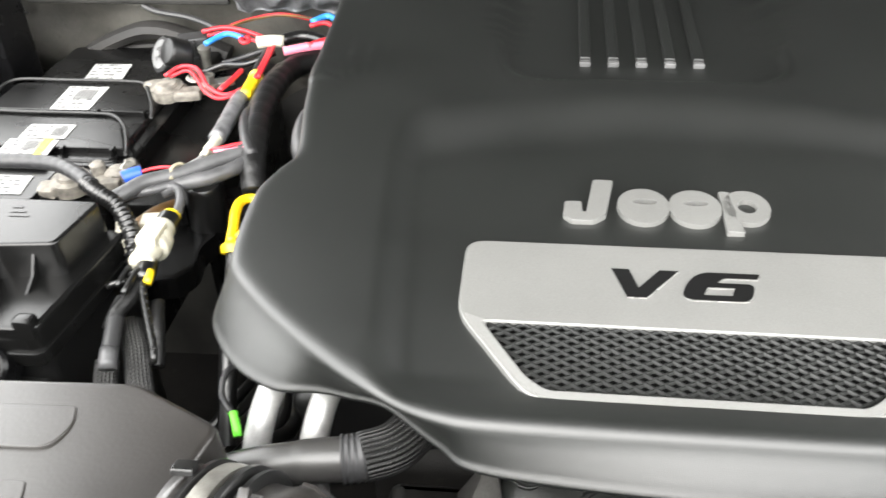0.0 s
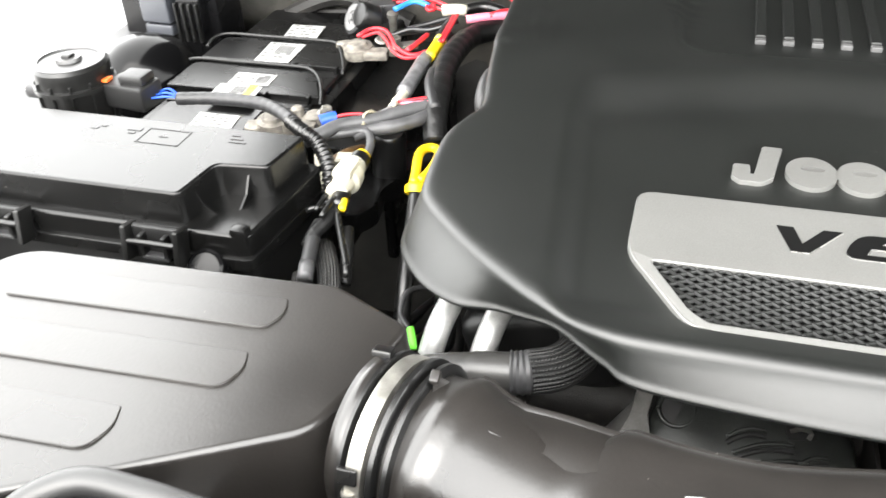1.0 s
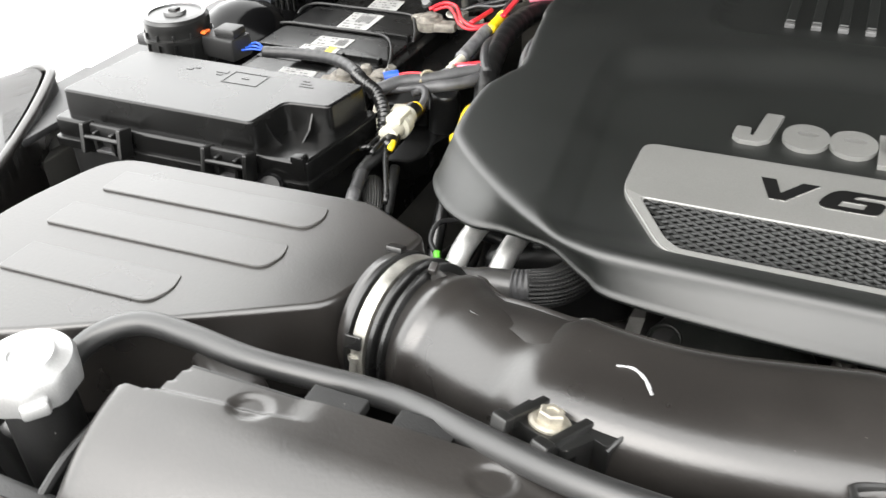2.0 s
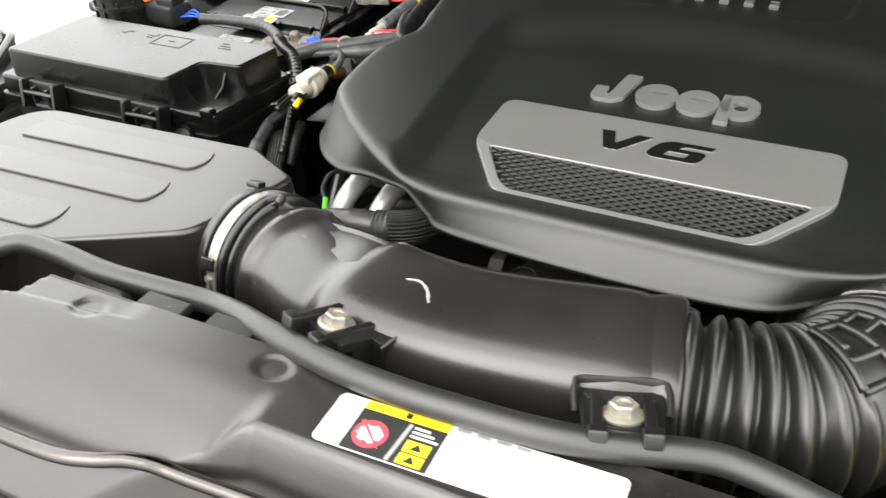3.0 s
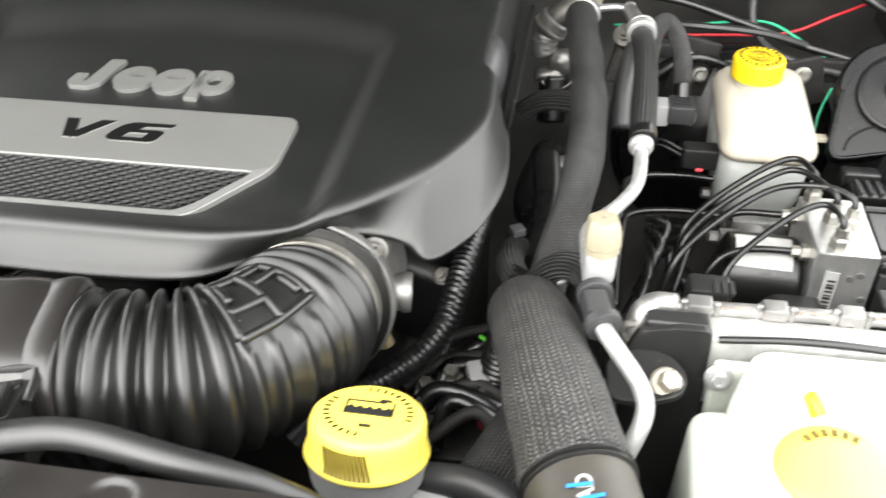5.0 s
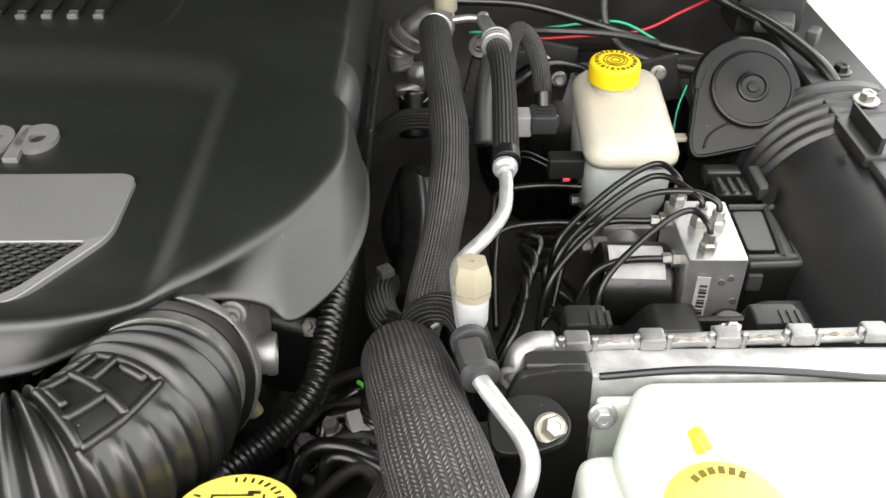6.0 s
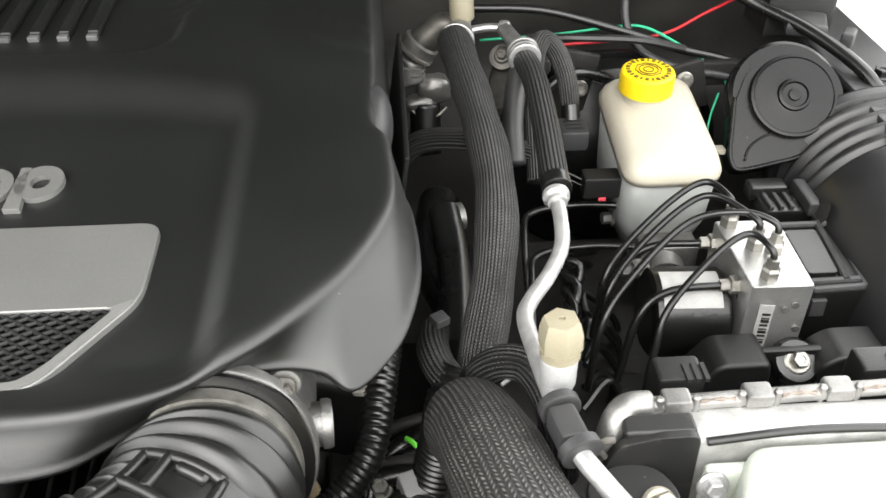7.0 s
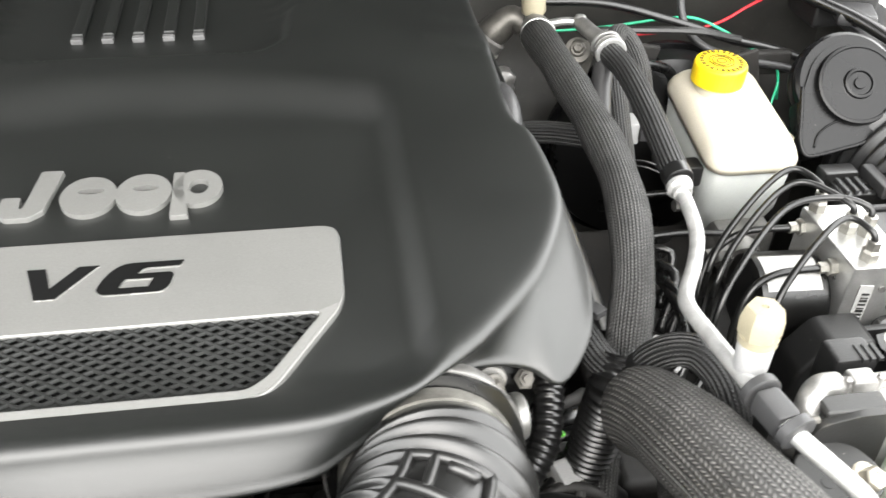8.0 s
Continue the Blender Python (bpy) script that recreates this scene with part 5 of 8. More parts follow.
loop = thing("heater_hose", (0.41, 0.31, 0.88), "black sleeved hose bent into a loop with a plug", "hose")
part("sleeve", sweep([(0.386, 0.23, 0.885), (0.387, 0.28, 0.930), (0.3930, 0.325, 0.958), (0.4040, 0.3480, 0.964), (0.4160, 0.3460, 0.955), (0.4250, 0.332, 0.935), (0.428, 0.318, 0.912)], 0.0095, 18, 0.004), SLEEVE, loop, smooth=True)
part("plug_neck", sweep([(0.428, 0.320, 0.915), (0.428, 0.308, 0.900)], 0.0088, 16, 0.004, straight=True), RUBBER, loop)
plug = part("plug", box(0.414, 0.440, 0.278, 0.308, 0.885, 0.905, 0.003), GREYRUBBER, loop, "square grey plastic plug with slots")
for k in range(3):
    part("plug_rib", box(0.419, 0.435, 0.283 + 0.007 * k, 0.286 + 0.007 * k, 0.9045, 0.9058, 0.0004), MATT, plug)
part("plug_socket", box(0.400, 0.416, 0.282, 0.306, 0.880, 0.903, 0.003), GREYPLASTIC, plug)

# ---- brake reservoir and cylinder ----
res = thing("brake_fluid_reservoir", (0.508, 0.29, 0.80), "cream plastic brake fluid reservoir with a yellow screw cap", "fluid reservoir")


def tub(x0, x1, y0, y1, r):
    return rounded([(x0, y0), (x1, y0), (x1, y1), (x0, y1)], r, 6)


shell = [(0.460, 0.549, 0.2165, 0.354, 0.884), (0.4595, 0.5495, 0.2160, 0.3545, 0.890), (0.462, 0.547, 0.2195, 0.352, 0.897), (0.466, 0.544, 0.2245, 0.349, 0.902), (0.472, 0.538, 0.2345, 0.345, 0.905)]
part("upper_shell", loft([[Vector((p.x, p.y, z + (p.y - 0.22) * 0.16)) for p in tub(a, b, c, d, 0.022)] for a, b, c, d, z in shell]), CREAM, res, smooth=True)
lower = [(0.474, 0.538, 0.2375, 0.342, 0.80), (0.464, 0.545, 0.2245, 0.347, 0.835), (0.462, 0.547, 0.2195, 0.351, 0.882)]
part("lower_shell", loft([[Vector((p.x, p.y, z + (p.y - 0.22) * 0.16 * (z > 0.85))) for p in tub(a, b, c, d, 0.02)] for a, b, c, d, z in lower]), GREYMILK, res, "whitish lower half of the reservoir", True)
part("neck", lathe([(0.021, 0), (0.021, 0.015), (0.023, 0.016)], (0.4965, 0.314, 0.915), (0, 0, 1), 32), CREAM, res)
CAPB = Matrix.Translation((0.4965, 0.3140, 0.927)) @ Vector((0, -0.04, 1)).to_track_quat("Z", "Y").to_matrix().to_4x4()
bcap = part("cap", lathe([(0.0228, 0), (0.0246, 0.001), (0.0248, 0.017), (0.0240, 0.0196), (0.0222, 0.0208), (0.001, 0.0212)], CAPB.translation, (0, -0.04, 1), 120, shape=lambda a, z: 1 + (0.010 * abs(math.sin(a * 20)) if z < 0.0185 else 0)), YELLOW, res, "yellow ribbed screw cap", 30)
RELIEF = surface("dull_yellow_relief", (0.10, 0.07, 0.006), 0.5)
for k in range(34):
    q = box(0.0168, 0.0205, -0.0008, 0.0008, 0.0205, 0.0218, 0)
    q.transform(CAPB @ turned(z=360 / 34 * k + 3 * (k % 3)))
    part("text_bar", q, RELIEF, bcap)
for r0, r1, n in ((0.0118, 0.0126, 8), (0.0082, 0.0090, 28), (0.0040, 0.0050, 24)):
    q = lathe([(r0, 0.0208), (r0, 0.0219), (r1, 0.0219), (r1, 0.0208)], (0, 0, 0), (0, 0, 1), n)
    q.transform(CAPB)
    part("cap_emblem", q, RELIEF, bcap)
part("side_tab", box(0.547, 0.566, 0.268, 0.278, 0.882, 0.887, 0.001), CREAM, res)

cyl = thing("brake_master_cylinder", (0.50, 0.2, 0.78), "cast aluminium brake master cylinder below the reservoir", "brake cylinder")
part("cylinder_body", sweep([(0.505, 0.40, 0.80), (0.503, 0.3, 0.80), (0.500, 0.19, 0.80)], lambda s, w: 0.024 - 0.004 * smooth01(w - 0.03, w, s), 26, 0.006), CAST, cyl)
part("cylinder_mount", box(0.48, 0.535, 0.205, 0.26, 0.785, 0.825, 0.006), CAST, cyl)
for y in (0.19, 0.27):
    part("port_nut", lathe([(0.009, 0), (0.009, 0.014), (0.006, 0.016), (0.006, 0.024)], (0.482, y, 0.815), (-1, -0.1, 0.05), 6), CAST, cyl)
sens = part("level_plug", box(0.428, 0.462, 0.232, 0.252, 0.862, 0.884, 0.003), MATT, cyl)
part("red_lock", box(0.442, 0.449, 0.2305, 0.2330, 0.861, 0.8645, 0.001), REDPRINT, sens)
for x in (0.0, 0.006):
    part("sensor_wire", sweep([(0.428, 0.242, 0.872 + x), (0.41, 0.248, 0.878 + x), (0.395, 0.262, 0.87 + x)], 0.0008, 6, 0.004), WIREGREY, sens)

# ---- anti-lock pump ----
abs_unit = thing("anti_lock_brake_unit", (0.555, 0.13, 0.78), "aluminium anti-lock brake block with motor, lines and black control box", "brake unit")
part("valve_block", prism(rounded([(0.523, 0.077), (0.572, 0.076), (0.575, 0.162), (0.522, 0.164)], 0.003, 2), 0.790, 0.884, 0.002), BLOCKALU, abs_unit)
part("motor", lathe([(0.030, 0), (0.036, 0.004), (0.037, 0.012), (0.037, 0.058), (0.034, 0.062)], (0.459, 0.118, 0.828), (1, -0.05, 0), 40), PLASTIC, abs_unit)
mlab = part("motor_label", lathe([(0.0374, 0), (0.0376, 0.0002), (0.0376, 0.046), (0.0374, 0.0462)], (0.4670, 0.1175, 0.828), (1, -0.05, 0), 40), LABELPAPER, abs_unit, "white printed motor label")
bm = bmesh.new()
bm.from_mesh(mlab.data)
kill = [f for f in bm.faces if not (f.calc_center_median().z + mlab.location.z > 0.855 - 0.78 and f.calc_center_median().y < 0.118 - 0.13 + 0.004)]
bmesh.ops.delete(bm, geom=kill, context="FACES")
bm.to_mesh(mlab.data)
bm.free()
for k in range(9):
    part("code_bar", box(0.482 + 0.0028 * k, 0.4832 + 0.0028 * k + 0.0006 * (k % 3), 0.099, 0.109, 0.8615, 0.8618, 0, turn=turned(x=24)), BLACKPRINT, mlab)
part("code_word", box(0.488, 0.497, 0.0855, 0.089, 0.8505, 0.8508, 0, turn=turned(x=48)), BLACKPRINT, mlab)
part("code_word", box(0.503, 0.509, 0.0855, 0.090, 0.8505, 0.8508, 0, turn=turned(x=48)), BLACKPRINT, mlab)
ecu = part("control_box", prism(rounded([(0.576, 0.086), (0.624, 0.088), (0.630, 0.178), (0.577, 0.174)], 0.006, 3), 0.790, 0.868, 0.003), PLASTIC, abs_unit, "black plastic control box")
part("lid_step", prism(rounded([(0.580, 0.104), (0.605, 0.104), (0.610, 0.162), (0.582, 0.162)], 0.004, 3), 0.866, 0.873, 0.0015), PLASTIC, ecu)
# thin grey rails paint bright highlights along the black lid's edges
for pts in ([(0.579, 0.090, 0.868), (0.622, 0.092, 0.868), (0.628, 0.176, 0.868)], [(0.609, 0.098, 0.870), (0.616, 0.174, 0.870)], [(0.583, 0.172, 0.870), (0.627, 0.172, 0.870)], [(0.580, 0.099, 0.8685), (0.620, 0.100, 0.8685)]):
    part("lid_edge_highlight", sweep(pts, 0.0030, 8, 0.004, straight=True), GREYRUBBER, ecu)
part("side_notch", box(0.578, 0.590, 0.083, 0.090, 0.846, 0.862, 0.001), GREYRUBBER, ecu)
part("plug", box(0.578, 0.628, 0.190, 0.224, 0.846, 0.872, 0.004), PLASTIC, ecu)
part("plug_latch", box(0.612, 0.624, 0.184, 0.226, 0.868, 0.882, 0.003), GREYRUBBER, ecu)
for k in range(3):
    part("plug_rib", box(0.582 + 0.009 * k, 0.586 + 0.009 * k, 0.192, 0.222, 0.871, 0.8755, 0.001), GREYRUBBER, ecu)
part("plug_cover", box(0.572, 0.606, 0.214, 0.232, 0.866, 0.880, 0.003), PLASTIC, ecu)
bl = part("block_label", box(0.5325, 0.5435, 0.0740, 0.0750, 0.808, 0.868, 0, turn=turned(z=-9)), LABELPAPER, abs_unit, "white bar-code label")
for k in range(14):
    part("code_bar", box(0.5355, 0.5415, 0.0730, 0.0738, 0.812 + 0.0036 * k, 0.8128 + 0.0036 * k + 0.0007 * (k % 3), 0, turn=turned(z=-9)), BLACKPRINT, bl)
for x, z in ((0.553, 0.862), (0.560, 0.866), (0.552, 0.816), (0.566, 0.842)):
    part("bore", lathe([(0.003, 0), (0.003, 0.001), (0.0018, 0.0012)], (x, 0.0755, z), (-0.15, -1, 0), 14), CAST, abs_unit)
LINE = [((0.532, 0.1575), (0.517, 0.184, 0.909), (0.486, 0.170, 0.902), (0.440, 0.132, 0.886), (0.421, 0.112, 0.868)), ((0.5425, 0.126), (0.518, 0.163, 0.909), (0.4915, 0.159, 0.902), (0.444, 0.120, 0.888), (0.420, 0.094, 0.870)),
        ((0.5555, 0.120), (0.532, 0.139, 0.909), (0.489, 0.137, 0.902), (0.430, 0.086, 0.885), (0.408, 0.062, 0.860)), ((0.5405, 0.0885), (0.529, 0.112, 0.908), (0.501, 0.098, 0.902), (0.458, 0.064, 0.880), (0.446, 0.046, 0.850))]
for (x, y), a, b, c, d in LINE:
    nut = part("port_nut", lathe([(0.0075, 0), (0.0075, 0.010), (0.0055, 0.012), (0.0055, 0.02)], (x, y, 0.882), (0, 0, 1), 6), STEEL, abs_unit, "", 25)
    part("brake_line", sweep([(x, y, 0.888), (x, y, 0.900), (x - 0.002, y + 0.005, 0.908), a, b, c, d, (d[0] - 0.006, d[1] - 0.010, d[2] - 0.05)], 0.0028, 10, 0.003), PLASTIC, abs_unit, "black coated brake line", True)
part("side_nut", lathe([(0.0075, 0), (0.0075, 0.012), (0.005, 0.013), (0.005, 0.02)], (0.529, 0.100, 0.868), (-1, 0, 0), 6), STEEL, abs_unit)
part("side_nut", lathe([(0.0075, 0), (0.0075, 0.012), (0.005, 0.013), (0.005, 0.02)], (0.530, 0.155, 0.868), (-1, 0, 0), 6), STEEL, abs_unit)
part("side_line", sweep([(0.52, 0.100, 0.868), (0.47, 0.098, 0.866), (0.445, 0.088, 0.85), (0.43, 0.07, 0.80)], 0.0032, 10, 0.004), PLASTIC, abs_unit)
part("side_line", sweep([(0.51, 0.155, 0.868), (0.47, 0.16, 0.862), (0.44, 0.15, 0.84), (0.425, 0.12, 0.80)], 0.0032, 10, 0.004), PLASTIC, abs_unit)
for k in range(7):
    y = 0.05 + 0.018 * k
    part("lower_line", sweep([(0.40 + 0.004 * k, y, 0.79 + 0.006 * (k % 3)), (0.425, y + 0.02, 0.80 - 0.01 * (k % 2)), (0.44 + 0.003 * k, y + 0.01, 0.76), (0.43, y - 0.02, 0.70)], 0.0032, 8, 0.006), PLASTIC, abs_unit)

tray = thing("brake_unit_bracket", (0.57, 0.05, 0.76), "black bracket with rubber mounts before the brake unit", "bracket")
part("plate", box(0.493, 0.653, 0.050, 0.057, 0.76, 0.843, 0.002), MATT, tray)
part("shelf", box(0.49, 0.66, 0.0, 0.05, 0.775, 0.782, 0.002), MATT, tray)
for poly, y0, y1 in (([(0.469, 0.770), (0.473, 0.819), (0.493, 0.847), (0.532, 0.847), (0.538, 0.770)], 0.033, 0.067), ([(0.567, 0.770), (0.571, 0.839), (0.585, 0.849), (0.631, 0.849), (0.633, 0.770)], 0.035, 0.067)):
    q = prism(rounded(poly, 0.007, 4), -y1, -y0, 0.004, 3)
    q.transform(turned(x=90))
    part("wedge", q, MATT, tray)
part("grommet", lathe([(0.019, 0), (0.019, 0.004), (0.016, 0.008), (0.010, 0.009)], (0.558, 0.052, 0.829), (0, -0.6, 0.8), 28), RUBBER, tray)
hexbolt(tray, (0.558, 0.047, 0.835), (0, -0.6, 0.8), 0.0105, 0.0068, 0.007, STEEL)

# ---- horn, fresh-air duct, wires on the bulkhead ----
horn = thing("horn", (0.61, 0.29, 0.83), "black snail-shaped horn with a round disc", "horn")
H = Matrix.Translation((0.6135, 0.2835, 0.930)) @ Vector((-0.12, -0.72, 0.68)).to_track_quat("Z", "Y").to_matrix().to_4x4()
q = lathe([(0.040, -0.036), (0.0490, -0.033), (0.0505, -0.027), (0.0480, -0.024), (0.0480, -0.020), (0.0500, -0.017), (0.0500, -0.010), (0.0465, -0.007)], (0, 0, 0), (0, 0, 1), 48)
q.transform(H @ Matrix.Translation((0.0050, 0.0070, 0)))
part("horn_body", q, HORNBLACK, horn)
DISC_AT = (0.0105, 0.0030)
face = [(DISC_AT[0] + 0.0455 * math.cos(radians(a)), DISC_AT[1] + 0.0445 * math.sin(radians(a))) for a in range(-50, 171, 8)] + [(-0.0410, -0.010), (-0.0415, -0.030), (-0.0425, -0.052), (-0.0395, -0.0625), (-0.0320, -0.0655), (-0.0050, -0.0585), (0.0180, -0.0500)]
q = ring_plate(face, [(DISC_AT[0] + 0.0375 * math.cos(2 * math.pi * k / 40), DISC_AT[1] + 0.0375 * math.sin(2 * math.pi * k / 40)) for k in range(40)], -0.010, -0.0045)
q.transform(H)
part("snail_face", q, HORNBLACK, horn, "flat snail-shaped front", 30)
q = lathe([(0.0385, -0.010), (0.0390, -0.0010), (0.0380, 0.0024), (0.0355, 0.0028), (0.0345, 0.0018), (0.0250, 0.0020), (0.0160, 0.0022), (0.0150, 0.0026), (0.0142, 0.0052), (0.0118, 0.0056), (0.0108, 0.0036), (0.0058, 0.0034), (0.0052, 0.0054), (0.0015, 0.0057)], (0, 0, 0), (0, 0, 1), 44)
q.transform(H @ Matrix.Translation((DISC_AT[0], DISC_AT[1], 0)))
part("disc", q, HORNBLACK, horn, "flat disc with a raised hub", 24)
q = prism(rounded([(-0.0420, -0.010), (-0.0430, -0.052), (-0.0390, -0.0635), (-0.0310, -0.0665), (-0.0020, -0.0590), (0.0340, -0.0400), (0.0340, -0.010)], 0.006, 4), -0.032, -0.0105, 0.003, 3)
q.transform(H)
part("trumpet_mouth", q, HORNBLACK, horn)
q = sweep([H @ Vector(p) for p in ((-0.0405, 0.000, -0.004), (-0.0420, -0.030, -0.004), (-0.0430, -0.050, -0.004), (-0.0400, -0.0630, -0.004), (-0.0320, -0.0665, -0.004), (-0.0040, -0.0590, -0.004), (0.0200, -0.0505, -0.004), (0.0400, -0.0330, -0.004))], 0.0021, 8, 0.003)
part("mouth_lip", q, HORNBLACK, horn, smooth=True)
q = sweep([H @ Vector((-0.0300 + 0.004 * k * k, -0.0580 + 0.0135 * k - 0.001 * k * k, -0.0040)) for k in range(4)], 0.0012, 6, 0.003)
part("throat_rib", q, HORNBLACK, horn, smooth=True)

fad = thing("air_inlet_duct", (0.70, 0.08, 0.76), "large black ribbed plastic air inlet duct", "air duct")
DY = [(0.707, 0.288, 0.857), (0.709, 0.22, 0.852), (0.711, 0.10, 0.839), (0.713, -0.02, 0.824), (0.715, -0.10, 0.804)]


def fad_r(s, whole):
    if s < 0.014:
        return 0.0885
    if s < 0.075:
        return 0.0815 + 0.0066 * (0.5 - 0.5 * math.cos(2 * math.pi * (s - 0.014) / 0.0152))
    return 0.0865 + 0.004 * smooth01(0.09, 0.2, s)


part("duct_tube", sweep(DY, fad_r, 56, 0.0025, shape=lambda a, s, w: 1.0 + 0.05 * math.cos(2 * a)), INLETBLACK, fad, smooth=True)
part("flat_land", box(0.676, 0.76, 0.145, 0.215, 0.925, 0.938, 0.004), INLETBLACK, fad)
part("gusset", prism([(0.688, 0.150), (0.692, 0.150), (0.691, 0.215), (0.689, 0.215)], 0.92, 0.952, 0.0008), INLETBLACK, fad)
part("oval_hole", lathe([(0.010, 0), (0.011, 0.001), (0.008, 0.0012), (0.007, 0.0004)], (0.6205, 0.1780, 0.8785), (-0.94, 0, 0.33), 20), BLACKPRINT, fad)
part("vent_hole", lathe([(0.004, 0), (0.0045, 0.001), (0.003, 0.0012)], (0.6690, 0.170, 0.9250), (-0.47, 0.0, 0.88), 16), BLACKPRINT, fad)
hexbolt(fad, (0.716, 0.245, 0.938), (0, -0.1, 1), 0.012, 0.0075, 0.007, STEEL)


def wire(name, pts, r, material, label, category="wire", seg=8):
    return solo(name, sweep(pts, r, seg, 0.006), material, label, category, smooth=True)


wire("green_wire", [(0.36, 0.485, 0.905), (0.44, 0.472, 0.915), (0.50, 0.462, 0.926), (0.53, 0.452, 0.929), (0.56, 0.43, 0.92), (0.59, 0.41, 0.905), (0.605, 0.395, 0.895), (0.612, 0.39, 0.86)], 0.0016, GREEN, "thin green wire along the bulkhead")
wire("green_wire", [(0.580, 0.345, 0.905), (0.570, 0.330, 0.885), (0.566, 0.315, 0.860), (0.566, 0.30, 0.83)], 0.0011, GREEN, "thin green wire behind the horn")
wire("red_wire", [(0.42, 0.475, 0.90), (0.47, 0.470, 0.905), (0.55, 0.462, 0.915), (0.60, 0.470, 0.935), (0.66, 0.48, 0.96)], 0.0018, RED, "thin red wire along the bulkhead")
wire("grey_cable", [(0.51, 0.47, 0.99), (0.505, 0.44, 0.945), (0.52, 0.42, 0.918), (0.56, 0.40, 0.905), (0.62, 0.39, 0.895), (0.68, 0.37, 0.87)], 0.0042, WIREGREY, "dark grey cable hanging before the bulkhead", "cable", 12)
wire("black_cable", [(0.34, 0.44, 0.96), (0.42, 0.44, 0.955), (0.50, 0.43, 0.935), (0.56, 0.42, 0.918), (0.62, 0.41, 0.905), (0.69, 0.39, 0.88)], 0.0045, RUBBER, "black cable along the bulkhead", "cable", 12)
wire("black_cable", [(0.540, 0.500, 1.01), (0.585, 0.45, 0.985), (0.63, 0.42, 0.965), (0.67, 0.37, 0.955), (0.70, 0.31, 0.940), (0.716, 0.275, 0.915)], 0.0065, RUBBER, "black cable running to the wing", "cable", 12)
hinge = thing("hood_hinge", (0.70, 0.42, 0.93), "black hinge bracket with a rubber grommet at the bulkhead corner", "hinge")
part("hinge_plate", box(0.64, 0.712, 0.41, 0.47, 0.93, 0.985, 0.006), MATT, hinge)
part("hinge_arm", box(0.655, 0.695, 0.375, 0.415, 0.945, 0.960, 0.005, turn=turned(z=-20)), GREYRUBBER, hinge)
part("hinge_clip", box(0.700, 0.712, 0.355, 0.375, 0.940, 0.958, 0.003, turn=turned(z=-35)), GREYRUBBER, hinge)
block_ = part("hinge_block", box(0.62, 0.665, 0.425, 0.47, 0.975, 1.03, 0.005), MATT, hinge)
q = writing("V", 0.022, 0.0002, (0, 0, 0))
q.transform(Matrix.Translation((0.643, 0.4246, 1.004)) @ turned(x=90))
part("chalk_mark", q, GREYPLASTIC, block_, "white handwritten mark")
solo("bulkhead_plate", box(0.565, 0.622, 0.398, 0.41, 0.885, 0.912, 0.004), GRIME, "grimy steel plate by the bulkhead", "plate")
booster = thing("brake_booster", (0.50, 0.44, 0.70), "black round brake booster on the bulkhead", "brake booster")
part("shell", lathe([(0.05, 0), (0.118, 0.01), (0.125, 0.03), (0.118, 0.05), (0.06, 0.075), (0.03, 0.09)], (0.50, 0.48, 0.775), (0, -1, 0), 48), RUBBER, booster)
part("rim", lathe([(0.122, 0), (0.130, 0.002), (0.130, 0.008), (0.122, 0.010)], (0.50, 0.455, 0.775), (0, -1, 0), 48), HORNBLACK, booster)
for a in (50, 130):
    hexbolt(booster, (0.50 + 0.07 * math.cos(radians(a)), 0.41, 0.775 + 0.07 * math.sin(radians(a))), (0, -1, 0.3), material=STEEL)

# ---- radiator rail, bracket and washer tank ----
rad = thing("radiator_header", (0.56, -0.1, 0.88), "aluminium radiator header with crimped clips", "radiator")
part("header", box(0.376, 0.735, -0.122, -0.098, 0.90, 0.9535, 0.003), PIPEALU, rad)
part("crimp_rail", sweep([(0.385, -0.0985, 0.9565), (0.735, -0.0865, 0.9565)], 0.0046, 12, 0.01, straight=True), CAST, rad)
for k in range(8):
    x = 0.4046 + 0.0444 * k
    y = -0.0980 + (x - 0.385) * 0.034
    part("crimp_clip", box(x - 0.0078, x + 0.0078, y - 0.0066, y + 0.0058, 0.9535, 0.9626, 0.0022), CAST, rad)
    for dx in (-0.0098, 0.0098):
        part("crimp_pin", lathe([(0.0022, 0), (0.0022, 0.010), (0.0012, 0.011)], (x + dx, y - 0.003, 0.953), (0, 0, 1), 10), CAST, rad)
    if k < 7:
        part("rust_strip", sweep([(x + 0.012, y - 0.0035, 0.9600), (x + 0.020, y - 0.0030, 0.9606), (x + 0.031, y - 0.0028, 0.9600)], lambda s_, w: 0.0010 + 0.0004 * math.sin(s_ * 700 + k), 6, 0.0012), RUSTPALE, rad, "rusty edge of the crimped rail")
part("end_cap", sweep([(0.366, -0.116, 0.925), (0.3665, -0.112, 0.945), (0.371, -0.106, 0.957), (0.379, -0.100, 0.9585), (0.390, -0.098, 0.9570)], 0.0072, 18, 0.003), CAST, rad, "cast elbow at the header end", True)
part("header_seal", sweep([(0.415, -0.122, 0.953), (0.47, -0.120, 0.956), (0.53, -0.122, 0.955), (0.60, -0.126, 0.95)], 0.0023, 10, 0.008), RUBBER, rad, "black rubber strip")
for x, w in ((0.4135, 0.0135), (0.5300, 0.0150)):
    blk = part("mount_block", box(x - w, x + w, -0.082, -0.062, 0.925, 0.957, 0.003), MATT, rad)
    for i in range(3):
        part("block_slot", box(x + 0.002 + 0.005 * i, x + 0.0045 + 0.005 * i, -0.083, -0.070, 0.9555, 0.958, 0), BLACKPRINT, blk)

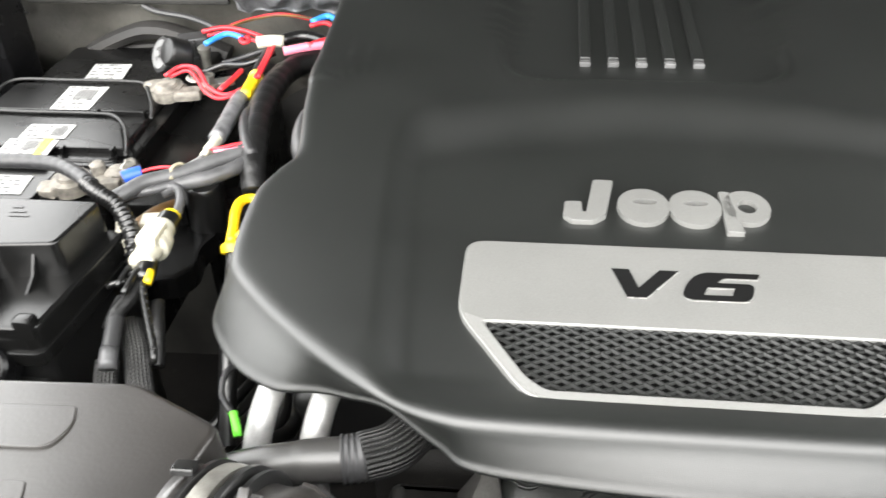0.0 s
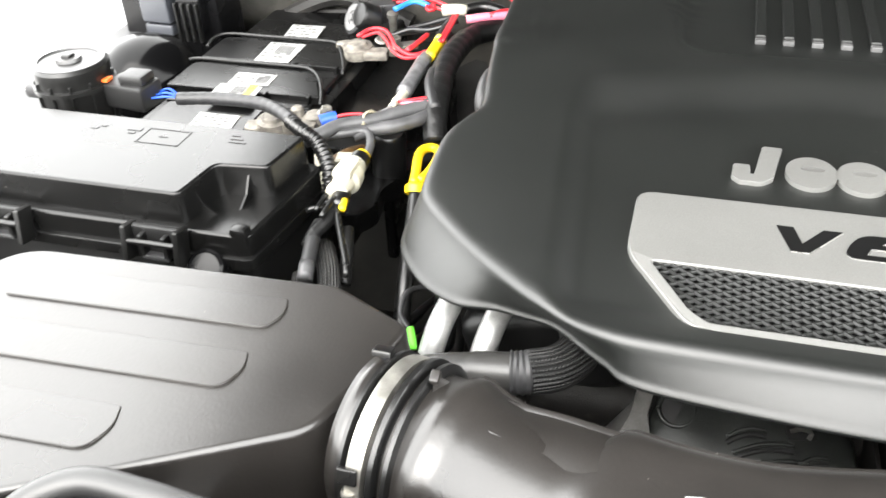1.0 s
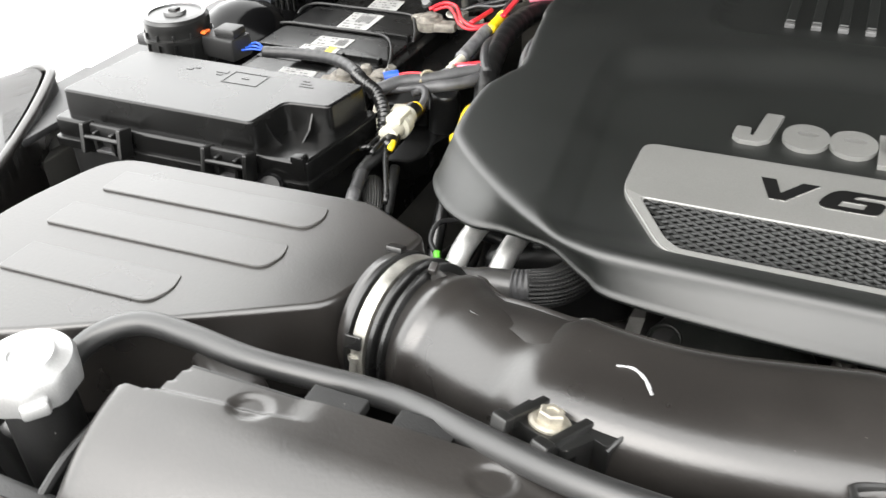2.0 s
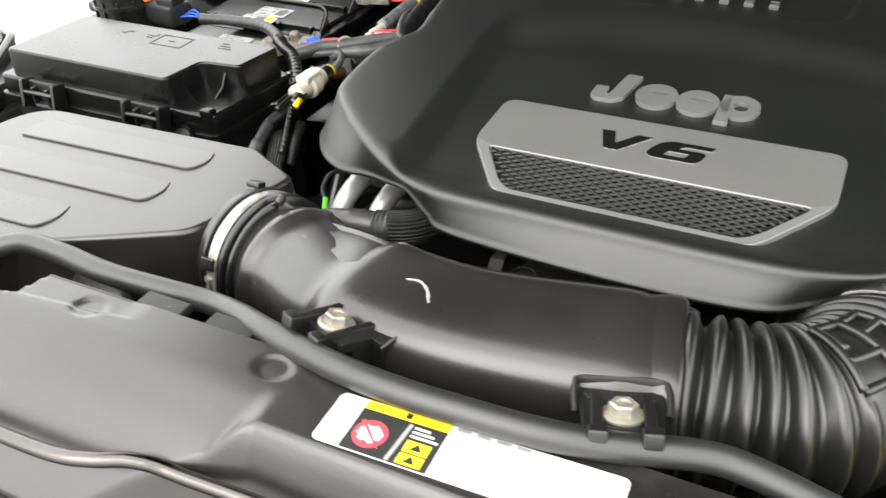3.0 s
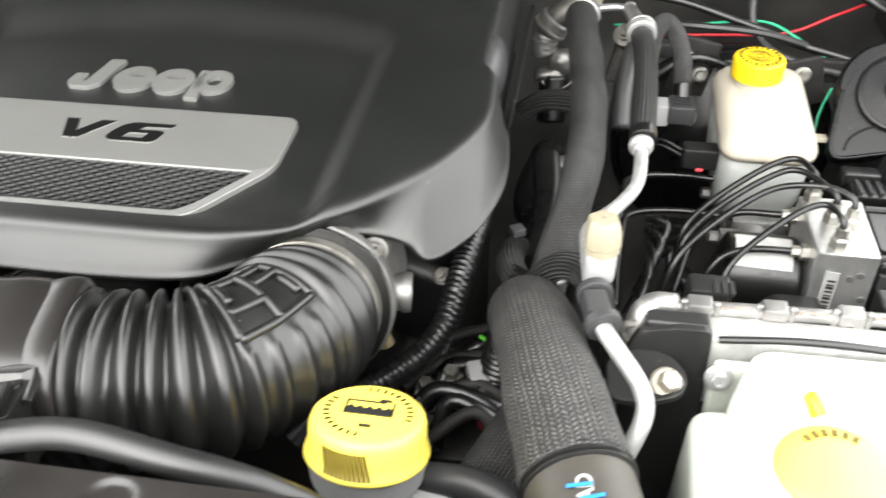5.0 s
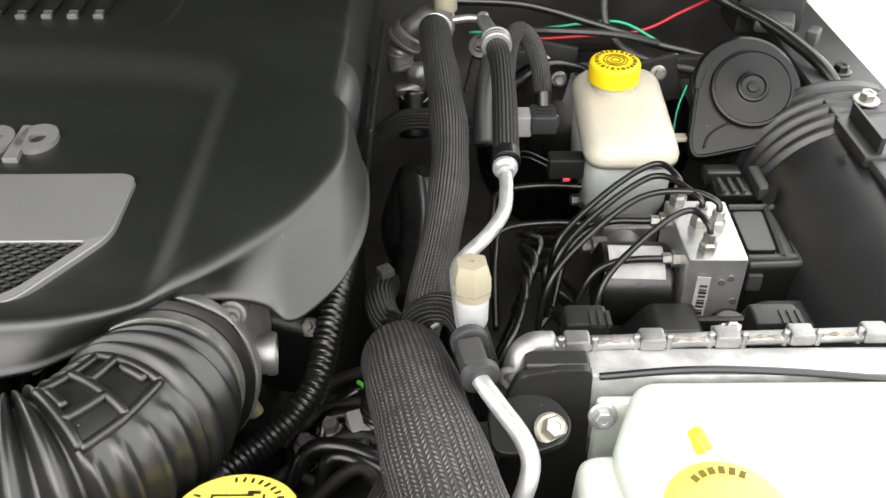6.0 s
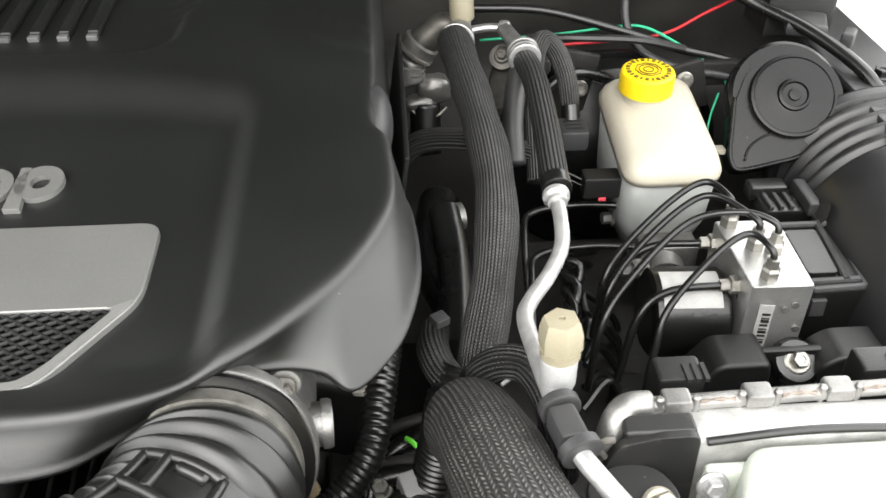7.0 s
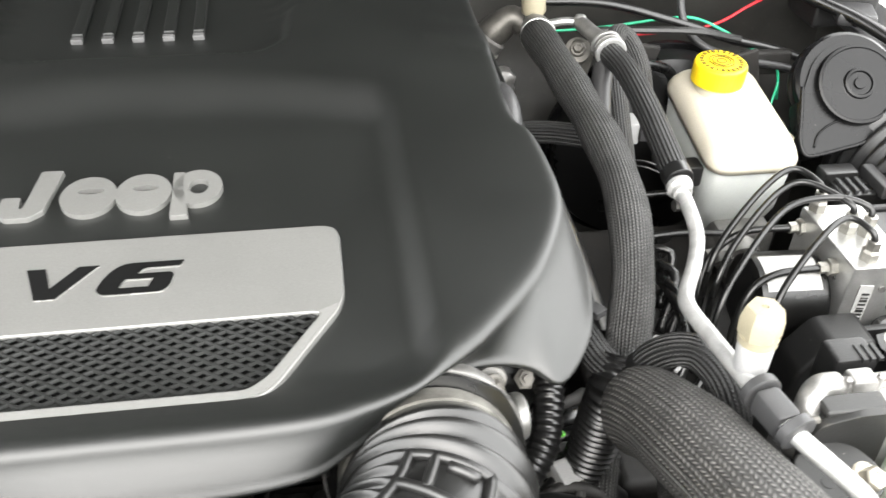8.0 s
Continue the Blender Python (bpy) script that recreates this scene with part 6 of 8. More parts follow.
rb = thing("radiator_bracket", (0.39, -0.15, 0.85), "scuffed black steel radiator bracket with a bolt", "bracket")
q = prism(rounded([(0.3610, 0.80), (0.4150, 0.80), (0.4105, 0.9610), (0.3900, 0.9610), (0.3680, 0.9560), (0.3620, 0.9400)], [0.002, 0.002, 0.006, 0.004, 0.006, 0.006], 4), 0.1200, 0.1250, 0.0012)
q.transform(turned(x=90))
part("upright", q, SCUFFED, rb, smooth=30)
part("top_ledge", box(0.3720, 0.4095, -0.1210, -0.1080, 0.9560, 0.9615, 0.002, 3), SCUFFED, rb, smooth=30)
part("spring_clip", sweep([(0.3620, -0.1230, 0.9470), (0.3580, -0.1230, 0.9530), (0.3600, -0.1230, 0.9590), (0.3660, -0.1230, 0.9600)], 0.0022, 8, 0.002), GREYMETAL, rb)
q = prism(rounded([(0.352, -0.164), (0.350, -0.131), (0.372, -0.122), (0.390, -0.126), (0.3985, -0.142), (0.394, -0.156), (0.376, -0.163)], 0.010, 4), 0.9345, 0.9385, 0.0015)
q.transform(Matrix.Translation((0.38, -0.15, 0.936)) @ turned(x=8) @ Matrix.Translation((-0.38, 0.15, -0.936)))
part("bolt_plate", q, SCUFFED, rb)
part("plate_hole", lathe([(0.0036, 0), (0.0036, 0.0006), (0.002, 0.0007)], (0.3650, -0.1475, 0.9386), (0, -0.14, 1), 14), BLACKPRINT, rb)
hexbolt(rb, (0.3850, -0.1490, 0.9390), (0.20, -0.50, 0.85), 0.0098, 0.0066, 0.008, BOLTMAT)

tank = thing("washer_tank", (0.52, -0.22, 0.80), "milky white plastic washer tank with a yellow cap", "fluid tank")
part("rear_wall", box(0.4125, 0.74, -0.135, -0.1265, 0.85, 0.944, 0.004), MILK, tank)
part("tank_top", prism(rounded([(0.4135, -0.175), (0.4355, -0.124), (0.74, -0.124), (0.74, -0.30), (0.43, -0.30)], [0.012, 0.012, 0.01, 0.01, 0.01], 5), 0.82, 0.9535, 0.007, 4, taper=0.01), MILK, tank, smooth=True)
part("tank_step", prism(rounded([(0.3960, -0.1700), (0.500, -0.1640), (0.52, -0.34), (0.385, -0.34)], 0.012, 5), 0.80, 0.945, 0.008, 4, taper=0.006), MILK, tank, smooth=True)
wc = part("cap", lathe([(0.027, 0), (0.031, 0.002), (0.031, 0.008), (0.028, 0.012), (0.02, 0.014), (0.001, 0.0145)], (0.4630, -0.2160, 0.9455), (0, -0.05, 1), 40), PALEYELLOW, tank, "yellow washer tank cap")
part("cap_tab", sweep([(0.4600, -0.1800, 0.957), (0.4575, -0.1755, 0.961), (0.4560, -0.1710, 0.962)], 0.0042, 10, 0.003), YELLOW, wc)
for k in range(6):
    q = box(0.019, 0.023, -0.0015, 0.0015, 0.0143, 0.0150, 0)
    q.transform(Matrix.Translation((0.4630, -0.2160, 0.9455)) @ turned(x=3) @ turned(z=60 + 14 * k))
    part("text_bar", q, bpy.data.materials["dull_yellow_relief"], wc)
hexbolt(tank, (0.4160, -0.1365, 0.9365), (0, -1, 0.3), 0.0085, 0.0055, 0.005, CAPMETAL, "wall_bolt")

# ---- brackets and lines behind the reservoir ----
back = thing("bulkhead_brackets", (0.50, 0.44, 0.84), "grimy steel brackets and clips on the bulkhead", "bracket")
part("plate", box(0.425, 0.470, 0.405, 0.412, 0.86, 0.925, 0.003, turn=turned(y=12)), GRIME, back)
part("plate", box(0.540, 0.585, 0.390, 0.397, 0.86, 0.915, 0.003, turn=turned(y=-15)), GRIME, back)
part("strap", sweep([(0.40, 0.42, 0.935), (0.45, 0.405, 0.940), (0.51, 0.40, 0.938), (0.56, 0.405, 0.925)], 0.0042, 8, 0.006), SCUFFED, back)
for x, y, z in ((0.437, 0.403, 0.905), (0.456, 0.403, 0.885), (0.560, 0.388, 0.898)):
    hexbolt(back, (x, y, z), (0, -1, 0.25), 0.009, 0.006, 0.007, STEEL)
part("clip", box(0.405, 0.423, 0.395, 0.412, 0.905, 0.922, 0.003), GREYRUBBER, back)
wire("black_cable", [(0.395, 0.35, 0.90), (0.43, 0.37, 0.915), (0.46, 0.385, 0.91), (0.49, 0.40, 0.89), (0.50, 0.41, 0.85)], 0.0055, RUBBER, "black cable behind the fluid reservoir", "cable", 12)


# ---- fuse box ----
fuse = thing("fuse_box", (-0.525, 0.015, 0.86), "black plastic fuse box with a latched lid", "fuse box")
TOP = [(-0.655, -0.035), (-0.449, -0.035), (-0.443, 0.010), (-0.402, 0.014), (-0.394, 0.066), (-0.648, 0.068)]
lid = part("lid", prism(rounded(TOP, [0.006, 0.006, 0.006, 0.005, 0.006, 0.008], 4), 0.950, 0.992, 0.0022, 3, taper=0.002), FUSEBLACK, fuse, smooth=35)
part("lid_skirt", prism(rounded([(-0.668, -0.043), (-0.396, -0.041), (-0.383, 0.070), (-0.660, 0.074)], 0.008, 4), 0.945, 0.966, 0.003, 3), FUSEBLACK, lid)
part("skirt_rim", prism(rounded([(-0.671, -0.046), (-0.394, -0.044), (-0.381, 0.072), (-0.662, 0.076)], 0.008, 4), 0.938, 0.9475, 0.002, 2), FUSEBLACK, lid)
part("lower_case", prism(rounded([(-0.664, -0.038), (-0.398, -0.036), (-0.386, 0.07), (-0.656, 0.072)], 0.008, 4), 0.80, 0.94, 0.002), MATT, fuse)
q = bmesh.new()
for x in (-0.4188, -0.4172):
    for y, z in ((0.012, 0.984), (0.012, 0.962), (-0.012, 0.964), (0.004, 0.972)):
        q.verts.new((x, y, z))
q.verts.ensure_lookup_table()
v = q.verts
for f in ((0, 1, 2, 3), (4, 7, 6, 5), (0, 3, 7, 4), (3, 2, 6, 7), (2, 1, 5, 6), (1, 0, 4, 5)):
    q.faces.new([v[i] for i in f])
part("notch_web", q, FUSEBLACK, lid, smooth=False)
q = bmesh.new()
for y in (-0.0178, -0.0162):
    for x, z in ((-0.4465, 0.984), (-0.4465, 0.962), (-0.430, 0.964), (-0.441, 0.973)):
        q.verts.new((x, y, z))
q.verts.ensure_lookup_table()
v = q.verts
for f in ((0, 1, 2, 3), (4, 7, 6, 5), (0, 3, 7, 4), (3, 2, 6, 7), (2, 1, 5, 6), (1, 0, 4, 5)):
    q.faces.new([v[i] for i in f])
part("notch_web", q, FUSEBLACK, lid, smooth=False)
part("corner_post", box(-0.411, -0.397, -0.041, -0.030, 0.955, 0.971, 0.003), FUSEBLACK, lid)
for x in (-0.598, -0.465):
    hasp = part("latch", box(x - 0.023, x + 0.023, -0.050, -0.044, 0.944, 0.970, 0.002), MATT, fuse)
    for sx in (-1, 1):
        part("latch_cheek", box(x + sx * 0.021 - 0.0025, x + sx * 0.021 + 0.0025, -0.060, -0.044, 0.944, 0.972, 0.0018, turn=turned(x=-12)), PLASTIC, hasp)
        part("latch_post", box(x + sx * 0.0095 - 0.002, x + sx * 0.0095 + 0.002, -0.0565, -0.048, 0.948, 0.966, 0.0012), PLASTIC, hasp)
    part("latch_bar", sweep([(x - 0.020, -0.0565, 0.961), (x + 0.020, -0.0565, 0.961)], 0.0024, 10, 0.006, straight=True), PLASTIC, hasp)
    part("latch_foot", box(x - 0.011, x + 0.011, -0.0565, -0.049, 0.9455, 0.9495, 0.0012), GREYRUBBER, hasp)
part("front_socket", lathe([(0.0145, -0.012), (0.0145, 0.004), (0.0125, 0.006), (0.0115, 0.004), (0.004, 0.004)], (-0.428, -0.050, 0.940), (0, -0.75, 0.65), 28), HORNBLACK, fuse)
part("front_step", box(-0.462, -0.40, -0.05, -0.036, 0.90, 0.922, 0.003), MATT, fuse)
for x, y, w, d in ((-0.505, 0.0520, 0.0190, 0.0010), (-0.505, 0.0290, 0.0190, 0.0010), (-0.5235, 0.0405, 0.0006, 0.0230), (-0.4865, 0.0405, 0.0006, 0.0230), (-0.505, 0.0405, 0.0040, 0.0010), (-0.5350, 0.0480, 0.0060, 0.0050), (-0.5350, 0.0420, 0.0030, 0.0030), (-0.5700, 0.0440, 0.0030, 0.0040), (-0.5640, 0.0480, 0.0025, 0.0025), (-0.4450, 0.0490, 0.0055, 0.0020), (-0.4420, 0.0440, 0.0070, 0.0020), (-0.4480, 0.0545, 0.0035, 0.0020)):
    part("moulded_mark", box(x - w, x + w, y - d / 2, y + d / 2, 0.9916, 0.99245, 0), FUSEBLACK, lid, smooth=False)

# ---- battery ----
bat = thing("car_battery", (-0.53, 0.31, 0.76), "black car battery with white and yellow labels and folded handles", "battery")
part("case", prism(rounded([(-0.617, 0.150), (-0.445, 0.152), (-0.445, 0.468), (-0.617, 0.466)], 0.008, 3), 0.76, 0.938, 0.004, 2), CASEBLACK, bat)
part("top_deck", prism(rounded([(-0.612, 0.205), (-0.458, 0.205), (-0.458, 0.420), (-0.612, 0.420)], 0.010, 4), 0.930, 0.9425, 0.003, 3), CASEBLACK, bat)
part("front_deck", prism(rounded([(-0.604, 0.140), (-0.500, 0.140), (-0.500, 0.196), (-0.604, 0.196)], 0.005, 3), 0.930, 0.942, 0.002, 2), CASEBLACK, bat)
part("deck_step", prism(rounded([(-0.612, 0.200), (-0.455, 0.200), (-0.455, 0.212), (-0.612, 0.212)], 0.003, 3), 0.920, 0.9405, 0.0015, 2), CASEBLACK, bat)
for y, x1 in ((0.278, -0.451), (0.349, -0.456)):
    flap = part("handle_flap", prism(rounded([(-0.620, y - 0.060), (x1, y - 0.060), (x1 - 0.030, y), (-0.620, y)], [0.004, 0.004, 0.020, 0.012], 6), 0.9400, 0.9480, 0.002, 2), CASEBLACK, bat)
    part("handle_rim", sweep([(-0.628, y - 0.030, 0.9465), (-0.630, y - 0.012, 0.9485), (-0.618, y + 0.001, 0.9500), (-0.570, y + 0.001, 0.9502), (-0.505, y + 0.001, 0.9502), (-0.485, y - 0.003, 0.9500), (x1 - 0.018, y - 0.020, 0.9490), (x1 - 0.004, y - 0.048, 0.9470), (x1 + 0.002, y - 0.066, 0.9440)], 0.0018, 10, 0.004), MATT, flap, "thin worn rim of the folded handle", True)
    for x in (-0.508, -0.462):
        part("flap_clip", box(x - 0.0016, x + 0.0016, y - 0.066, y - 0.058, 0.940, 0.9495, 0.0008), CASEBLACK, flap)


def battery_label(quad, z, lines, block_):
    """A printed label on the battery: rows of fine print and one dark block."""
    q = prism(quad, z - 0.0004, z, 0)
    lab = part("label", q, LABELPAPER, bat, "printed battery label")
    a, b, c, d = [Vector((p[0], p[1], z)) for p in quad]
    at = lambda u, v: (a.lerp(b, u)).lerp(d.lerp(c, u), v)
    for i in range(lines):
        v = (i + 0.5) / lines
        u = 0.06
        for j in range(6):
            wide = 0.05 + 0.09 * ((i * 7 + j * 5) % 4) / 3
            if block_ and block_[0] - wide < u < block_[1] and block_[2] < v < block_[3]:
                u += wide + 0.03
                continue
            if u + wide > 0.95:
                break
            h = 0.22 / lines
            q = bmesh.new()
            q.faces.new([q.verts.new(at(*p) + Vector((0, 0, 0.0003))) for p in ((u, v - h), (u + wide, v - h), (u + wide, v + h), (u, v + h))])
            part("text_bar", q, DARKPRINT if (i + j) % 3 else GREYPRINT, lab, smooth=False)
            u += wide + 0.035
    if block_:
        u0, u1, v0, v1 = block_
        for k in range(7):
            u = u0 + (u1 - u0) * k / 7
            q = bmesh.new()
            q.faces.new([q.verts.new(at(*p) + Vector((0, 0, 0.0003))) for p in ((u, v0), (u + (u1 - u0) * 0.09, v0), (u + (u1 - u0) * 0.09, v1), (u, v1))])
            part("code_bar", q, DARKPRINT, lab, smooth=False)


battery_label([(-0.5587, 0.3649), (-0.5187, 0.3655), (-0.5235, 0.4050), (-0.5635, 0.4040)], 0.9442, 5, None)
battery_label([(-0.5565, 0.2889), (-0.5175, 0.2895), (-0.5190, 0.3395), (-0.5600, 0.3395)], 0.9485, 6, (0.35, 0.85, 0.45, 0.85))
battery_label([(-0.5569, 0.2309), (-0.5134, 0.2318), (-0.5145, 0.2580), (-0.5578, 0.2572)], 0.9488, 3, (0.62, 0.92, 0.15, 0.75))
battery_label([(-0.5620, 0.1900), (-0.5140, 0.1905), (-0.5176, 0.2295), (-0.5636, 0.2295)], 0.9486, 5, (0.40, 0.70, 0.50, 0.92))
battery_label([(-0.5560, 0.1470), (-0.5124, 0.1474), (-0.5157, 0.1762), (-0.5590, 0.1765)], 0.9428, 5, None)
part("yellow_stripe", prism([(-0.5272, 0.1905), (-0.5206, 0.1908), (-0.5231, 0.2312), (-0.5314, 0.2312)], 0.9486, 0.9491, 0), YELLOWPRINT, bat)
part("side_shelf", box(-0.447, -0.385, 0.17, 0.44, 0.90, 0.922, 0.005), CASEBLACK, bat)
part("side_wall", box(-0.39, -0.378, 0.20, 0.44, 0.78, 0.935, 0.004), CASEBLACK, bat)


def lump(centre, size, seed, bm=None):
    """A small knobbly lump, as of a corroded clamp or casting."""
    q = bmesh.new()
    bmesh.ops.create_icosphere(q, subdivisions=3, radius=1)
    for v in q.verts:
        n = 1 + 0.22 * noise.noise(v.co * 1.7 + Vector((seed * 3.1, 0, 0))) + 0.12 * noise.noise(v.co * 4.1 + Vector((0, seed * 2.3, 0)))
        s = [math.copysign(abs(c) ** 0.75, c) for c in v.co]
        v.co = Vector((centre[0] + s[0] * size[0] * n, centre[1] + s[1] * size[1] * n, centre[2] + s[2] * size[2] * n))
    return join(bm, q)


neg = thing("negative_terminal", (-0.455, 0.165, 0.93), "corroded pale battery clamp on the terminal", "battery clamp", "battery clamps")
part("clamp_ring", lathe([(0.0105, 0), (0.0155, 0.001), (0.0155, 0.012), (0.0105, 0.013), (0.0095, 0.016), (0.003, 0.0165)], (-0.472, 0.160, 0.941), (0, -0.1, 1), 22), CORRODED, neg)
part("clamp_jaw", box(-0.462, -0.430, 0.152, 0.168, 0.941, 0.953, 0.003, turn=turned(z=10)), CORRODED, neg)
part("clamp_lump", lump((-0.436, 0.170, 0.950), (0.010, 0.010, 0.008), 2), CORRODED, neg)
part("clamp_lump", lump((-0.486, 0.152, 0.946), (0.011, 0.009, 0.006), 8), CORRODED, neg)
part("clamp_post", lathe([(0.006, 0), (0.006, 0.014), (0.004, 0.016)], (-0.452, 0.170, 0.946), (0, 0, 1), 14), CORRODED, neg)
hexbolt(neg, (-0.425, 0.172, 0.955), (0.3, -0.3, 0.9), 0.008, 0.0055, 0.008, STEEL)
part("blue_tape", sweep([(-0.4185, 0.1458, 0.962), (-0.412, 0.150, 0.963), (-0.4065, 0.1534, 0.963)], 0.0060, 12, 0.003), BLUE, neg, "blue tape on the cable")
pos = thing("positive_terminal", (-0.43, 0.325, 0.93), "corroded pale battery clamp with red wires", "battery clamp", "battery clamps")
part("clamp_ring", lathe([(0.0105, 0), (0.0155, 0.001), (0.0155, 0.012), (0.0105, 0.013), (0.0095, 0.016), (0.003, 0.0165)], (-0.452, 0.326, 0.946), (0, -0.1, 1), 22), CORRODED, pos)
part("clamp_jaw", box(-0.444, -0.418, 0.314, 0.330, 0.946, 0.957, 0.003, turn=turned(z=12)), CORRODED, pos)
part("clamp_lump", lump((-0.414, 0.333, 0.952), (0.006, 0.006, 0.006), 5), CORRODED, pos)
part("clamp_lump", lump((-0.474, 0.345, 0.949), (0.011, 0.007, 0.0045), 4), CORRODED, pos)
part("clamp_lump", lump((-0.442, 0.334, 0.951), (0.006, 0.005, 0.005), 9), CORRODED, pos)
part("terminal_stud", lathe([(0.0045, -0.012), (0.0045, 0.006), (0.0062, 0.007), (0.0062, 0.012), (0.004, 0.013)], (-0.4330, 0.385, 0.962), (0.1, -0.2, 1), 10), STEEL, pos)
part("strap_bracket", box(-0.424, -0.390, 0.366, 0.378, 0.957, 0.961, 0.0015, turn=turned(z=30)), GREYMETAL, pos)
part("cable_lug", box(-0.425, -0.392, 0.335, 0.349, 0.951, 0.957, 0.002, turn=turned(z=28)), STEEL, pos)
for x, y in ((-0.432, 0.345), (-0.412, 0.333)):
    hexbolt(pos, (x, y, 0.957), (0.2, -0.2, 1), 0.0075, 0.005, 0.010, STEEL)
part("fuse_link", box(-0.464, -0.434, 0.388, 0.410, 0.958, 0.980, 0.003, turn=turned(z=25)), GREYRUBBER, pos)
for d in (-0.006, 0.006):
    part("link_rib", box(-0.449 + d - 0.001, -0.449 + d + 0.001, 0.385, 0.390, 0.961, 0.978, 0.0006, turn=turned(z=25)), MATT, pos)
roll = thing("relay_drum", (-0.47, 0.38, 0.94), "black drum with a pale grey disc by the battery terminal", "relay")
FACE = Vector((-0.62, -0.62, 0.48)).normalized()
part("drum", lathe([(0.012, -0.030), (0.0185, -0.026), (0.0195, -0.018), (0.0195, -0.002), (0.0180, 0.0)], (-0.476, 0.377, 0.968), FACE, 28), MATT, roll)
part("drum_cap", lathe([(0.0150, -0.012), (0.0150, 0.004), (0.0125, 0.0075), (0.006, 0.009), (0.001, 0.0092)], (-0.4605, 0.3730, 0.972), FACE, 24), MATT, roll, "black cap over the disc")
part("pale_disc", lathe([(0.0150, 0), (0.0147, 0.0015), (0.0075, 0.002), (0.0070, 0.0005), (0.0040, 0.0005), (0.0035, 0.004), (0.001, 0.004)], (-0.476, 0.377, 0.968), FACE, 28), surface("dull_grey_disc", (0.15, 0.15, 0.15), 0.5), roll, "pale grey disc with a dark eye")

# ---- wiring on the battery side ----
def bundle(name, runs, label, category="wiring"):
    """Wires that belong together: runs are (part, points, radius, material)."""
    base = Vector(runs[0][1][0])
    b = thing(name, base, label, category)
    for n_, pts, r, m_ in runs:
        if m_ is TAPE:
            part(n_, sweep(pts, lambda s, w, r=r: r * (0.95 + 0.04 * abs(math.sin(s * 190 + math.sin(s * 47))) + 0.05 * math.sin(s * 71 + r * 900)), 14, 0.002), m_, b, smooth=True)
        else:
            part(n_, sweep(pts, r, 10, 0.005), m_, b, smooth=True)
    return b


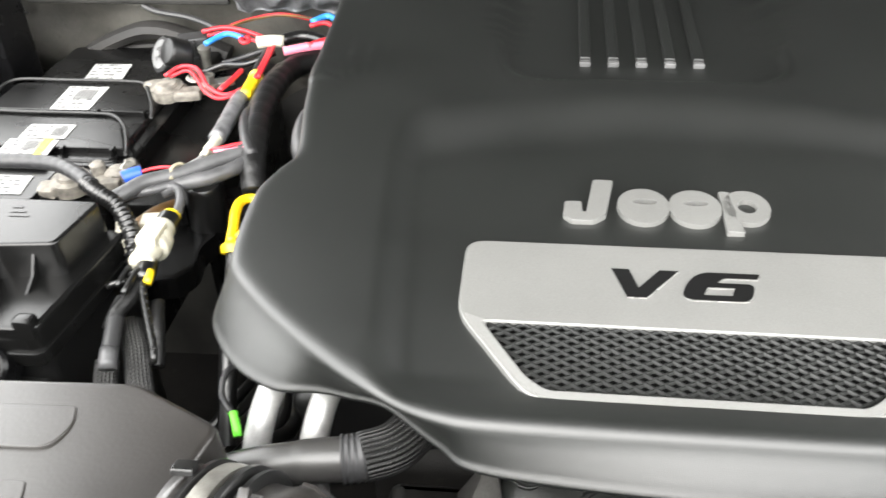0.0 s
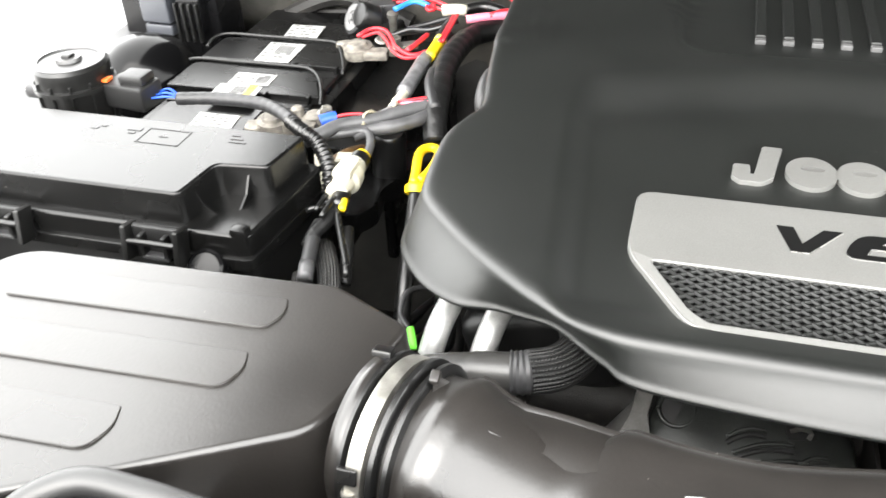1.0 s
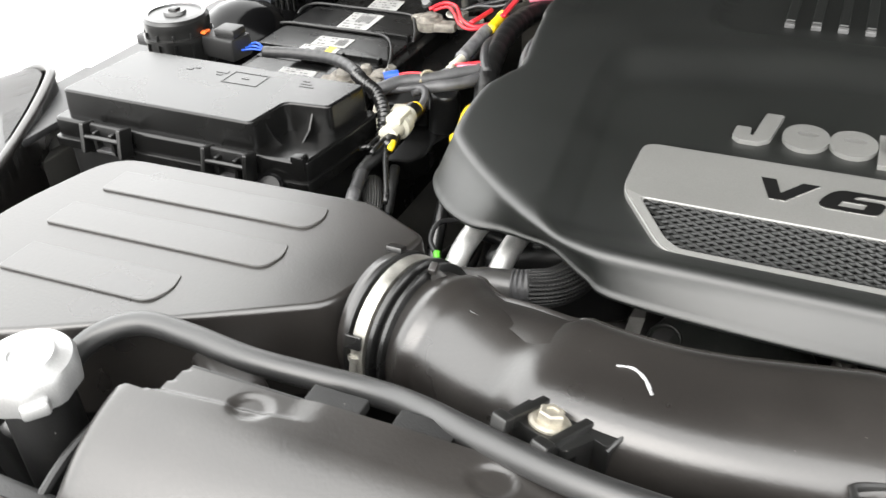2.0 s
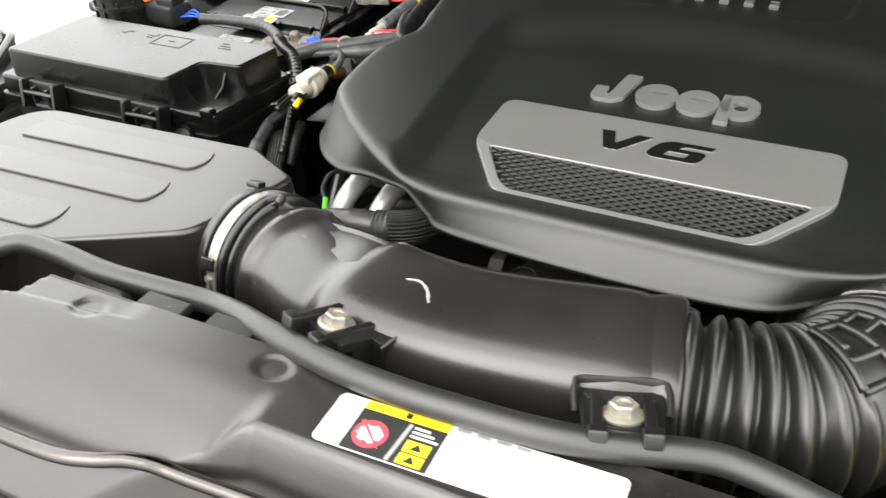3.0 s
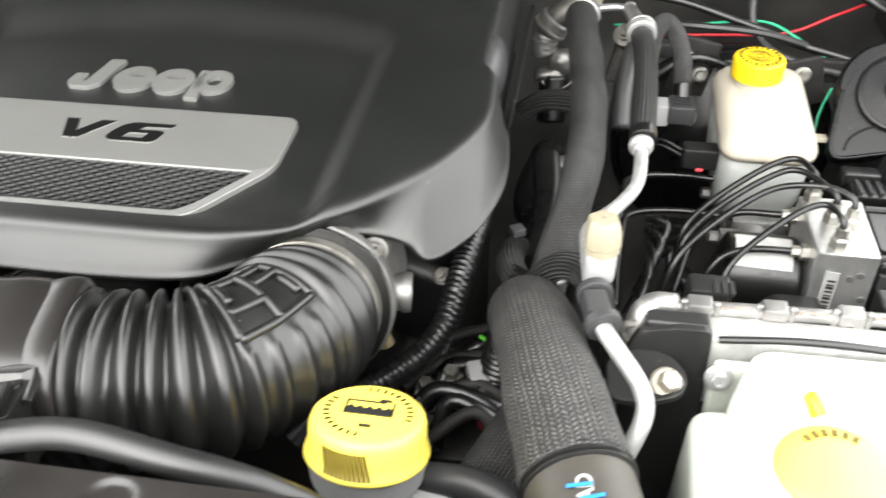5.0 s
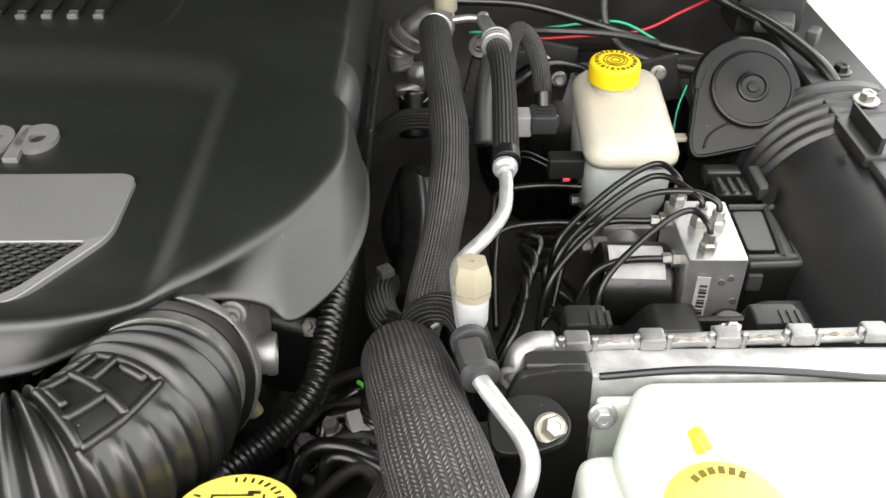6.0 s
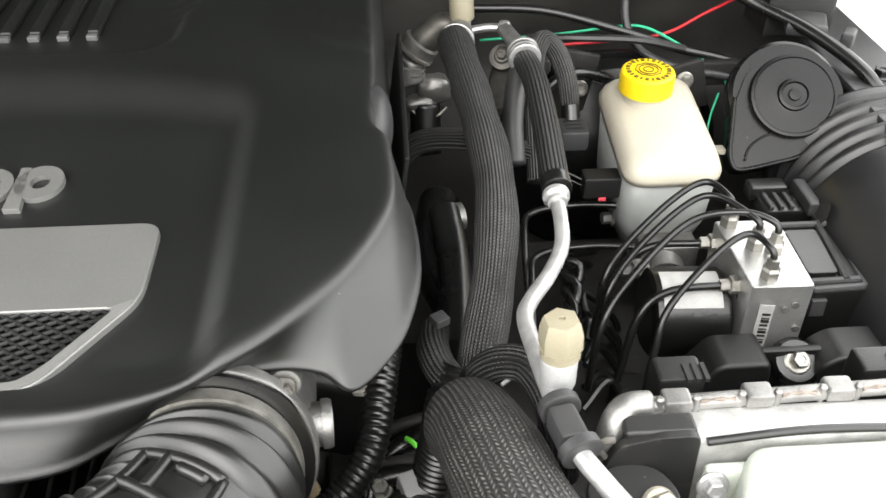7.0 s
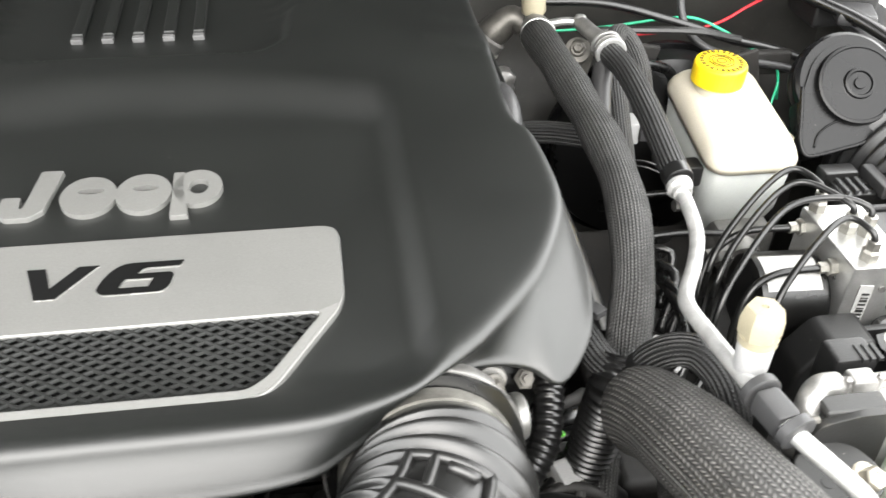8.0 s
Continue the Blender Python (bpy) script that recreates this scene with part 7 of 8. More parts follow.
bundle("terminal_wiring", [
    ("red_wire", [(-0.4495, 0.321, 0.970), (-0.4385, 0.3345, 0.974), (-0.4217, 0.3300, 0.975), (-0.4080, 0.3110, 0.974), (-0.3971, 0.2924, 0.974), (-0.3769, 0.2753, 0.974), (-0.3636, 0.2867, 0.974), (-0.3600, 0.302, 0.974)], 0.0021, RED),
    ("red_wire", [(-0.446, 0.324, 0.968), (-0.430, 0.330, 0.972), (-0.412, 0.3080, 0.972), (-0.398, 0.2870, 0.971), (-0.380, 0.2715, 0.972), (-0.365, 0.2800, 0.973)], 0.0018, RED),
    ("red_wire", [(-0.3830, 0.2840, 0.974), (-0.3775, 0.3000, 0.976), (-0.3735, 0.3220, 0.977)], 0.0026, RED),
    ("red_wire", [(-0.3560, 0.305, 0.977), (-0.3574, 0.3515, 0.979), (-0.3590, 0.375, 0.983)], 0.0022, RED),
    ("red_wire", [(-0.3530, 0.307, 0.977), (-0.3535, 0.345, 0.980), (-0.3540, 0.372, 0.984)], 0.0018, RED),
    ("red_wire", [(-0.4378, 0.4003, 0.983), (-0.4172, 0.4052, 0.986), (-0.3950, 0.3985, 0.986), (-0.3741, 0.3850, 0.986), (-0.3600, 0.3720, 0.986)], 0.0024, RED),
    ("red_wire", [(-0.430, 0.393, 0.982), (-0.408, 0.399, 0.984), (-0.388, 0.384, 0.984), (-0.366, 0.369, 0.985)], 0.0018, RED),
    ("red_wire", [(-0.4183, 0.4307, 0.978), (-0.4013, 0.4442, 0.980), (-0.3714, 0.4541, 0.982), (-0.3323, 0.4407, 0.982), (-0.300, 0.420, 0.982)], 0.0020, RED),
    ("brown_wire", [(-0.418, 0.4260, 0.979), (-0.395, 0.4440, 0.981), (-0.360, 0.4490, 0.983), (-0.320, 0.432, 0.983), (-0.298, 0.410, 0.982)], 0.0013, BROWN),
    ("red_loop", [(-0.392, 0.383, 0.985), (-0.387, 0.371, 0.984), (-0.381, 0.376, 0.984), (-0.386, 0.386, 0.985)], 0.0022, RED),
    ("red_wire", [(-0.330, 0.418, 0.984), (-0.314, 0.424, 0.985), (-0.298, 0.404, 0.984)], 0.0026, RED),
    ("pink_wire", [(-0.3400, 0.352, 0.984), (-0.3161, 0.3623, 0.985), (-0.2900, 0.3740, 0.984)], 0.0044, PINK),
    ("pink_wire", [(-0.318, 0.360, 0.986), (-0.304, 0.372, 0.987), (-0.288, 0.378, 0.986)], 0.0034, RED),
    ("blue_wire", [(-0.4240, 0.3690, 0.983), (-0.4120, 0.3885, 0.985), (-0.4020, 0.3880, 0.986), (-0.3900, 0.3810, 0.985)], 0.0029, LIGHTBLUE),
    ("blue_wire", [(-0.3300, 0.4260, 0.985), (-0.3152, 0.4384, 0.987), (-0.2994, 0.4204, 0.986), (-0.290, 0.408, 0.985)], 0.0034, LIGHTBLUE),
    ("black_wire", [(-0.425, 0.352, 0.960), (-0.405, 0.358, 0.966), (-0.380, 0.352, 0.970), (-0.352, 0.362, 0.978)], 0.0030, RUBBER),
    ("grey_wire", [(-0.410, 0.368, 0.963), (-0.385, 0.378, 0.968), (-0.362, 0.378, 0.976)], 0.0026, WIREGREY),
    ("grey_wire", [(-0.3660, 0.3250, 0.968), (-0.364, 0.350, 0.974), (-0.3580, 0.3720, 0.983)], 0.0032, WIREGREY),
    ("white_joint", [(-0.3700, 0.3672, 0.986), (-0.3570, 0.3695, 0.987), (-0.3450, 0.3714, 0.986)], 0.0060, IVORY),
    ("black_wire", [(-0.3492, 0.3760, 0.985), (-0.3319, 0.3880, 0.985), (-0.3120, 0.3830, 0.984), (-0.2900, 0.3700, 0.980)], 0.0058, RUBBER)], "tangle of red, blue and black wires at the battery terminal")
bundle("main_cable_loom", [
    ("taped_loom", [(-0.270, 0.405, 0.968), (-0.3070, 0.3700, 0.970), (-0.3300, 0.3430, 0.971), (-0.3380, 0.2977, 0.971), (-0.3365, 0.2605, 0.970), (-0.3300, 0.2154, 0.968), (-0.3240, 0.1820, 0.961), (-0.318, 0.160, 0.945)], 0.0115, TAPE),
    ("taped_branch", [(-0.3380, 0.335, 0.974), (-0.3440, 0.295, 0.972), (-0.3420, 0.250, 0.969), (-0.3320, 0.205, 0.967), (-0.322, 0.182, 0.962)], 0.0070, TAPE),
    ("grey_wrap", [(-0.3440, 0.246, 0.972), (-0.3400, 0.222, 0.974), (-0.3310, 0.196, 0.973), (-0.3220, 0.178, 0.968)], 0.0055, WIREGREY),
    ("yellow_tape", [(-0.3595, 0.2815, 0.971), (-0.3590, 0.3000, 0.972), (-0.3588, 0.3130, 0.973)], 0.0058, YELLOW),
    ("yellow_band", [(-0.3588, 0.3135, 0.973), (-0.3586, 0.3200, 0.9735)], 0.0064, PALEYELLOW),
    ("grey_sleeve", [(-0.3640, 0.2870, 0.969), (-0.3621, 0.2434, 0.968), (-0.3612, 0.2160, 0.967), (-0.3612, 0.2060, 0.967)], 0.0072, surface("cloudy_grey_sleeve", (0.13, 0.13, 0.135), 0.35, vary=0.4, blotch=120, bump=0.5, grain=300, trans=0.2)),
    ("ivory_joint", [(-0.3608, 0.2120, 0.9665), (-0.3613, 0.1953, 0.966), (-0.3622, 0.1870, 0.966)], 0.0048, IVORY),
    ("ivory_tip", [(-0.3621, 0.1885, 0.966), (-0.3640, 0.1790, 0.966)], 0.0030, IVORY),
    ("grey_wire", [(-0.3635, 0.1800, 0.966), (-0.3681, 0.1672, 0.9665), (-0.3769, 0.1570, 0.966), (-0.3900, 0.1450, 0.966), (-0.4050, 0.1320, 0.964)], 0.0015, GREYPLASTIC),
    ("red_wire", [(-0.3580, 0.1850, 0.969), (-0.3500, 0.1810, 0.972), (-0.3429, 0.1854, 0.972), (-0.3278, 0.1940, 0.972)], 0.0017, RED),
    ("red_wire", [(-0.3540, 0.1790, 0.970), (-0.3400, 0.1800, 0.972), (-0.3260, 0.1870, 0.971)], 0.0013, PINK),
    ("red_wire", [(-0.4069, 0.1510, 0.965), (-0.3970, 0.1560, 0.966), (-0.3846, 0.1575, 0.967), (-0.3760, 0.1540, 0.966)], 0.0015, RED),
    ("grey_cable", [(-0.4180, 0.1090, 0.962), (-0.4057, 0.1200, 0.965), (-0.3955, 0.1349, 0.966), (-0.3719, 0.1502, 0.966), (-0.3452, 0.1735, 0.967), (-0.3299, 0.1895, 0.967), (-0.3259, 0.2105, 0.966)], 0.0062, CABLEGREY),
    ("grey_cable", [(-0.3850, 0.1370, 0.957), (-0.3710, 0.1440, 0.960), (-0.3497, 0.1539, 0.961), (-0.3343, 0.1677, 0.962), (-0.3228, 0.1881, 0.962)], 0.0062, CABLEGREY),
    ("thin_cable", [(-0.4200, 0.1180, 0.955), (-0.4099, 0.1247, 0.958), (-0.3900, 0.1312, 0.961), (-0.3768, 0.1390, 0.961), (-0.3680, 0.1330, 0.960), (-0.3620, 0.1178, 0.959), (-0.3605, 0.1033, 0.957)], 0.0038, CABLEGREY),
    ("cable_tie", [(-0.3760, 0.1400, 0.966), (-0.3770, 0.1470, 0.9725), (-0.3715, 0.1540, 0.9728), (-0.3680, 0.1560, 0.967)], 0.0014, BEIGE)], "black taped cable loom with grey cables along the engine cover", "cable loom")

sensor = thing("crash_sensor", (-0.645, 0.12, 0.93), "round black drum sensor with a grey top and a plug", "sensor")
part("drum", lathe([(0.031, 0), (0.033, 0.01), (0.033, 0.048), (0.034, 0.05), (0.034, 0.058), (0.031, 0.061)], (-0.650, 0.128, 0.948), (0, 0, 1), 36), PLASTIC, sensor)
part("drum_top", lathe([(0.031, 0.058), (0.0315, 0.0615), (0.027, 0.0625), (0.026, 0.0605), (0.012, 0.0605), (0.011, 0.064), (0.001, 0.064)], (-0.650, 0.128, 0.948), (0, 0, 1), 36), surface("dull_silver_cap", (0.10, 0.10, 0.10), 0.35, metal=0.5), sensor, "dull silver top")
for a in range(0, 360, 30):
    part("drum_rib", box(-0.651, -0.649, 0.128 + 0.031, 0.128 + 0.0355, 0.955, 0.996, 0.0008, turn=turned(z=a), about=(-0.650, 0.128, 0.97)), PLASTIC, sensor)
part("drum_rim", lathe([(0.033, 0), (0.036, 0.001), (0.036, 0.005), (0.033, 0.006)], (-0.650, 0.128, 0.985), (0, 0, 1), 36), PLASTIC, sensor)
part("ear", box(-0.70, -0.675, 0.115, 0.135, 0.972, 0.985, 0.004), GREYRUBBER, sensor)
part("top_nub", box(-0.655, -0.645, 0.123, 0.133, 1.009, 1.015, 0.002), PLASTIC, sensor)
pl = part("plug", box(-0.617, -0.572, 0.118, 0.148, 0.968, 0.992, 0.004, turn=turned(z=-8)), MATT, sensor)
part("plug_step", box(-0.60, -0.575, 0.122, 0.144, 0.990, 1.000, 0.003), MATT, pl)
part("orange_lock", box(-0.617, -0.611, 0.122, 0.132, 0.992, 0.995, 0.001), surface("orange_lock_plastic", (0.75, 0.13, 0.02), 0.4), pl)
for k in range(3):
    part("blue_wire", sweep([(-0.574, 0.128 + 0.006 * k, 0.978), (-0.560, 0.130 + 0.004 * k, 0.980 + 0.002 * k), (-0.548, 0.137, 0.977)], 0.0011, 8, 0.004), BLUE, pl)
arch = thing("sensor_cable", (-0.46, 0.1, 0.95), "black corrugated cable arching over the fuse box", "cable")
part("smooth_run", sweep([(-0.552, 0.136, 0.976), (-0.52, 0.143, 0.976), (-0.475, 0.141, 0.977), (-0.445, 0.126, 0.978), (-0.424, 0.110, 0.977)], lambda s, w: 0.0056 + 0.0004 * abs(math.sin(s * 330)), 14, 0.0018), WIREGREY, arch, smooth=True)
part("corrugated_run", sweep([(-0.430, 0.113, 0.977), (-0.4137, 0.0994, 0.977), (-0.3963, 0.0885, 0.974), (-0.3800, 0.0700, 0.966), (-0.3740, 0.0560, 0.955), (-0.374, 0.045, 0.935)], corrugated(0.0066, 0.0046, 0.0016), 14, 0.0008), RUBBER, arch)

wc_ = thing("ivory_connector", (-0.365, 0.07, 0.93), "ivory plastic cable connector with yellow seals", "connector")
part("barrel", lathe([(0.0075, 0), (0.0095, 0.002), (0.0095, 0.006), (0.0085, 0.007), (0.0092, 0.018), (0.0125, 0.020), (0.0128, 0.025), (0.0112, 0.027), (0.0125, 0.029), (0.0120, 0.033), (0.0095, 0.034), (0.0095, 0.044), (0.0080, 0.046)], (-0.3620, 0.040, 0.957), (-0.02, 1, 0.05), 20), IVORY, wc_)
part("latch", box(-0.369, -0.354, 0.052, 0.076, 0.964, 0.971, 0.002), IVORY, wc_)
part("holder", box(-0.395, -0.389, 0.060, 0.094, 0.940, 0.962, 0.0015, turn=turned(z=24)), IVORY, wc_)
part("holder", box(-0.384, -0.362, 0.088, 0.104, 0.950, 0.960, 0.002, turn=turned(z=10)), IVORY, wc_)
part("holder_tooth", box(-0.391, -0.386, 0.064, 0.070, 0.952, 0.966, 0.001), IVORY, wc_)
part("yellow_seal", lathe([(0.0060, 0), (0.0070, 0.001), (0.0070, 0.005), (0.0060, 0.006)], (-0.3635, 0.098, 0.957), (0, 1, 0.05), 16), YELLOW, wc_, "yellow rubber seal")
part("dark_boot", lathe([(0.0085, 0), (0.009, 0.002), (0.0085, 0.013)], (-0.363, 0.085, 0.957), (0, 1, 0.05), 16), RUBBER, wc_)
lower = bundle("lower_loom", [
    ("dark_boot", [(-0.3590, 0.0460, 0.956), (-0.3581, 0.0400, 0.955), (-0.3560, 0.0270, 0.954)], 0.0072, RUBBER),
    ("yellow_mark", [(-0.3520, 0.0330, 0.958), (-0.3510, 0.0270, 0.957), (-0.3515, 0.0230, 0.955)], 0.0030, YELLOW),
    ("black_stem", [(-0.3565, 0.0300, 0.953), (-0.3590, 0.0150, 0.951), (-0.3640, 0.0020, 0.948), (-0.366, -0.010, 0.942)], 0.0056, TAPE),
    ("prong", [(-0.3700, 0.0180, 0.956), (-0.3690, 0.0280, 0.958), (-0.3680, 0.0360, 0.959)], 0.0019, PLASTIC),
    ("prong", [(-0.3610, 0.0080, 0.958), (-0.3600, 0.0200, 0.960), (-0.3596, 0.0315, 0.961)], 0.0021, PLASTIC),
    ("prong", [(-0.3790, 0.0200, 0.953), (-0.3725, 0.0235, 0.955), (-0.3660, 0.0240, 0.955)], 0.0021, PLASTIC),
    ("ribbed_strap", [(-0.3560, 0.0270, 0.956), (-0.3480, 0.0090, 0.954), (-0.3370, -0.0120, 0.951), (-0.3260, -0.0330, 0.947), (-0.3245, -0.0400, 0.943)], 0.0024, PLASTIC),
    ("grey_branch", [(-0.3640, 0.0120, 0.949), (-0.3650, 0.0000, 0.946), (-0.3610, -0.0180, 0.943), (-0.3575, -0.0330, 0.940)], 0.0056, GREYRUBBER),
    ("pale_end", [(-0.3585, -0.0290, 0.9415), (-0.3568, -0.0365, 0.939), (-0.3560, -0.0410, 0.936)], 0.0060, CABLEGREY),
    ("braided_branch", [(-0.3640, 0.0120, 0.925), (-0.3574, -0.0010, 0.930), (-0.3470, -0.0200, 0.928), (-0.3400, -0.0380, 0.918), (-0.3300, -0.0560, 0.905), (-0.322, -0.072, 0.890)], 0.0086, SLEEVE),
    ("braided_branch", [(-0.3690, -0.0200, 0.922), (-0.3640, -0.0400, 0.912), (-0.358, -0.056, 0.890)], 0.0080, SLEEVE),
    ("black_branch", [(-0.3480, 0.0250, 0.938), (-0.3420, 0.0050, 0.930), (-0.3380, -0.0150, 0.915)], 0.0050, TAPE)], "black and grey sleeved loom below the ivory connector", "cable loom")
for k in range(9):
    p, d = Vector((-0.3520, 0.0180, 0.9575)).lerp(Vector((-0.3262, -0.0330, 0.9495)), k / 8), 0.0028
    part("strap_tooth", box(p.x - d, p.x + d, p.y - 0.0011, p.y + 0.0011, p.z - 0.0034, p.z, 0.0004, turn=turned(z=-25)), PLASTIC, lower)
dip = thing("dipstick", (-0.322, 0.1, 0.90), "yellow plastic dipstick loop on a black tube", "dipstick")
part("loop", sweep([(-0.315, 0.088, 0.946), (-0.318, 0.104, 0.947), (-0.3235, 0.128, 0.947), (-0.324, 0.144, 0.946), (-0.316, 0.150, 0.945), (-0.309, 0.140, 0.945), (-0.308, 0.115, 0.945), (-0.311, 0.092, 0.946)], 0.0040, 12, 0.003), YELLOW, dip, "bright yellow plastic loop", True)
part("collar", lathe([(0.0085, 0), (0.009, 0.002), (0.009, 0.006), (0.007, 0.008)], (-0.312, 0.082, 0.940), (-0.1, 0.6, 0.6), 18), YELLOW, dip)
part("tube", sweep([(-0.311, 0.083, 0.941), (-0.306, 0.05, 0.922), (-0.300, 0.01, 0.90), (-0.295, -0.03, 0.86)], 0.0065, 14, 0.006), RUBBER, dip)

box_ = thing("relay_box", (-0.70, 0.36, 0.86), "tall black relay box on the inner wing", "relay box")
part("tower", box(-0.768, -0.640, 0.372, 0.43, 0.86, 1.02, 0.005), HORNBLACK, box_)
part("front_relay", box(-0.728, -0.690, 0.352, 0.374, 0.955, 0.992, 0.003, turn=turned(z=-4)), BLUEGREY, box_, "bluish grey relay block")
part("front_relay", box(-0.728, -0.690, 0.354, 0.374, 0.940, 0.953, 0.003, turn=turned(z=-4)), BLUEGREY, box_, "bluish grey relay block")
part("relay_top", box(-0.742, -0.706, 0.375, 0.41, 1.018, 1.032, 0.004), BLUEGREY, box_)
part("side_relay", box(-0.684, -0.652, 0.356, 0.376, 0.945, 0.985, 0.004), HORNBLACK, box_)
for k in range(4):
    part("relay_fin", box(-0.684 + 0.009 * k, -0.681 + 0.009 * k, 0.352, 0.358, 0.935, 0.98, 0.001), PLASTIC, box_)
for x, y in ((-0.665, 0.335), (-0.63, 0.35)):
    part("brass_stud", lathe([(0.004, 0), (0.004, 0.014), (0.006, 0.015), (0.006, 0.02)], (x, y, 0.90), (0.1, -0.2, 1), 10), BROWN, box_)
solo("vapour_canister", lathe([(0.05, 0), (0.056, 0.006), (0.056, 0.048), (0.0545, 0.062), (0.050, 0.076), (0.042, 0.088), (0.030, 0.097), (0.016, 0.102), (0.004, 0.104)], (-0.672, 0.262, 0.872), (0, 0.1, 1), 40), ENAMEL, "black round canister beside the battery", "canister")

scoop = thing("air_scoop", (-0.76, -0.03, 0.80), "black plastic air scoop with a rolled lip on the wing side", "air scoop")
part("lip", sweep([(-0.850, 0.070, 0.930), (-0.815, 0.078, 0.946), (-0.785, 0.068, 0.950), (-0.768, 0.046, 0.948), (-0.748, 0.010, 0.943), (-0.728, -0.03, 0.938), (-0.706, -0.08, 0.932), (-0.69, -0.13, 0.927), (-0.68, -0.22, 0.92)], 0.0052, 12, 0.005), DUCTBLACK, scoop, smooth=True)
q = bmesh.new()
lipline = curve_points([(-0.850, 0.070, 0.930), (-0.815, 0.078, 0.946), (-0.785, 0.068, 0.950), (-0.768, 0.046, 0.948), (-0.748, 0.010, 0.943), (-0.728, -0.03, 0.938), (-0.706, -0.08, 0.932), (-0.69, -0.13, 0.927), (-0.68, -0.22, 0.92)], 5)
prev = None
for p in lipline:
    col = [q.verts.new(p + Vector((0.004, 0, 0.0))), q.verts.new(p + Vector((0.010, -0.004, -0.035))), q.verts.new(p + Vector((0.014, -0.01, -0.12)))]
    bowl = [q.verts.new(p + Vector((-0.010, -0.004, -0.001))), q.verts.new(p + Vector((-0.05, -0.02, -0.012))), q.verts.new(p + Vector((-0.13, -0.05, -0.015)))]
    if prev:
        for line, old in ((col, prev[0]), (bowl, prev[1])):
            for i in range(2):
                q.faces.new((old[i], line[i], line[i + 1], old[i + 1]))
    prev = (col, bowl)
bmesh.ops.solidify(q, geom=q.faces[:], thickness=0.003)
part("bowl", q, DUCTBLACK, scoop, smooth=True)

# ---- below the cover, battery side ----
pipes = thing("coolant_pipes", (-0.24, -0.03, 0.88), "two bright aluminium pipes under the cover's edge", "pipe")
for x in (-0.2485, -0.2130):
    part("pipe", sweep([(x + 0.006, 0.05, 0.905), (x + 0.004, 0.005, 0.925), (x, -0.025, 0.930), (x - 0.006, -0.050, 0.918), (x - 0.010, -0.066, 0.895), (x - 0.010, -0.07, 0.86)], 0.0088, 18, 0.004), PIPEALU, pipes, smooth=True)
elbow = thing("bypass_hose", (-0.2, -0.09, 0.90), "dark grey rubber hose bending up into a woven black sleeve", "hose")
part("rubber_run", sweep([(-0.280, -0.100, 0.905), (-0.262, -0.106, 0.922), (-0.236, -0.1065, 0.933), (-0.2105, -0.1040, 0.937), (-0.188, -0.100, 0.937)], lambda s, w: 0.0118 + 0.0007 * smooth01(w - 0.030, w - 0.027, s), 22, 0.003), surface("grey_black_rubber", (0.030, 0.029, 0.028), 0.36, vary=0.25, bump=0.15, scuff=0.08, spec=0.7), elbow, smooth=True)
part("sleeve_run", sweep([(-0.182, -0.0985, 0.937), (-0.166, -0.0900, 0.937), (-0.156, -0.0730, 0.936), (-0.156, -0.0540, 0.933), (-0.162, -0.0300, 0.925), (-0.168, 0.0, 0.91)], 0.0142, 30, 0.003), RIBSLEEVE, elbow, smooth=True)
part("band", sweep([(-0.193, -0.1010, 0.937), (-0.186, -0.0995, 0.937), (-0.177, -0.0965, 0.937)], lambda s, w: 0.0136 + 0.0005 * math.sin(s * 1900), 26, 0.0008), GREYRUBBER, elbow, "pale worn end of the sleeve")
bundle("ground_lead", [("grey_wire", [(-0.272, 0.0, 0.915), (-0.286, -0.02, 0.922), (-0.287, -0.036, 0.915), (-0.276, -0.050, 0.913)], 0.0022, WIREGREY), ("green_tag", [(-0.2750, -0.0505, 0.9150), (-0.2715, -0.0575, 0.9110), (-0.2690, -0.0635, 0.9075)], 0.0028, LIME), ("black_wire", [(-0.27, -0.005, 0.91), (-0.25, 0.0, 0.905), (-0.22, 0.0, 0.90), (-0.20, 0.01, 0.895)], 0.0060, RUBBER)], "grey wire with a bright green tag", "wire")
for k in range(6):
    wire("black_cable", [(-0.36 + 0.012 * k, -0.02 - 0.01 * k, 0.80 + 0.008 * k), (-0.325 + 0.01 * k, -0.03, 0.845 + 0.006 * (k % 3)), (-0.30 + 0.008 * k, 0.01, 0.865 - 0.004 * k), (-0.285, 0.08, 0.85)], 0.0042 + 0.0006 * (k % 3), RUBBER, "black cable in the dark gap beside the engine", "cable", 10)
wing_liner = thing("side_liner", (-0.385, 0.16, 0.80), "black plastic liner and canister beside the battery", "liner")
part("liner_plate", prism(rounded([(-0.400, 0.095), (-0.372, 0.100), (-0.362, 0.118), (-0.366, 0.145), (-0.352, 0.185), (-0.330, 0.215), (-0.345, 0.245), (-0.400, 0.235)], 0.008, 5), 0.880, 0.900, 0.004), CASEBLACK, wing_liner)
part("canister", lathe([(0.014, 0), (0.016, 0.004), (0.016, 0.055), (0.013, 0.059)], (-0.3720, 0.1800, 0.885), (0.1, -0.1, 1), 24), RUBBER, wing_liner)
part("rusty_tube", sweep([(-0.404, 0.128, 0.930), (-0.392, 0.136, 0.936), (-0.386, 0.156, 0.930)], 0.0070, 14, 0.005), BROWN, wing_liner, "rusty brown tube")

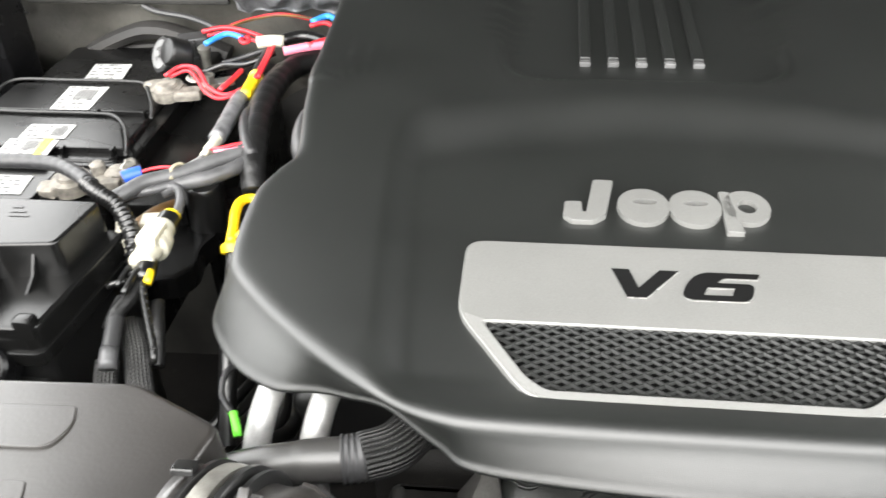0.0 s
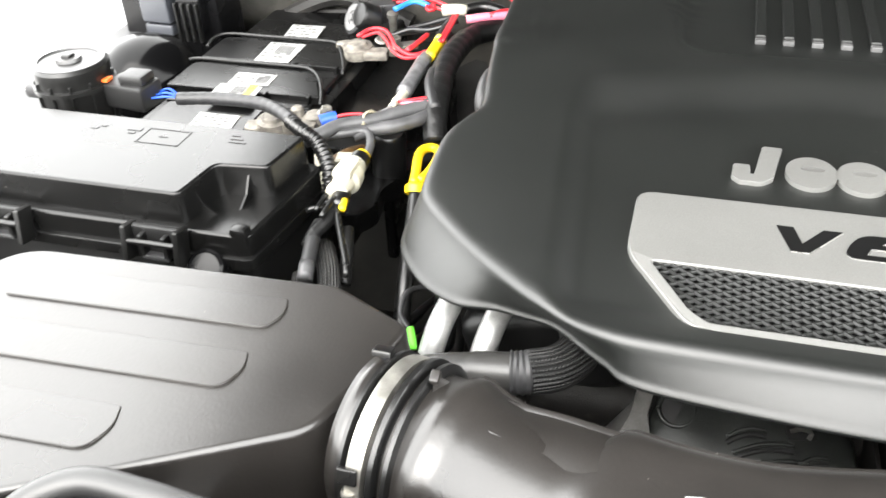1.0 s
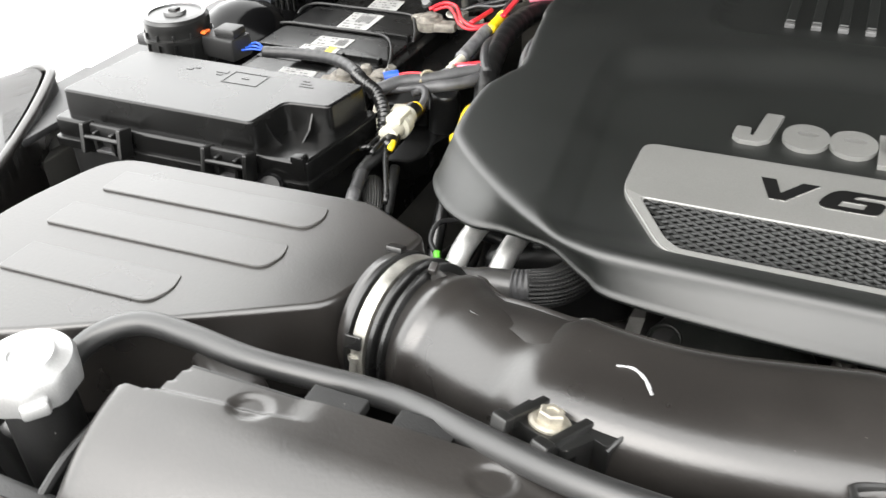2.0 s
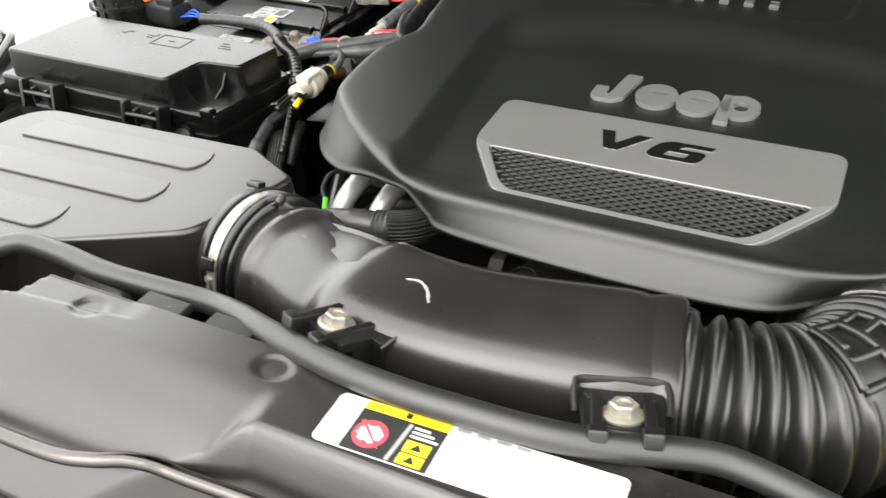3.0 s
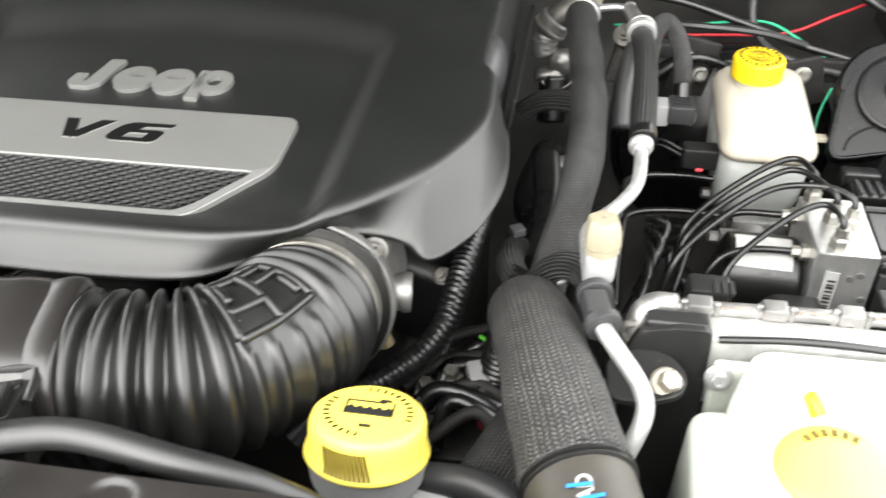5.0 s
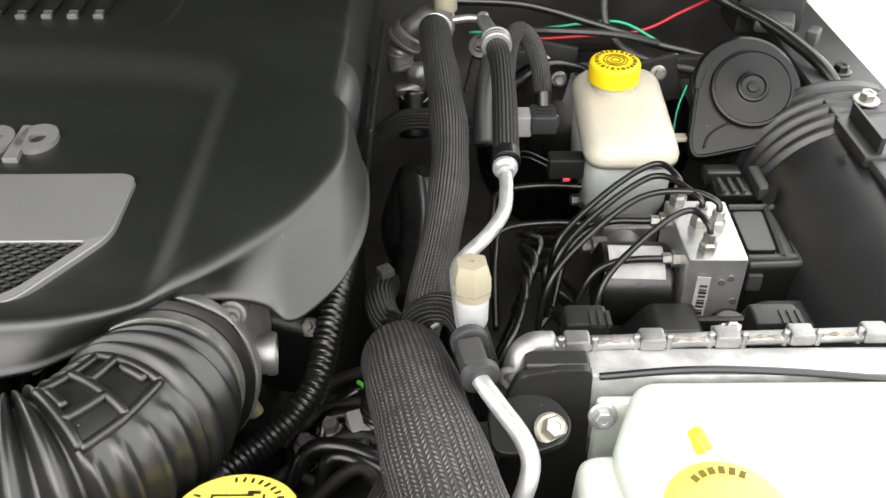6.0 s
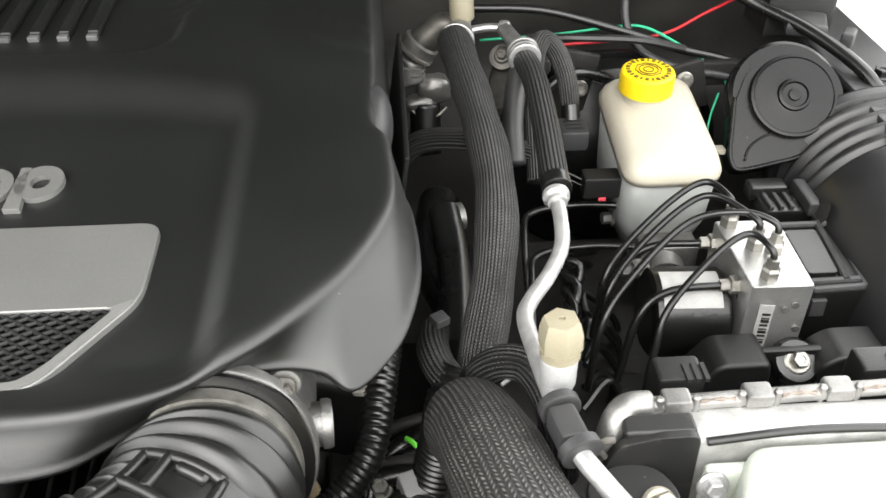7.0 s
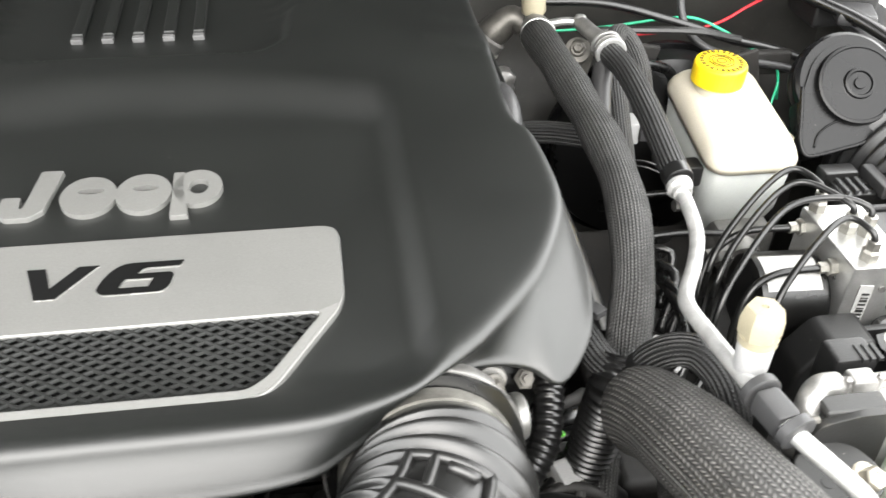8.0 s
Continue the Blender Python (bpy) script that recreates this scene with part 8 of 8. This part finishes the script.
# ---- engine parts seen below the cover ----
block = thing("engine_block", (0, 0.12, 0.50), "grimy dark engine block and front case under the cover", "engine")
part("block_body", prism(rounded([(-0.20, -0.03), (0.20, -0.03), (0.23, 0.44), (-0.23, 0.44)], 0.03, 4), 0.50, 0.86, 0.02, 3), GRIME, block)
part("front_case", prism(rounded([(-0.17, -0.10), (0.15, -0.10), (0.17, -0.02), (-0.19, -0.02)], 0.02, 4), 0.50, 0.835, 0.015, 3), GRIME, block)
for sx in (-1, 1):
    part("cam_cover", box(min(sx * 0.13, sx * 0.245), max(sx * 0.13, sx * 0.245), -0.02, 0.43, 0.84, 0.915, 0.012, 3, turn=turned(y=sx * 18)), MATT, block)
alt = thing("alternator", (-0.07, -0.07, 0.80), "dark glossy alternator end with oval vents in front of the engine", "alternator")
TILT_A = Vector((0.04, -0.50, 0.86)).normalized()
ALT_AT = Vector((-0.042, -0.062, 0.864))
AM = Matrix.Translation(ALT_AT) @ TILT_A.to_track_quat("Z", "Y").to_matrix().to_4x4()
DOME = [(0.062, -0.05), (0.067, -0.014), (0.0675, -0.006), (0.065, 0.0), (0.055, 0.0042), (0.040, 0.0072), (0.022, 0.0092), (0.008, 0.0099)]
part("housing", lathe(DOME, ALT_AT, TILT_A, 52), ALTGREY, alt, smooth=True)


def on_dome(x, y, lift):
    """The place on the domed end above (x, y), raised by lift."""
    p = AM.inverted() @ Vector((x, y, ALT_AT.z + 0.010 + (y - ALT_AT.y) * 0.58))
    r = math.hypot(p.x, p.y)
    return AM @ Vector((p.x, p.y, 0.0100 - 0.0100 * (r / 0.065) ** 2.2 + lift))


for xa, ya, xb, yb in ((-0.0575, -0.0615, -0.0335, -0.0545), (-0.0530, -0.0700, -0.0160, -0.0600), (-0.0480, -0.0790, -0.0060, -0.0680), (-0.0150, -0.0720, 0.0060, -0.0630)):
    bow = [(xa + (xb - xa) * k / 8, ya + (yb - ya) * k / 8 + 0.0028 * math.sin(math.pi * k / 8)) for k in range(9)]
    louvre = part("louvre", sweep([on_dome(x, y, 0.0012) for x, y in bow], 0.0014, 8, 0.002), ALTGREY, alt, smooth=True)
    part("slot", sweep([on_dome(x, y - 0.0034, -0.0008) for x, y in bow], 0.0020, 8, 0.002), BLACKPRINT, louvre)
hole = [on_dome(x, y, 0.0) for x, y in ((-0.0230, -0.0470), (-0.0040, -0.0440), (-0.0020, -0.0540), (-0.0200, -0.0570))]
part("clip_hole", loft([[p - TILT_A * 0.002 for p in hole], [p + TILT_A * 0.0012 for p in hole]]), BLACKPRINT, alt)
part("spring_clip", sweep([on_dome(-0.0190, -0.0520, 0.002), on_dome(-0.0120, -0.0500, 0.004), on_dome(-0.0060, -0.0510, 0.003), on_dome(-0.0075, -0.0545, 0.002)], 0.0015, 8, 0.002), STEEL, alt, "bright spring clip")
part("vent_port", lathe([(0.0125, -0.006), (0.0135, 0.001), (0.0122, 0.0030), (0.0105, 0.0012), (0.0095, -0.003)], on_dome(-0.0905, -0.0500, 0.001), TILT_A, 28), ALTGREY, alt, smooth=True)
part("port_mouth", lathe([(0.0098, -0.001), (0.0098, 0.0004)], on_dome(-0.0905, -0.0500, 0.001), TILT_A, 24), BLACKPRINT, alt)
for k in range(4):
    x = 0.034 + 0.012 * k
    part("front_web", box(x - 0.0016, x + 0.0016, -0.085, -0.02, 0.82, 0.874 - 0.003 * (k % 3), 0.001, turn=turned(z=8 * math.sin(k))), GRIME, alt)
hexbolt(alt, (0.034, -0.024, 0.872), (0, -0.4, 0.9), 0.009, 0.006, 0.009, STEEL)
idler = thing("tensioner", (-0.12, -0.09, 0.80), "grimy cast tensioner arm with a pale edge", "belt tensioner")
q = loft([[Vector((x + dx, y + dy, z)) for dx, dy in ((-0.004, 0.006), (0.004, 0.008), (0.006, -0.006), (-0.005, -0.008))] for x, y, z in ((-0.112, -0.046, 0.898), (-0.115, -0.054, 0.880))] + [[Vector((-0.118 + dx, -0.062 + dy, 0.85)) for dx, dy in ((-0.018, 0.014), (0.014, 0.016), (0.018, -0.014), (-0.016, -0.016))]])
part("fin", q, CAST, idler, "pale cast fin")
part("arm", sweep([(-0.108, -0.075, 0.872), (-0.118, -0.09, 0.862), (-0.126, -0.10, 0.83)], 0.010, 14, 0.004), CAST, idler)
part("arm_rib", box(-0.13, -0.105, -0.105, -0.075, 0.80, 0.868, 0.004, turn=turned(z=25)), GRIME, idler)
part("pulley", lathe([(0.030, 0), (0.034, 0.002), (0.034, 0.02), (0.030, 0.022)], (0.045, -0.105, 0.845), (0.1, 0.9, 0.3), 36), MATT, idler)
for k, (x, y, z, s) in enumerate(((-0.01, -0.10, 0.862, 0.010), (0.02, -0.092, 0.868, 0.009), (0.08, -0.08, 0.862, 0.014), (0.11, -0.07, 0.855, 0.012))):
    solo("casting_boss", lump((x, y, z), (s * 1.4, s, s), 10 + k), GRIME, "grimy cast boss on the engine front", "engine boss", "engine bosses")

# ---- clutter between cover and refrigerant lines ----
il = thing("injector_loom", (0.22, -0.08, 0.85), "black corrugated wiring tube running under the cover's tip", "cable loom")
part("corrugated_tube", sweep([(0.254, 0.045, 0.920), (0.254, 0.015, 0.922), (0.250, -0.016, 0.914), (0.2460, -0.040, 0.902), (0.240, -0.060, 0.886), (0.226, -0.076, 0.872), (0.208, -0.090, 0.863), (0.188, -0.106, 0.857), (0.168, -0.122, 0.850)], corrugated(0.0102, 0.0042, 0.0012), 18, 0.0009), RUBBER, il)
part("tape_end", sweep([(0.184, -0.109, 0.856), (0.166, -0.124, 0.849), (0.150, -0.140, 0.838)], 0.0108, 14, 0.005), TAPE, il)
sl = thing("side_loom", (0.28, 0.0, 0.86), "black corrugated looms and tubes beside the engine cover", "cable loom")
part("corrugated_tube", sweep([(0.300, -0.018, 0.908), (0.2921, -0.0300, 0.895), (0.2883, -0.0320, 0.872), (0.2848, -0.0340, 0.850), (0.2800, -0.0370, 0.826)], corrugated(0.0172, 0.0048, 0.0019), 28, 0.0008), RUBBER, sl)
part("plain_tube", sweep([(0.2805, -0.0365, 0.830), (0.2750, -0.0450, 0.815), (0.268, -0.056, 0.795)], 0.0080, 16, 0.005), surface("khaki_rubber", (0.045, 0.041, 0.030), 0.5), sl, "khaki rubber tube")
part("woven_tube", sweep([(0.294, -0.040, 0.840), (0.291, -0.052, 0.820), (0.288, -0.066, 0.800)], 0.008, 16, 0.005), SLEEVE, sl)
part("upper_tube", sweep([(0.300, 0.175, 0.895), (0.304, 0.13, 0.885), (0.302, 0.07, 0.882), (0.297, 0.02, 0.885)], 0.013, 16, 0.006), RUBBER, sl)
part("rear_tube", sweep([(0.270, 0.275, 0.890), (0.285, 0.274, 0.903), (0.3024, 0.2707, 0.908), (0.3268, 0.2656, 0.909), (0.3524, 0.2570, 0.908), (0.385, 0.250, 0.900)], 0.0105, 16, 0.005), RIBSLEEVE, sl)
fork = thing("forked_hose_loom", (0.31, -0.01, 0.88), "black ribbed hose fork held with white ties", "hose")
part("left_arm", sweep([(0.286, 0.045, 0.885), (0.2825, 0.0228, 0.900), (0.2815, -0.0015, 0.909), (0.2864, -0.0175, 0.907), (0.2958, -0.0285, 0.905), (0.3040, -0.0335, 0.911)], 0.0108, 26, 0.003), RIBSLEEVE, fork, smooth=True)
part("right_arm", sweep([(0.2990, -0.0315, 0.906), (0.3048, -0.0341, 0.912), (0.3118, -0.0350, 0.924), (0.3221, -0.0390, 0.934), (0.3340, -0.0445, 0.936), (0.3420, -0.0560, 0.933), (0.3465, -0.0670, 0.926), (0.351, -0.075, 0.908), (0.352, -0.080, 0.88)], 0.0112, 26, 0.003), RIBSLEEVE, fork, smooth=True)
part("tape_band", sweep([(0.3055, -0.0343, 0.9130), (0.3090, -0.0346, 0.9190)], 0.0118, 24, 0.002, straight=True), RUBBER, fork)
for x, y, z in ((0.3131, -0.0270, 0.9325), (0.3215, -0.0505, 0.9300)):
    part("white_tie", box(x - 0.0040, x + 0.0045, y - 0.0011, y + 0.0011, z - 0.001, z + 0.0012, 0.0005, turn=turned(z=40)), GREYPLASTIC, fork)
part("grey_clip", box(0.281, 0.291, 0.000, 0.010, 0.928, 0.934, 0.001, turn=turned(z=30)), GREYRUBBER, fork)
solo("stud_nut", join(lathe([(0.0075, 0), (0.0075, 0.0025), (0.0052, 0.003), (0.0052, 0.008)], (0.235, -0.022, 0.903), (-0.1, -0.7, 0.7), 6), lathe([(0.0028, 0), (0.0028, 0.014)], (0.235, -0.022, 0.903), (-0.1, -0.7, 0.7), 10)), GREYMETAL, "dull grey nut on a stud below the cover", "nut")
flap = thing("breather_stub", (0.29, 0.13, 0.88), "dark tube and pale pipe stub beside the cover", "pipe stub")
part("pale_stub", sweep([(0.300, 0.20, 0.870), (0.318, 0.205, 0.87)], 0.012, 16, 0.004, straight=True), CAST, flap)
part("shadow_tube", sweep([(0.305, 0.10, 0.855), (0.29, 0.16, 0.86), (0.30, 0.24, 0.86)], 0.018, 16, 0.006), RUBBER, flap)
pump = thing("heater_pipe_joint", (0.29, 0.41, 0.85), "aluminium heater pipe joint with clamps behind the cover", "pipe joint")
JW = Vector((0.45, 0.0, 0.62)).normalized()
JC = Vector((0.2925, 0.420, 0.9301))
part("elbow", sweep([JC - JW * 0.012, JC + JW * 0.006, JC + JW * 0.018 + Vector((0.004, 0, 0)), (0.3180, 0.418, 0.952), (0.3300, 0.412, 0.946)], lambda s, w: 0.0160 - 0.004 * smooth01(0.020, w, s), 24, 0.003), GREYMETAL, pump, smooth=True)
band = part("band_clamp", lathe([(0.0165, -0.010), (0.0190, -0.0085), (0.0192, 0.004), (0.0170, 0.006)], JC, JW, 32), CAST, pump, "wide pressed clamp band")
part("band_lip", lathe([(0.0188, -0.0105), (0.0202, -0.0095), (0.0202, -0.0065), (0.0190, -0.0055)], JC, JW, 32), STEEL, band)
q = box(-0.0065, 0.0065, -0.0198, -0.0185, -0.0045, 0.0015, 0.0004)
q.transform(Matrix.Translation(JC) @ JW.to_track_quat("Z", "Y").to_matrix().to_4x4() @ turned(z=25))
part("band_slot", q, BLACKPRINT, band)
part("pipe_neck", sweep([(0.284, 0.418, 0.916), (0.281, 0.416, 0.905), (0.283, 0.414, 0.893)], 0.0135, 20, 0.003), CAST, pump, smooth=True)
for k in range(2):
    part("neck_ring", lathe([(0.0132, 0), (0.0152, 0.0006), (0.0152, 0.0024), (0.0132, 0.003)], (0.2825 - 0.0005 * k, 0.417, 0.908 - 0.007 * k), (0.2, 0.1, 1), 24), BLOCKALU, pump)
q = lump((0.305, 0.412, 0.886), (0.017, 0.012, 0.015), 21)
lump((0.292, 0.408, 0.872), (0.018, 0.010, 0.009), 22, bm=q)
part("cast_flange", q, CAST, pump, "rough cast flange", True)
part("flange_web", box(0.296, 0.322, 0.404, 0.416, 0.872, 0.888, 0.003, 2, turn=turned(y=-22)), CAST, pump)
part("bail_wire", sweep([(0.2790, 0.402, 0.874), (0.2860, 0.398, 0.864), (0.2965, 0.396, 0.8605), (0.3090, 0.398, 0.862), (0.3185, 0.402, 0.869)], 0.0014, 8, 0.003), STEEL, pump)
part("pipe_below", sweep([(0.296, 0.412, 0.870), (0.296, 0.405, 0.850), (0.296, 0.395, 0.820)], 0.0165, 18, 0.005), RUBBER, pump, smooth=True)
part("mount_plate", box(0.356, 0.382, 0.352, 0.360, 0.89, 0.955, 0.005, turn=turned(y=12)), GREYMETAL, pump)
part("round_port", lathe([(0.0115, 0), (0.0125, 0.002), (0.0125, 0.010), (0.008, 0.011)], (0.3690, 0.3580, 0.9405), (-0.2, -0.7, 0.7), 22), GREYMETAL, pump)
hexbolt(pump, (0.3665, 0.3500, 0.9485), (-0.2, -0.7, 0.7), 0.0075, 0.005, 0.005, GREYMETAL)
deep = thing("lower_engine_clutter", (0.25, -0.04, 0.78), "grimy brackets, bolts and a green tag deep beside the engine", "engine bracket")
part("bracket", box(0.205, 0.30, -0.09, 0.02, 0.775, 0.79, 0.004, turn=turned(x=8)), GRIME, deep)
part("bracket_bar", sweep([(0.215, -0.07, 0.81), (0.24, -0.085, 0.815), (0.262, -0.08, 0.82), (0.27, -0.06, 0.83)], 0.004, 10, 0.004), GRIME, deep)
part("pale_plug", box(0.256, 0.276, -0.052, -0.032, 0.815, 0.835, 0.003, turn=turned(z=20, x=15)), GREYPLASTIC, deep)
part("red_plug", box(0.268, 0.282, -0.075, -0.06, 0.80, 0.815, 0.003), RED, deep)
part("green_tag", sweep([(0.262, -0.008, 0.835), (0.266, -0.014, 0.838), (0.269, -0.017, 0.836)], 0.0018, 8, 0.003), LIME, deep)
for x, y in ((0.243, -0.036), (0.226, -0.052)):
    hexbolt(deep, (x, y, 0.815), (0, -0.3, 1), 0.009, 0.0062, 0.010, STEEL)
for k in range(10):
    a = k * 1.7
    part("small_hose", sweep([(0.22 + 0.02 * math.sin(a), -0.11 + 0.012 * k, 0.80), (0.25 + 0.015 * math.cos(a), -0.09 + 0.012 * k, 0.835 - 0.003 * k), (0.285, -0.10 + 0.014 * k, 0.82), (0.31, -0.12 + 0.02 * k, 0.79)], 0.005 + 0.001 * (k % 3), 10, 0.006), RUBBER if k % 3 else GRIME, deep)
lowerhose = thing("lower_woven_hose", (0.29, -0.17, 0.84), "lower hose in a black woven sleeve", "hose")
part("sleeve", sweep([(0.255, -0.25, 0.84), (0.28, -0.20, 0.87), (0.305, -0.15, 0.885), (0.325, -0.09, 0.88)], 0.021, 26, 0.005), SLEEVE, lowerhose, smooth=True)
part("end_band", lathe([(0.020, 0), (0.0225, 0.001), (0.0225, 0.012), (0.020, 0.013)], (0.256, -0.248, 0.841), (0.45, 0.75, 0.45), 28), RUBBER, lowerhose)
for k in range(5):
    wire("black_cable", [(0.36 + 0.01 * k, 0.02 + 0.03 * k, 0.80), (0.385 + 0.008 * k, 0.05 + 0.03 * k, 0.835), (0.40, 0.11 + 0.02 * k, 0.83), (0.41 + 0.01 * k, 0.17 + 0.02 * k, 0.79)], 0.0035 + 0.001 * (k % 2), RUBBER, "black cable deep beside the refrigerant lines", "cable", 10)
under = thing("steering_shaft_cover", (0.40, 0.12, 0.60), "grimy dark panel below the brake lines", "panel")
part("panel", box(0.33, 0.50, 0.0, 0.30, 0.70, 0.76, 0.01, 3, turn=turned(x=6)), GRIME, under)
part("panel_rib", box(0.43, 0.46, 0.02, 0.09, 0.75, 0.79, 0.006), MATT, under)
for y, z in ((0.245, 0.845), (0.195, 0.835)):
    wire("black_pipe", [(0.478, y, z), (0.43, y + 0.005, z), (0.385, y, z - 0.004), (0.375, y - 0.03, z - 0.01), (0.374, y - 0.09, z - 0.05)], 0.0032, PLASTIC, "thin black steel brake pipe to the cylinder", "pipe", 10)

wire("red_wire", [(-0.175, -0.300, 0.940), (-0.158, -0.305, 0.948), (-0.142, -0.310, 0.940)], 0.003, RED, "short red wire behind the radiator panel")
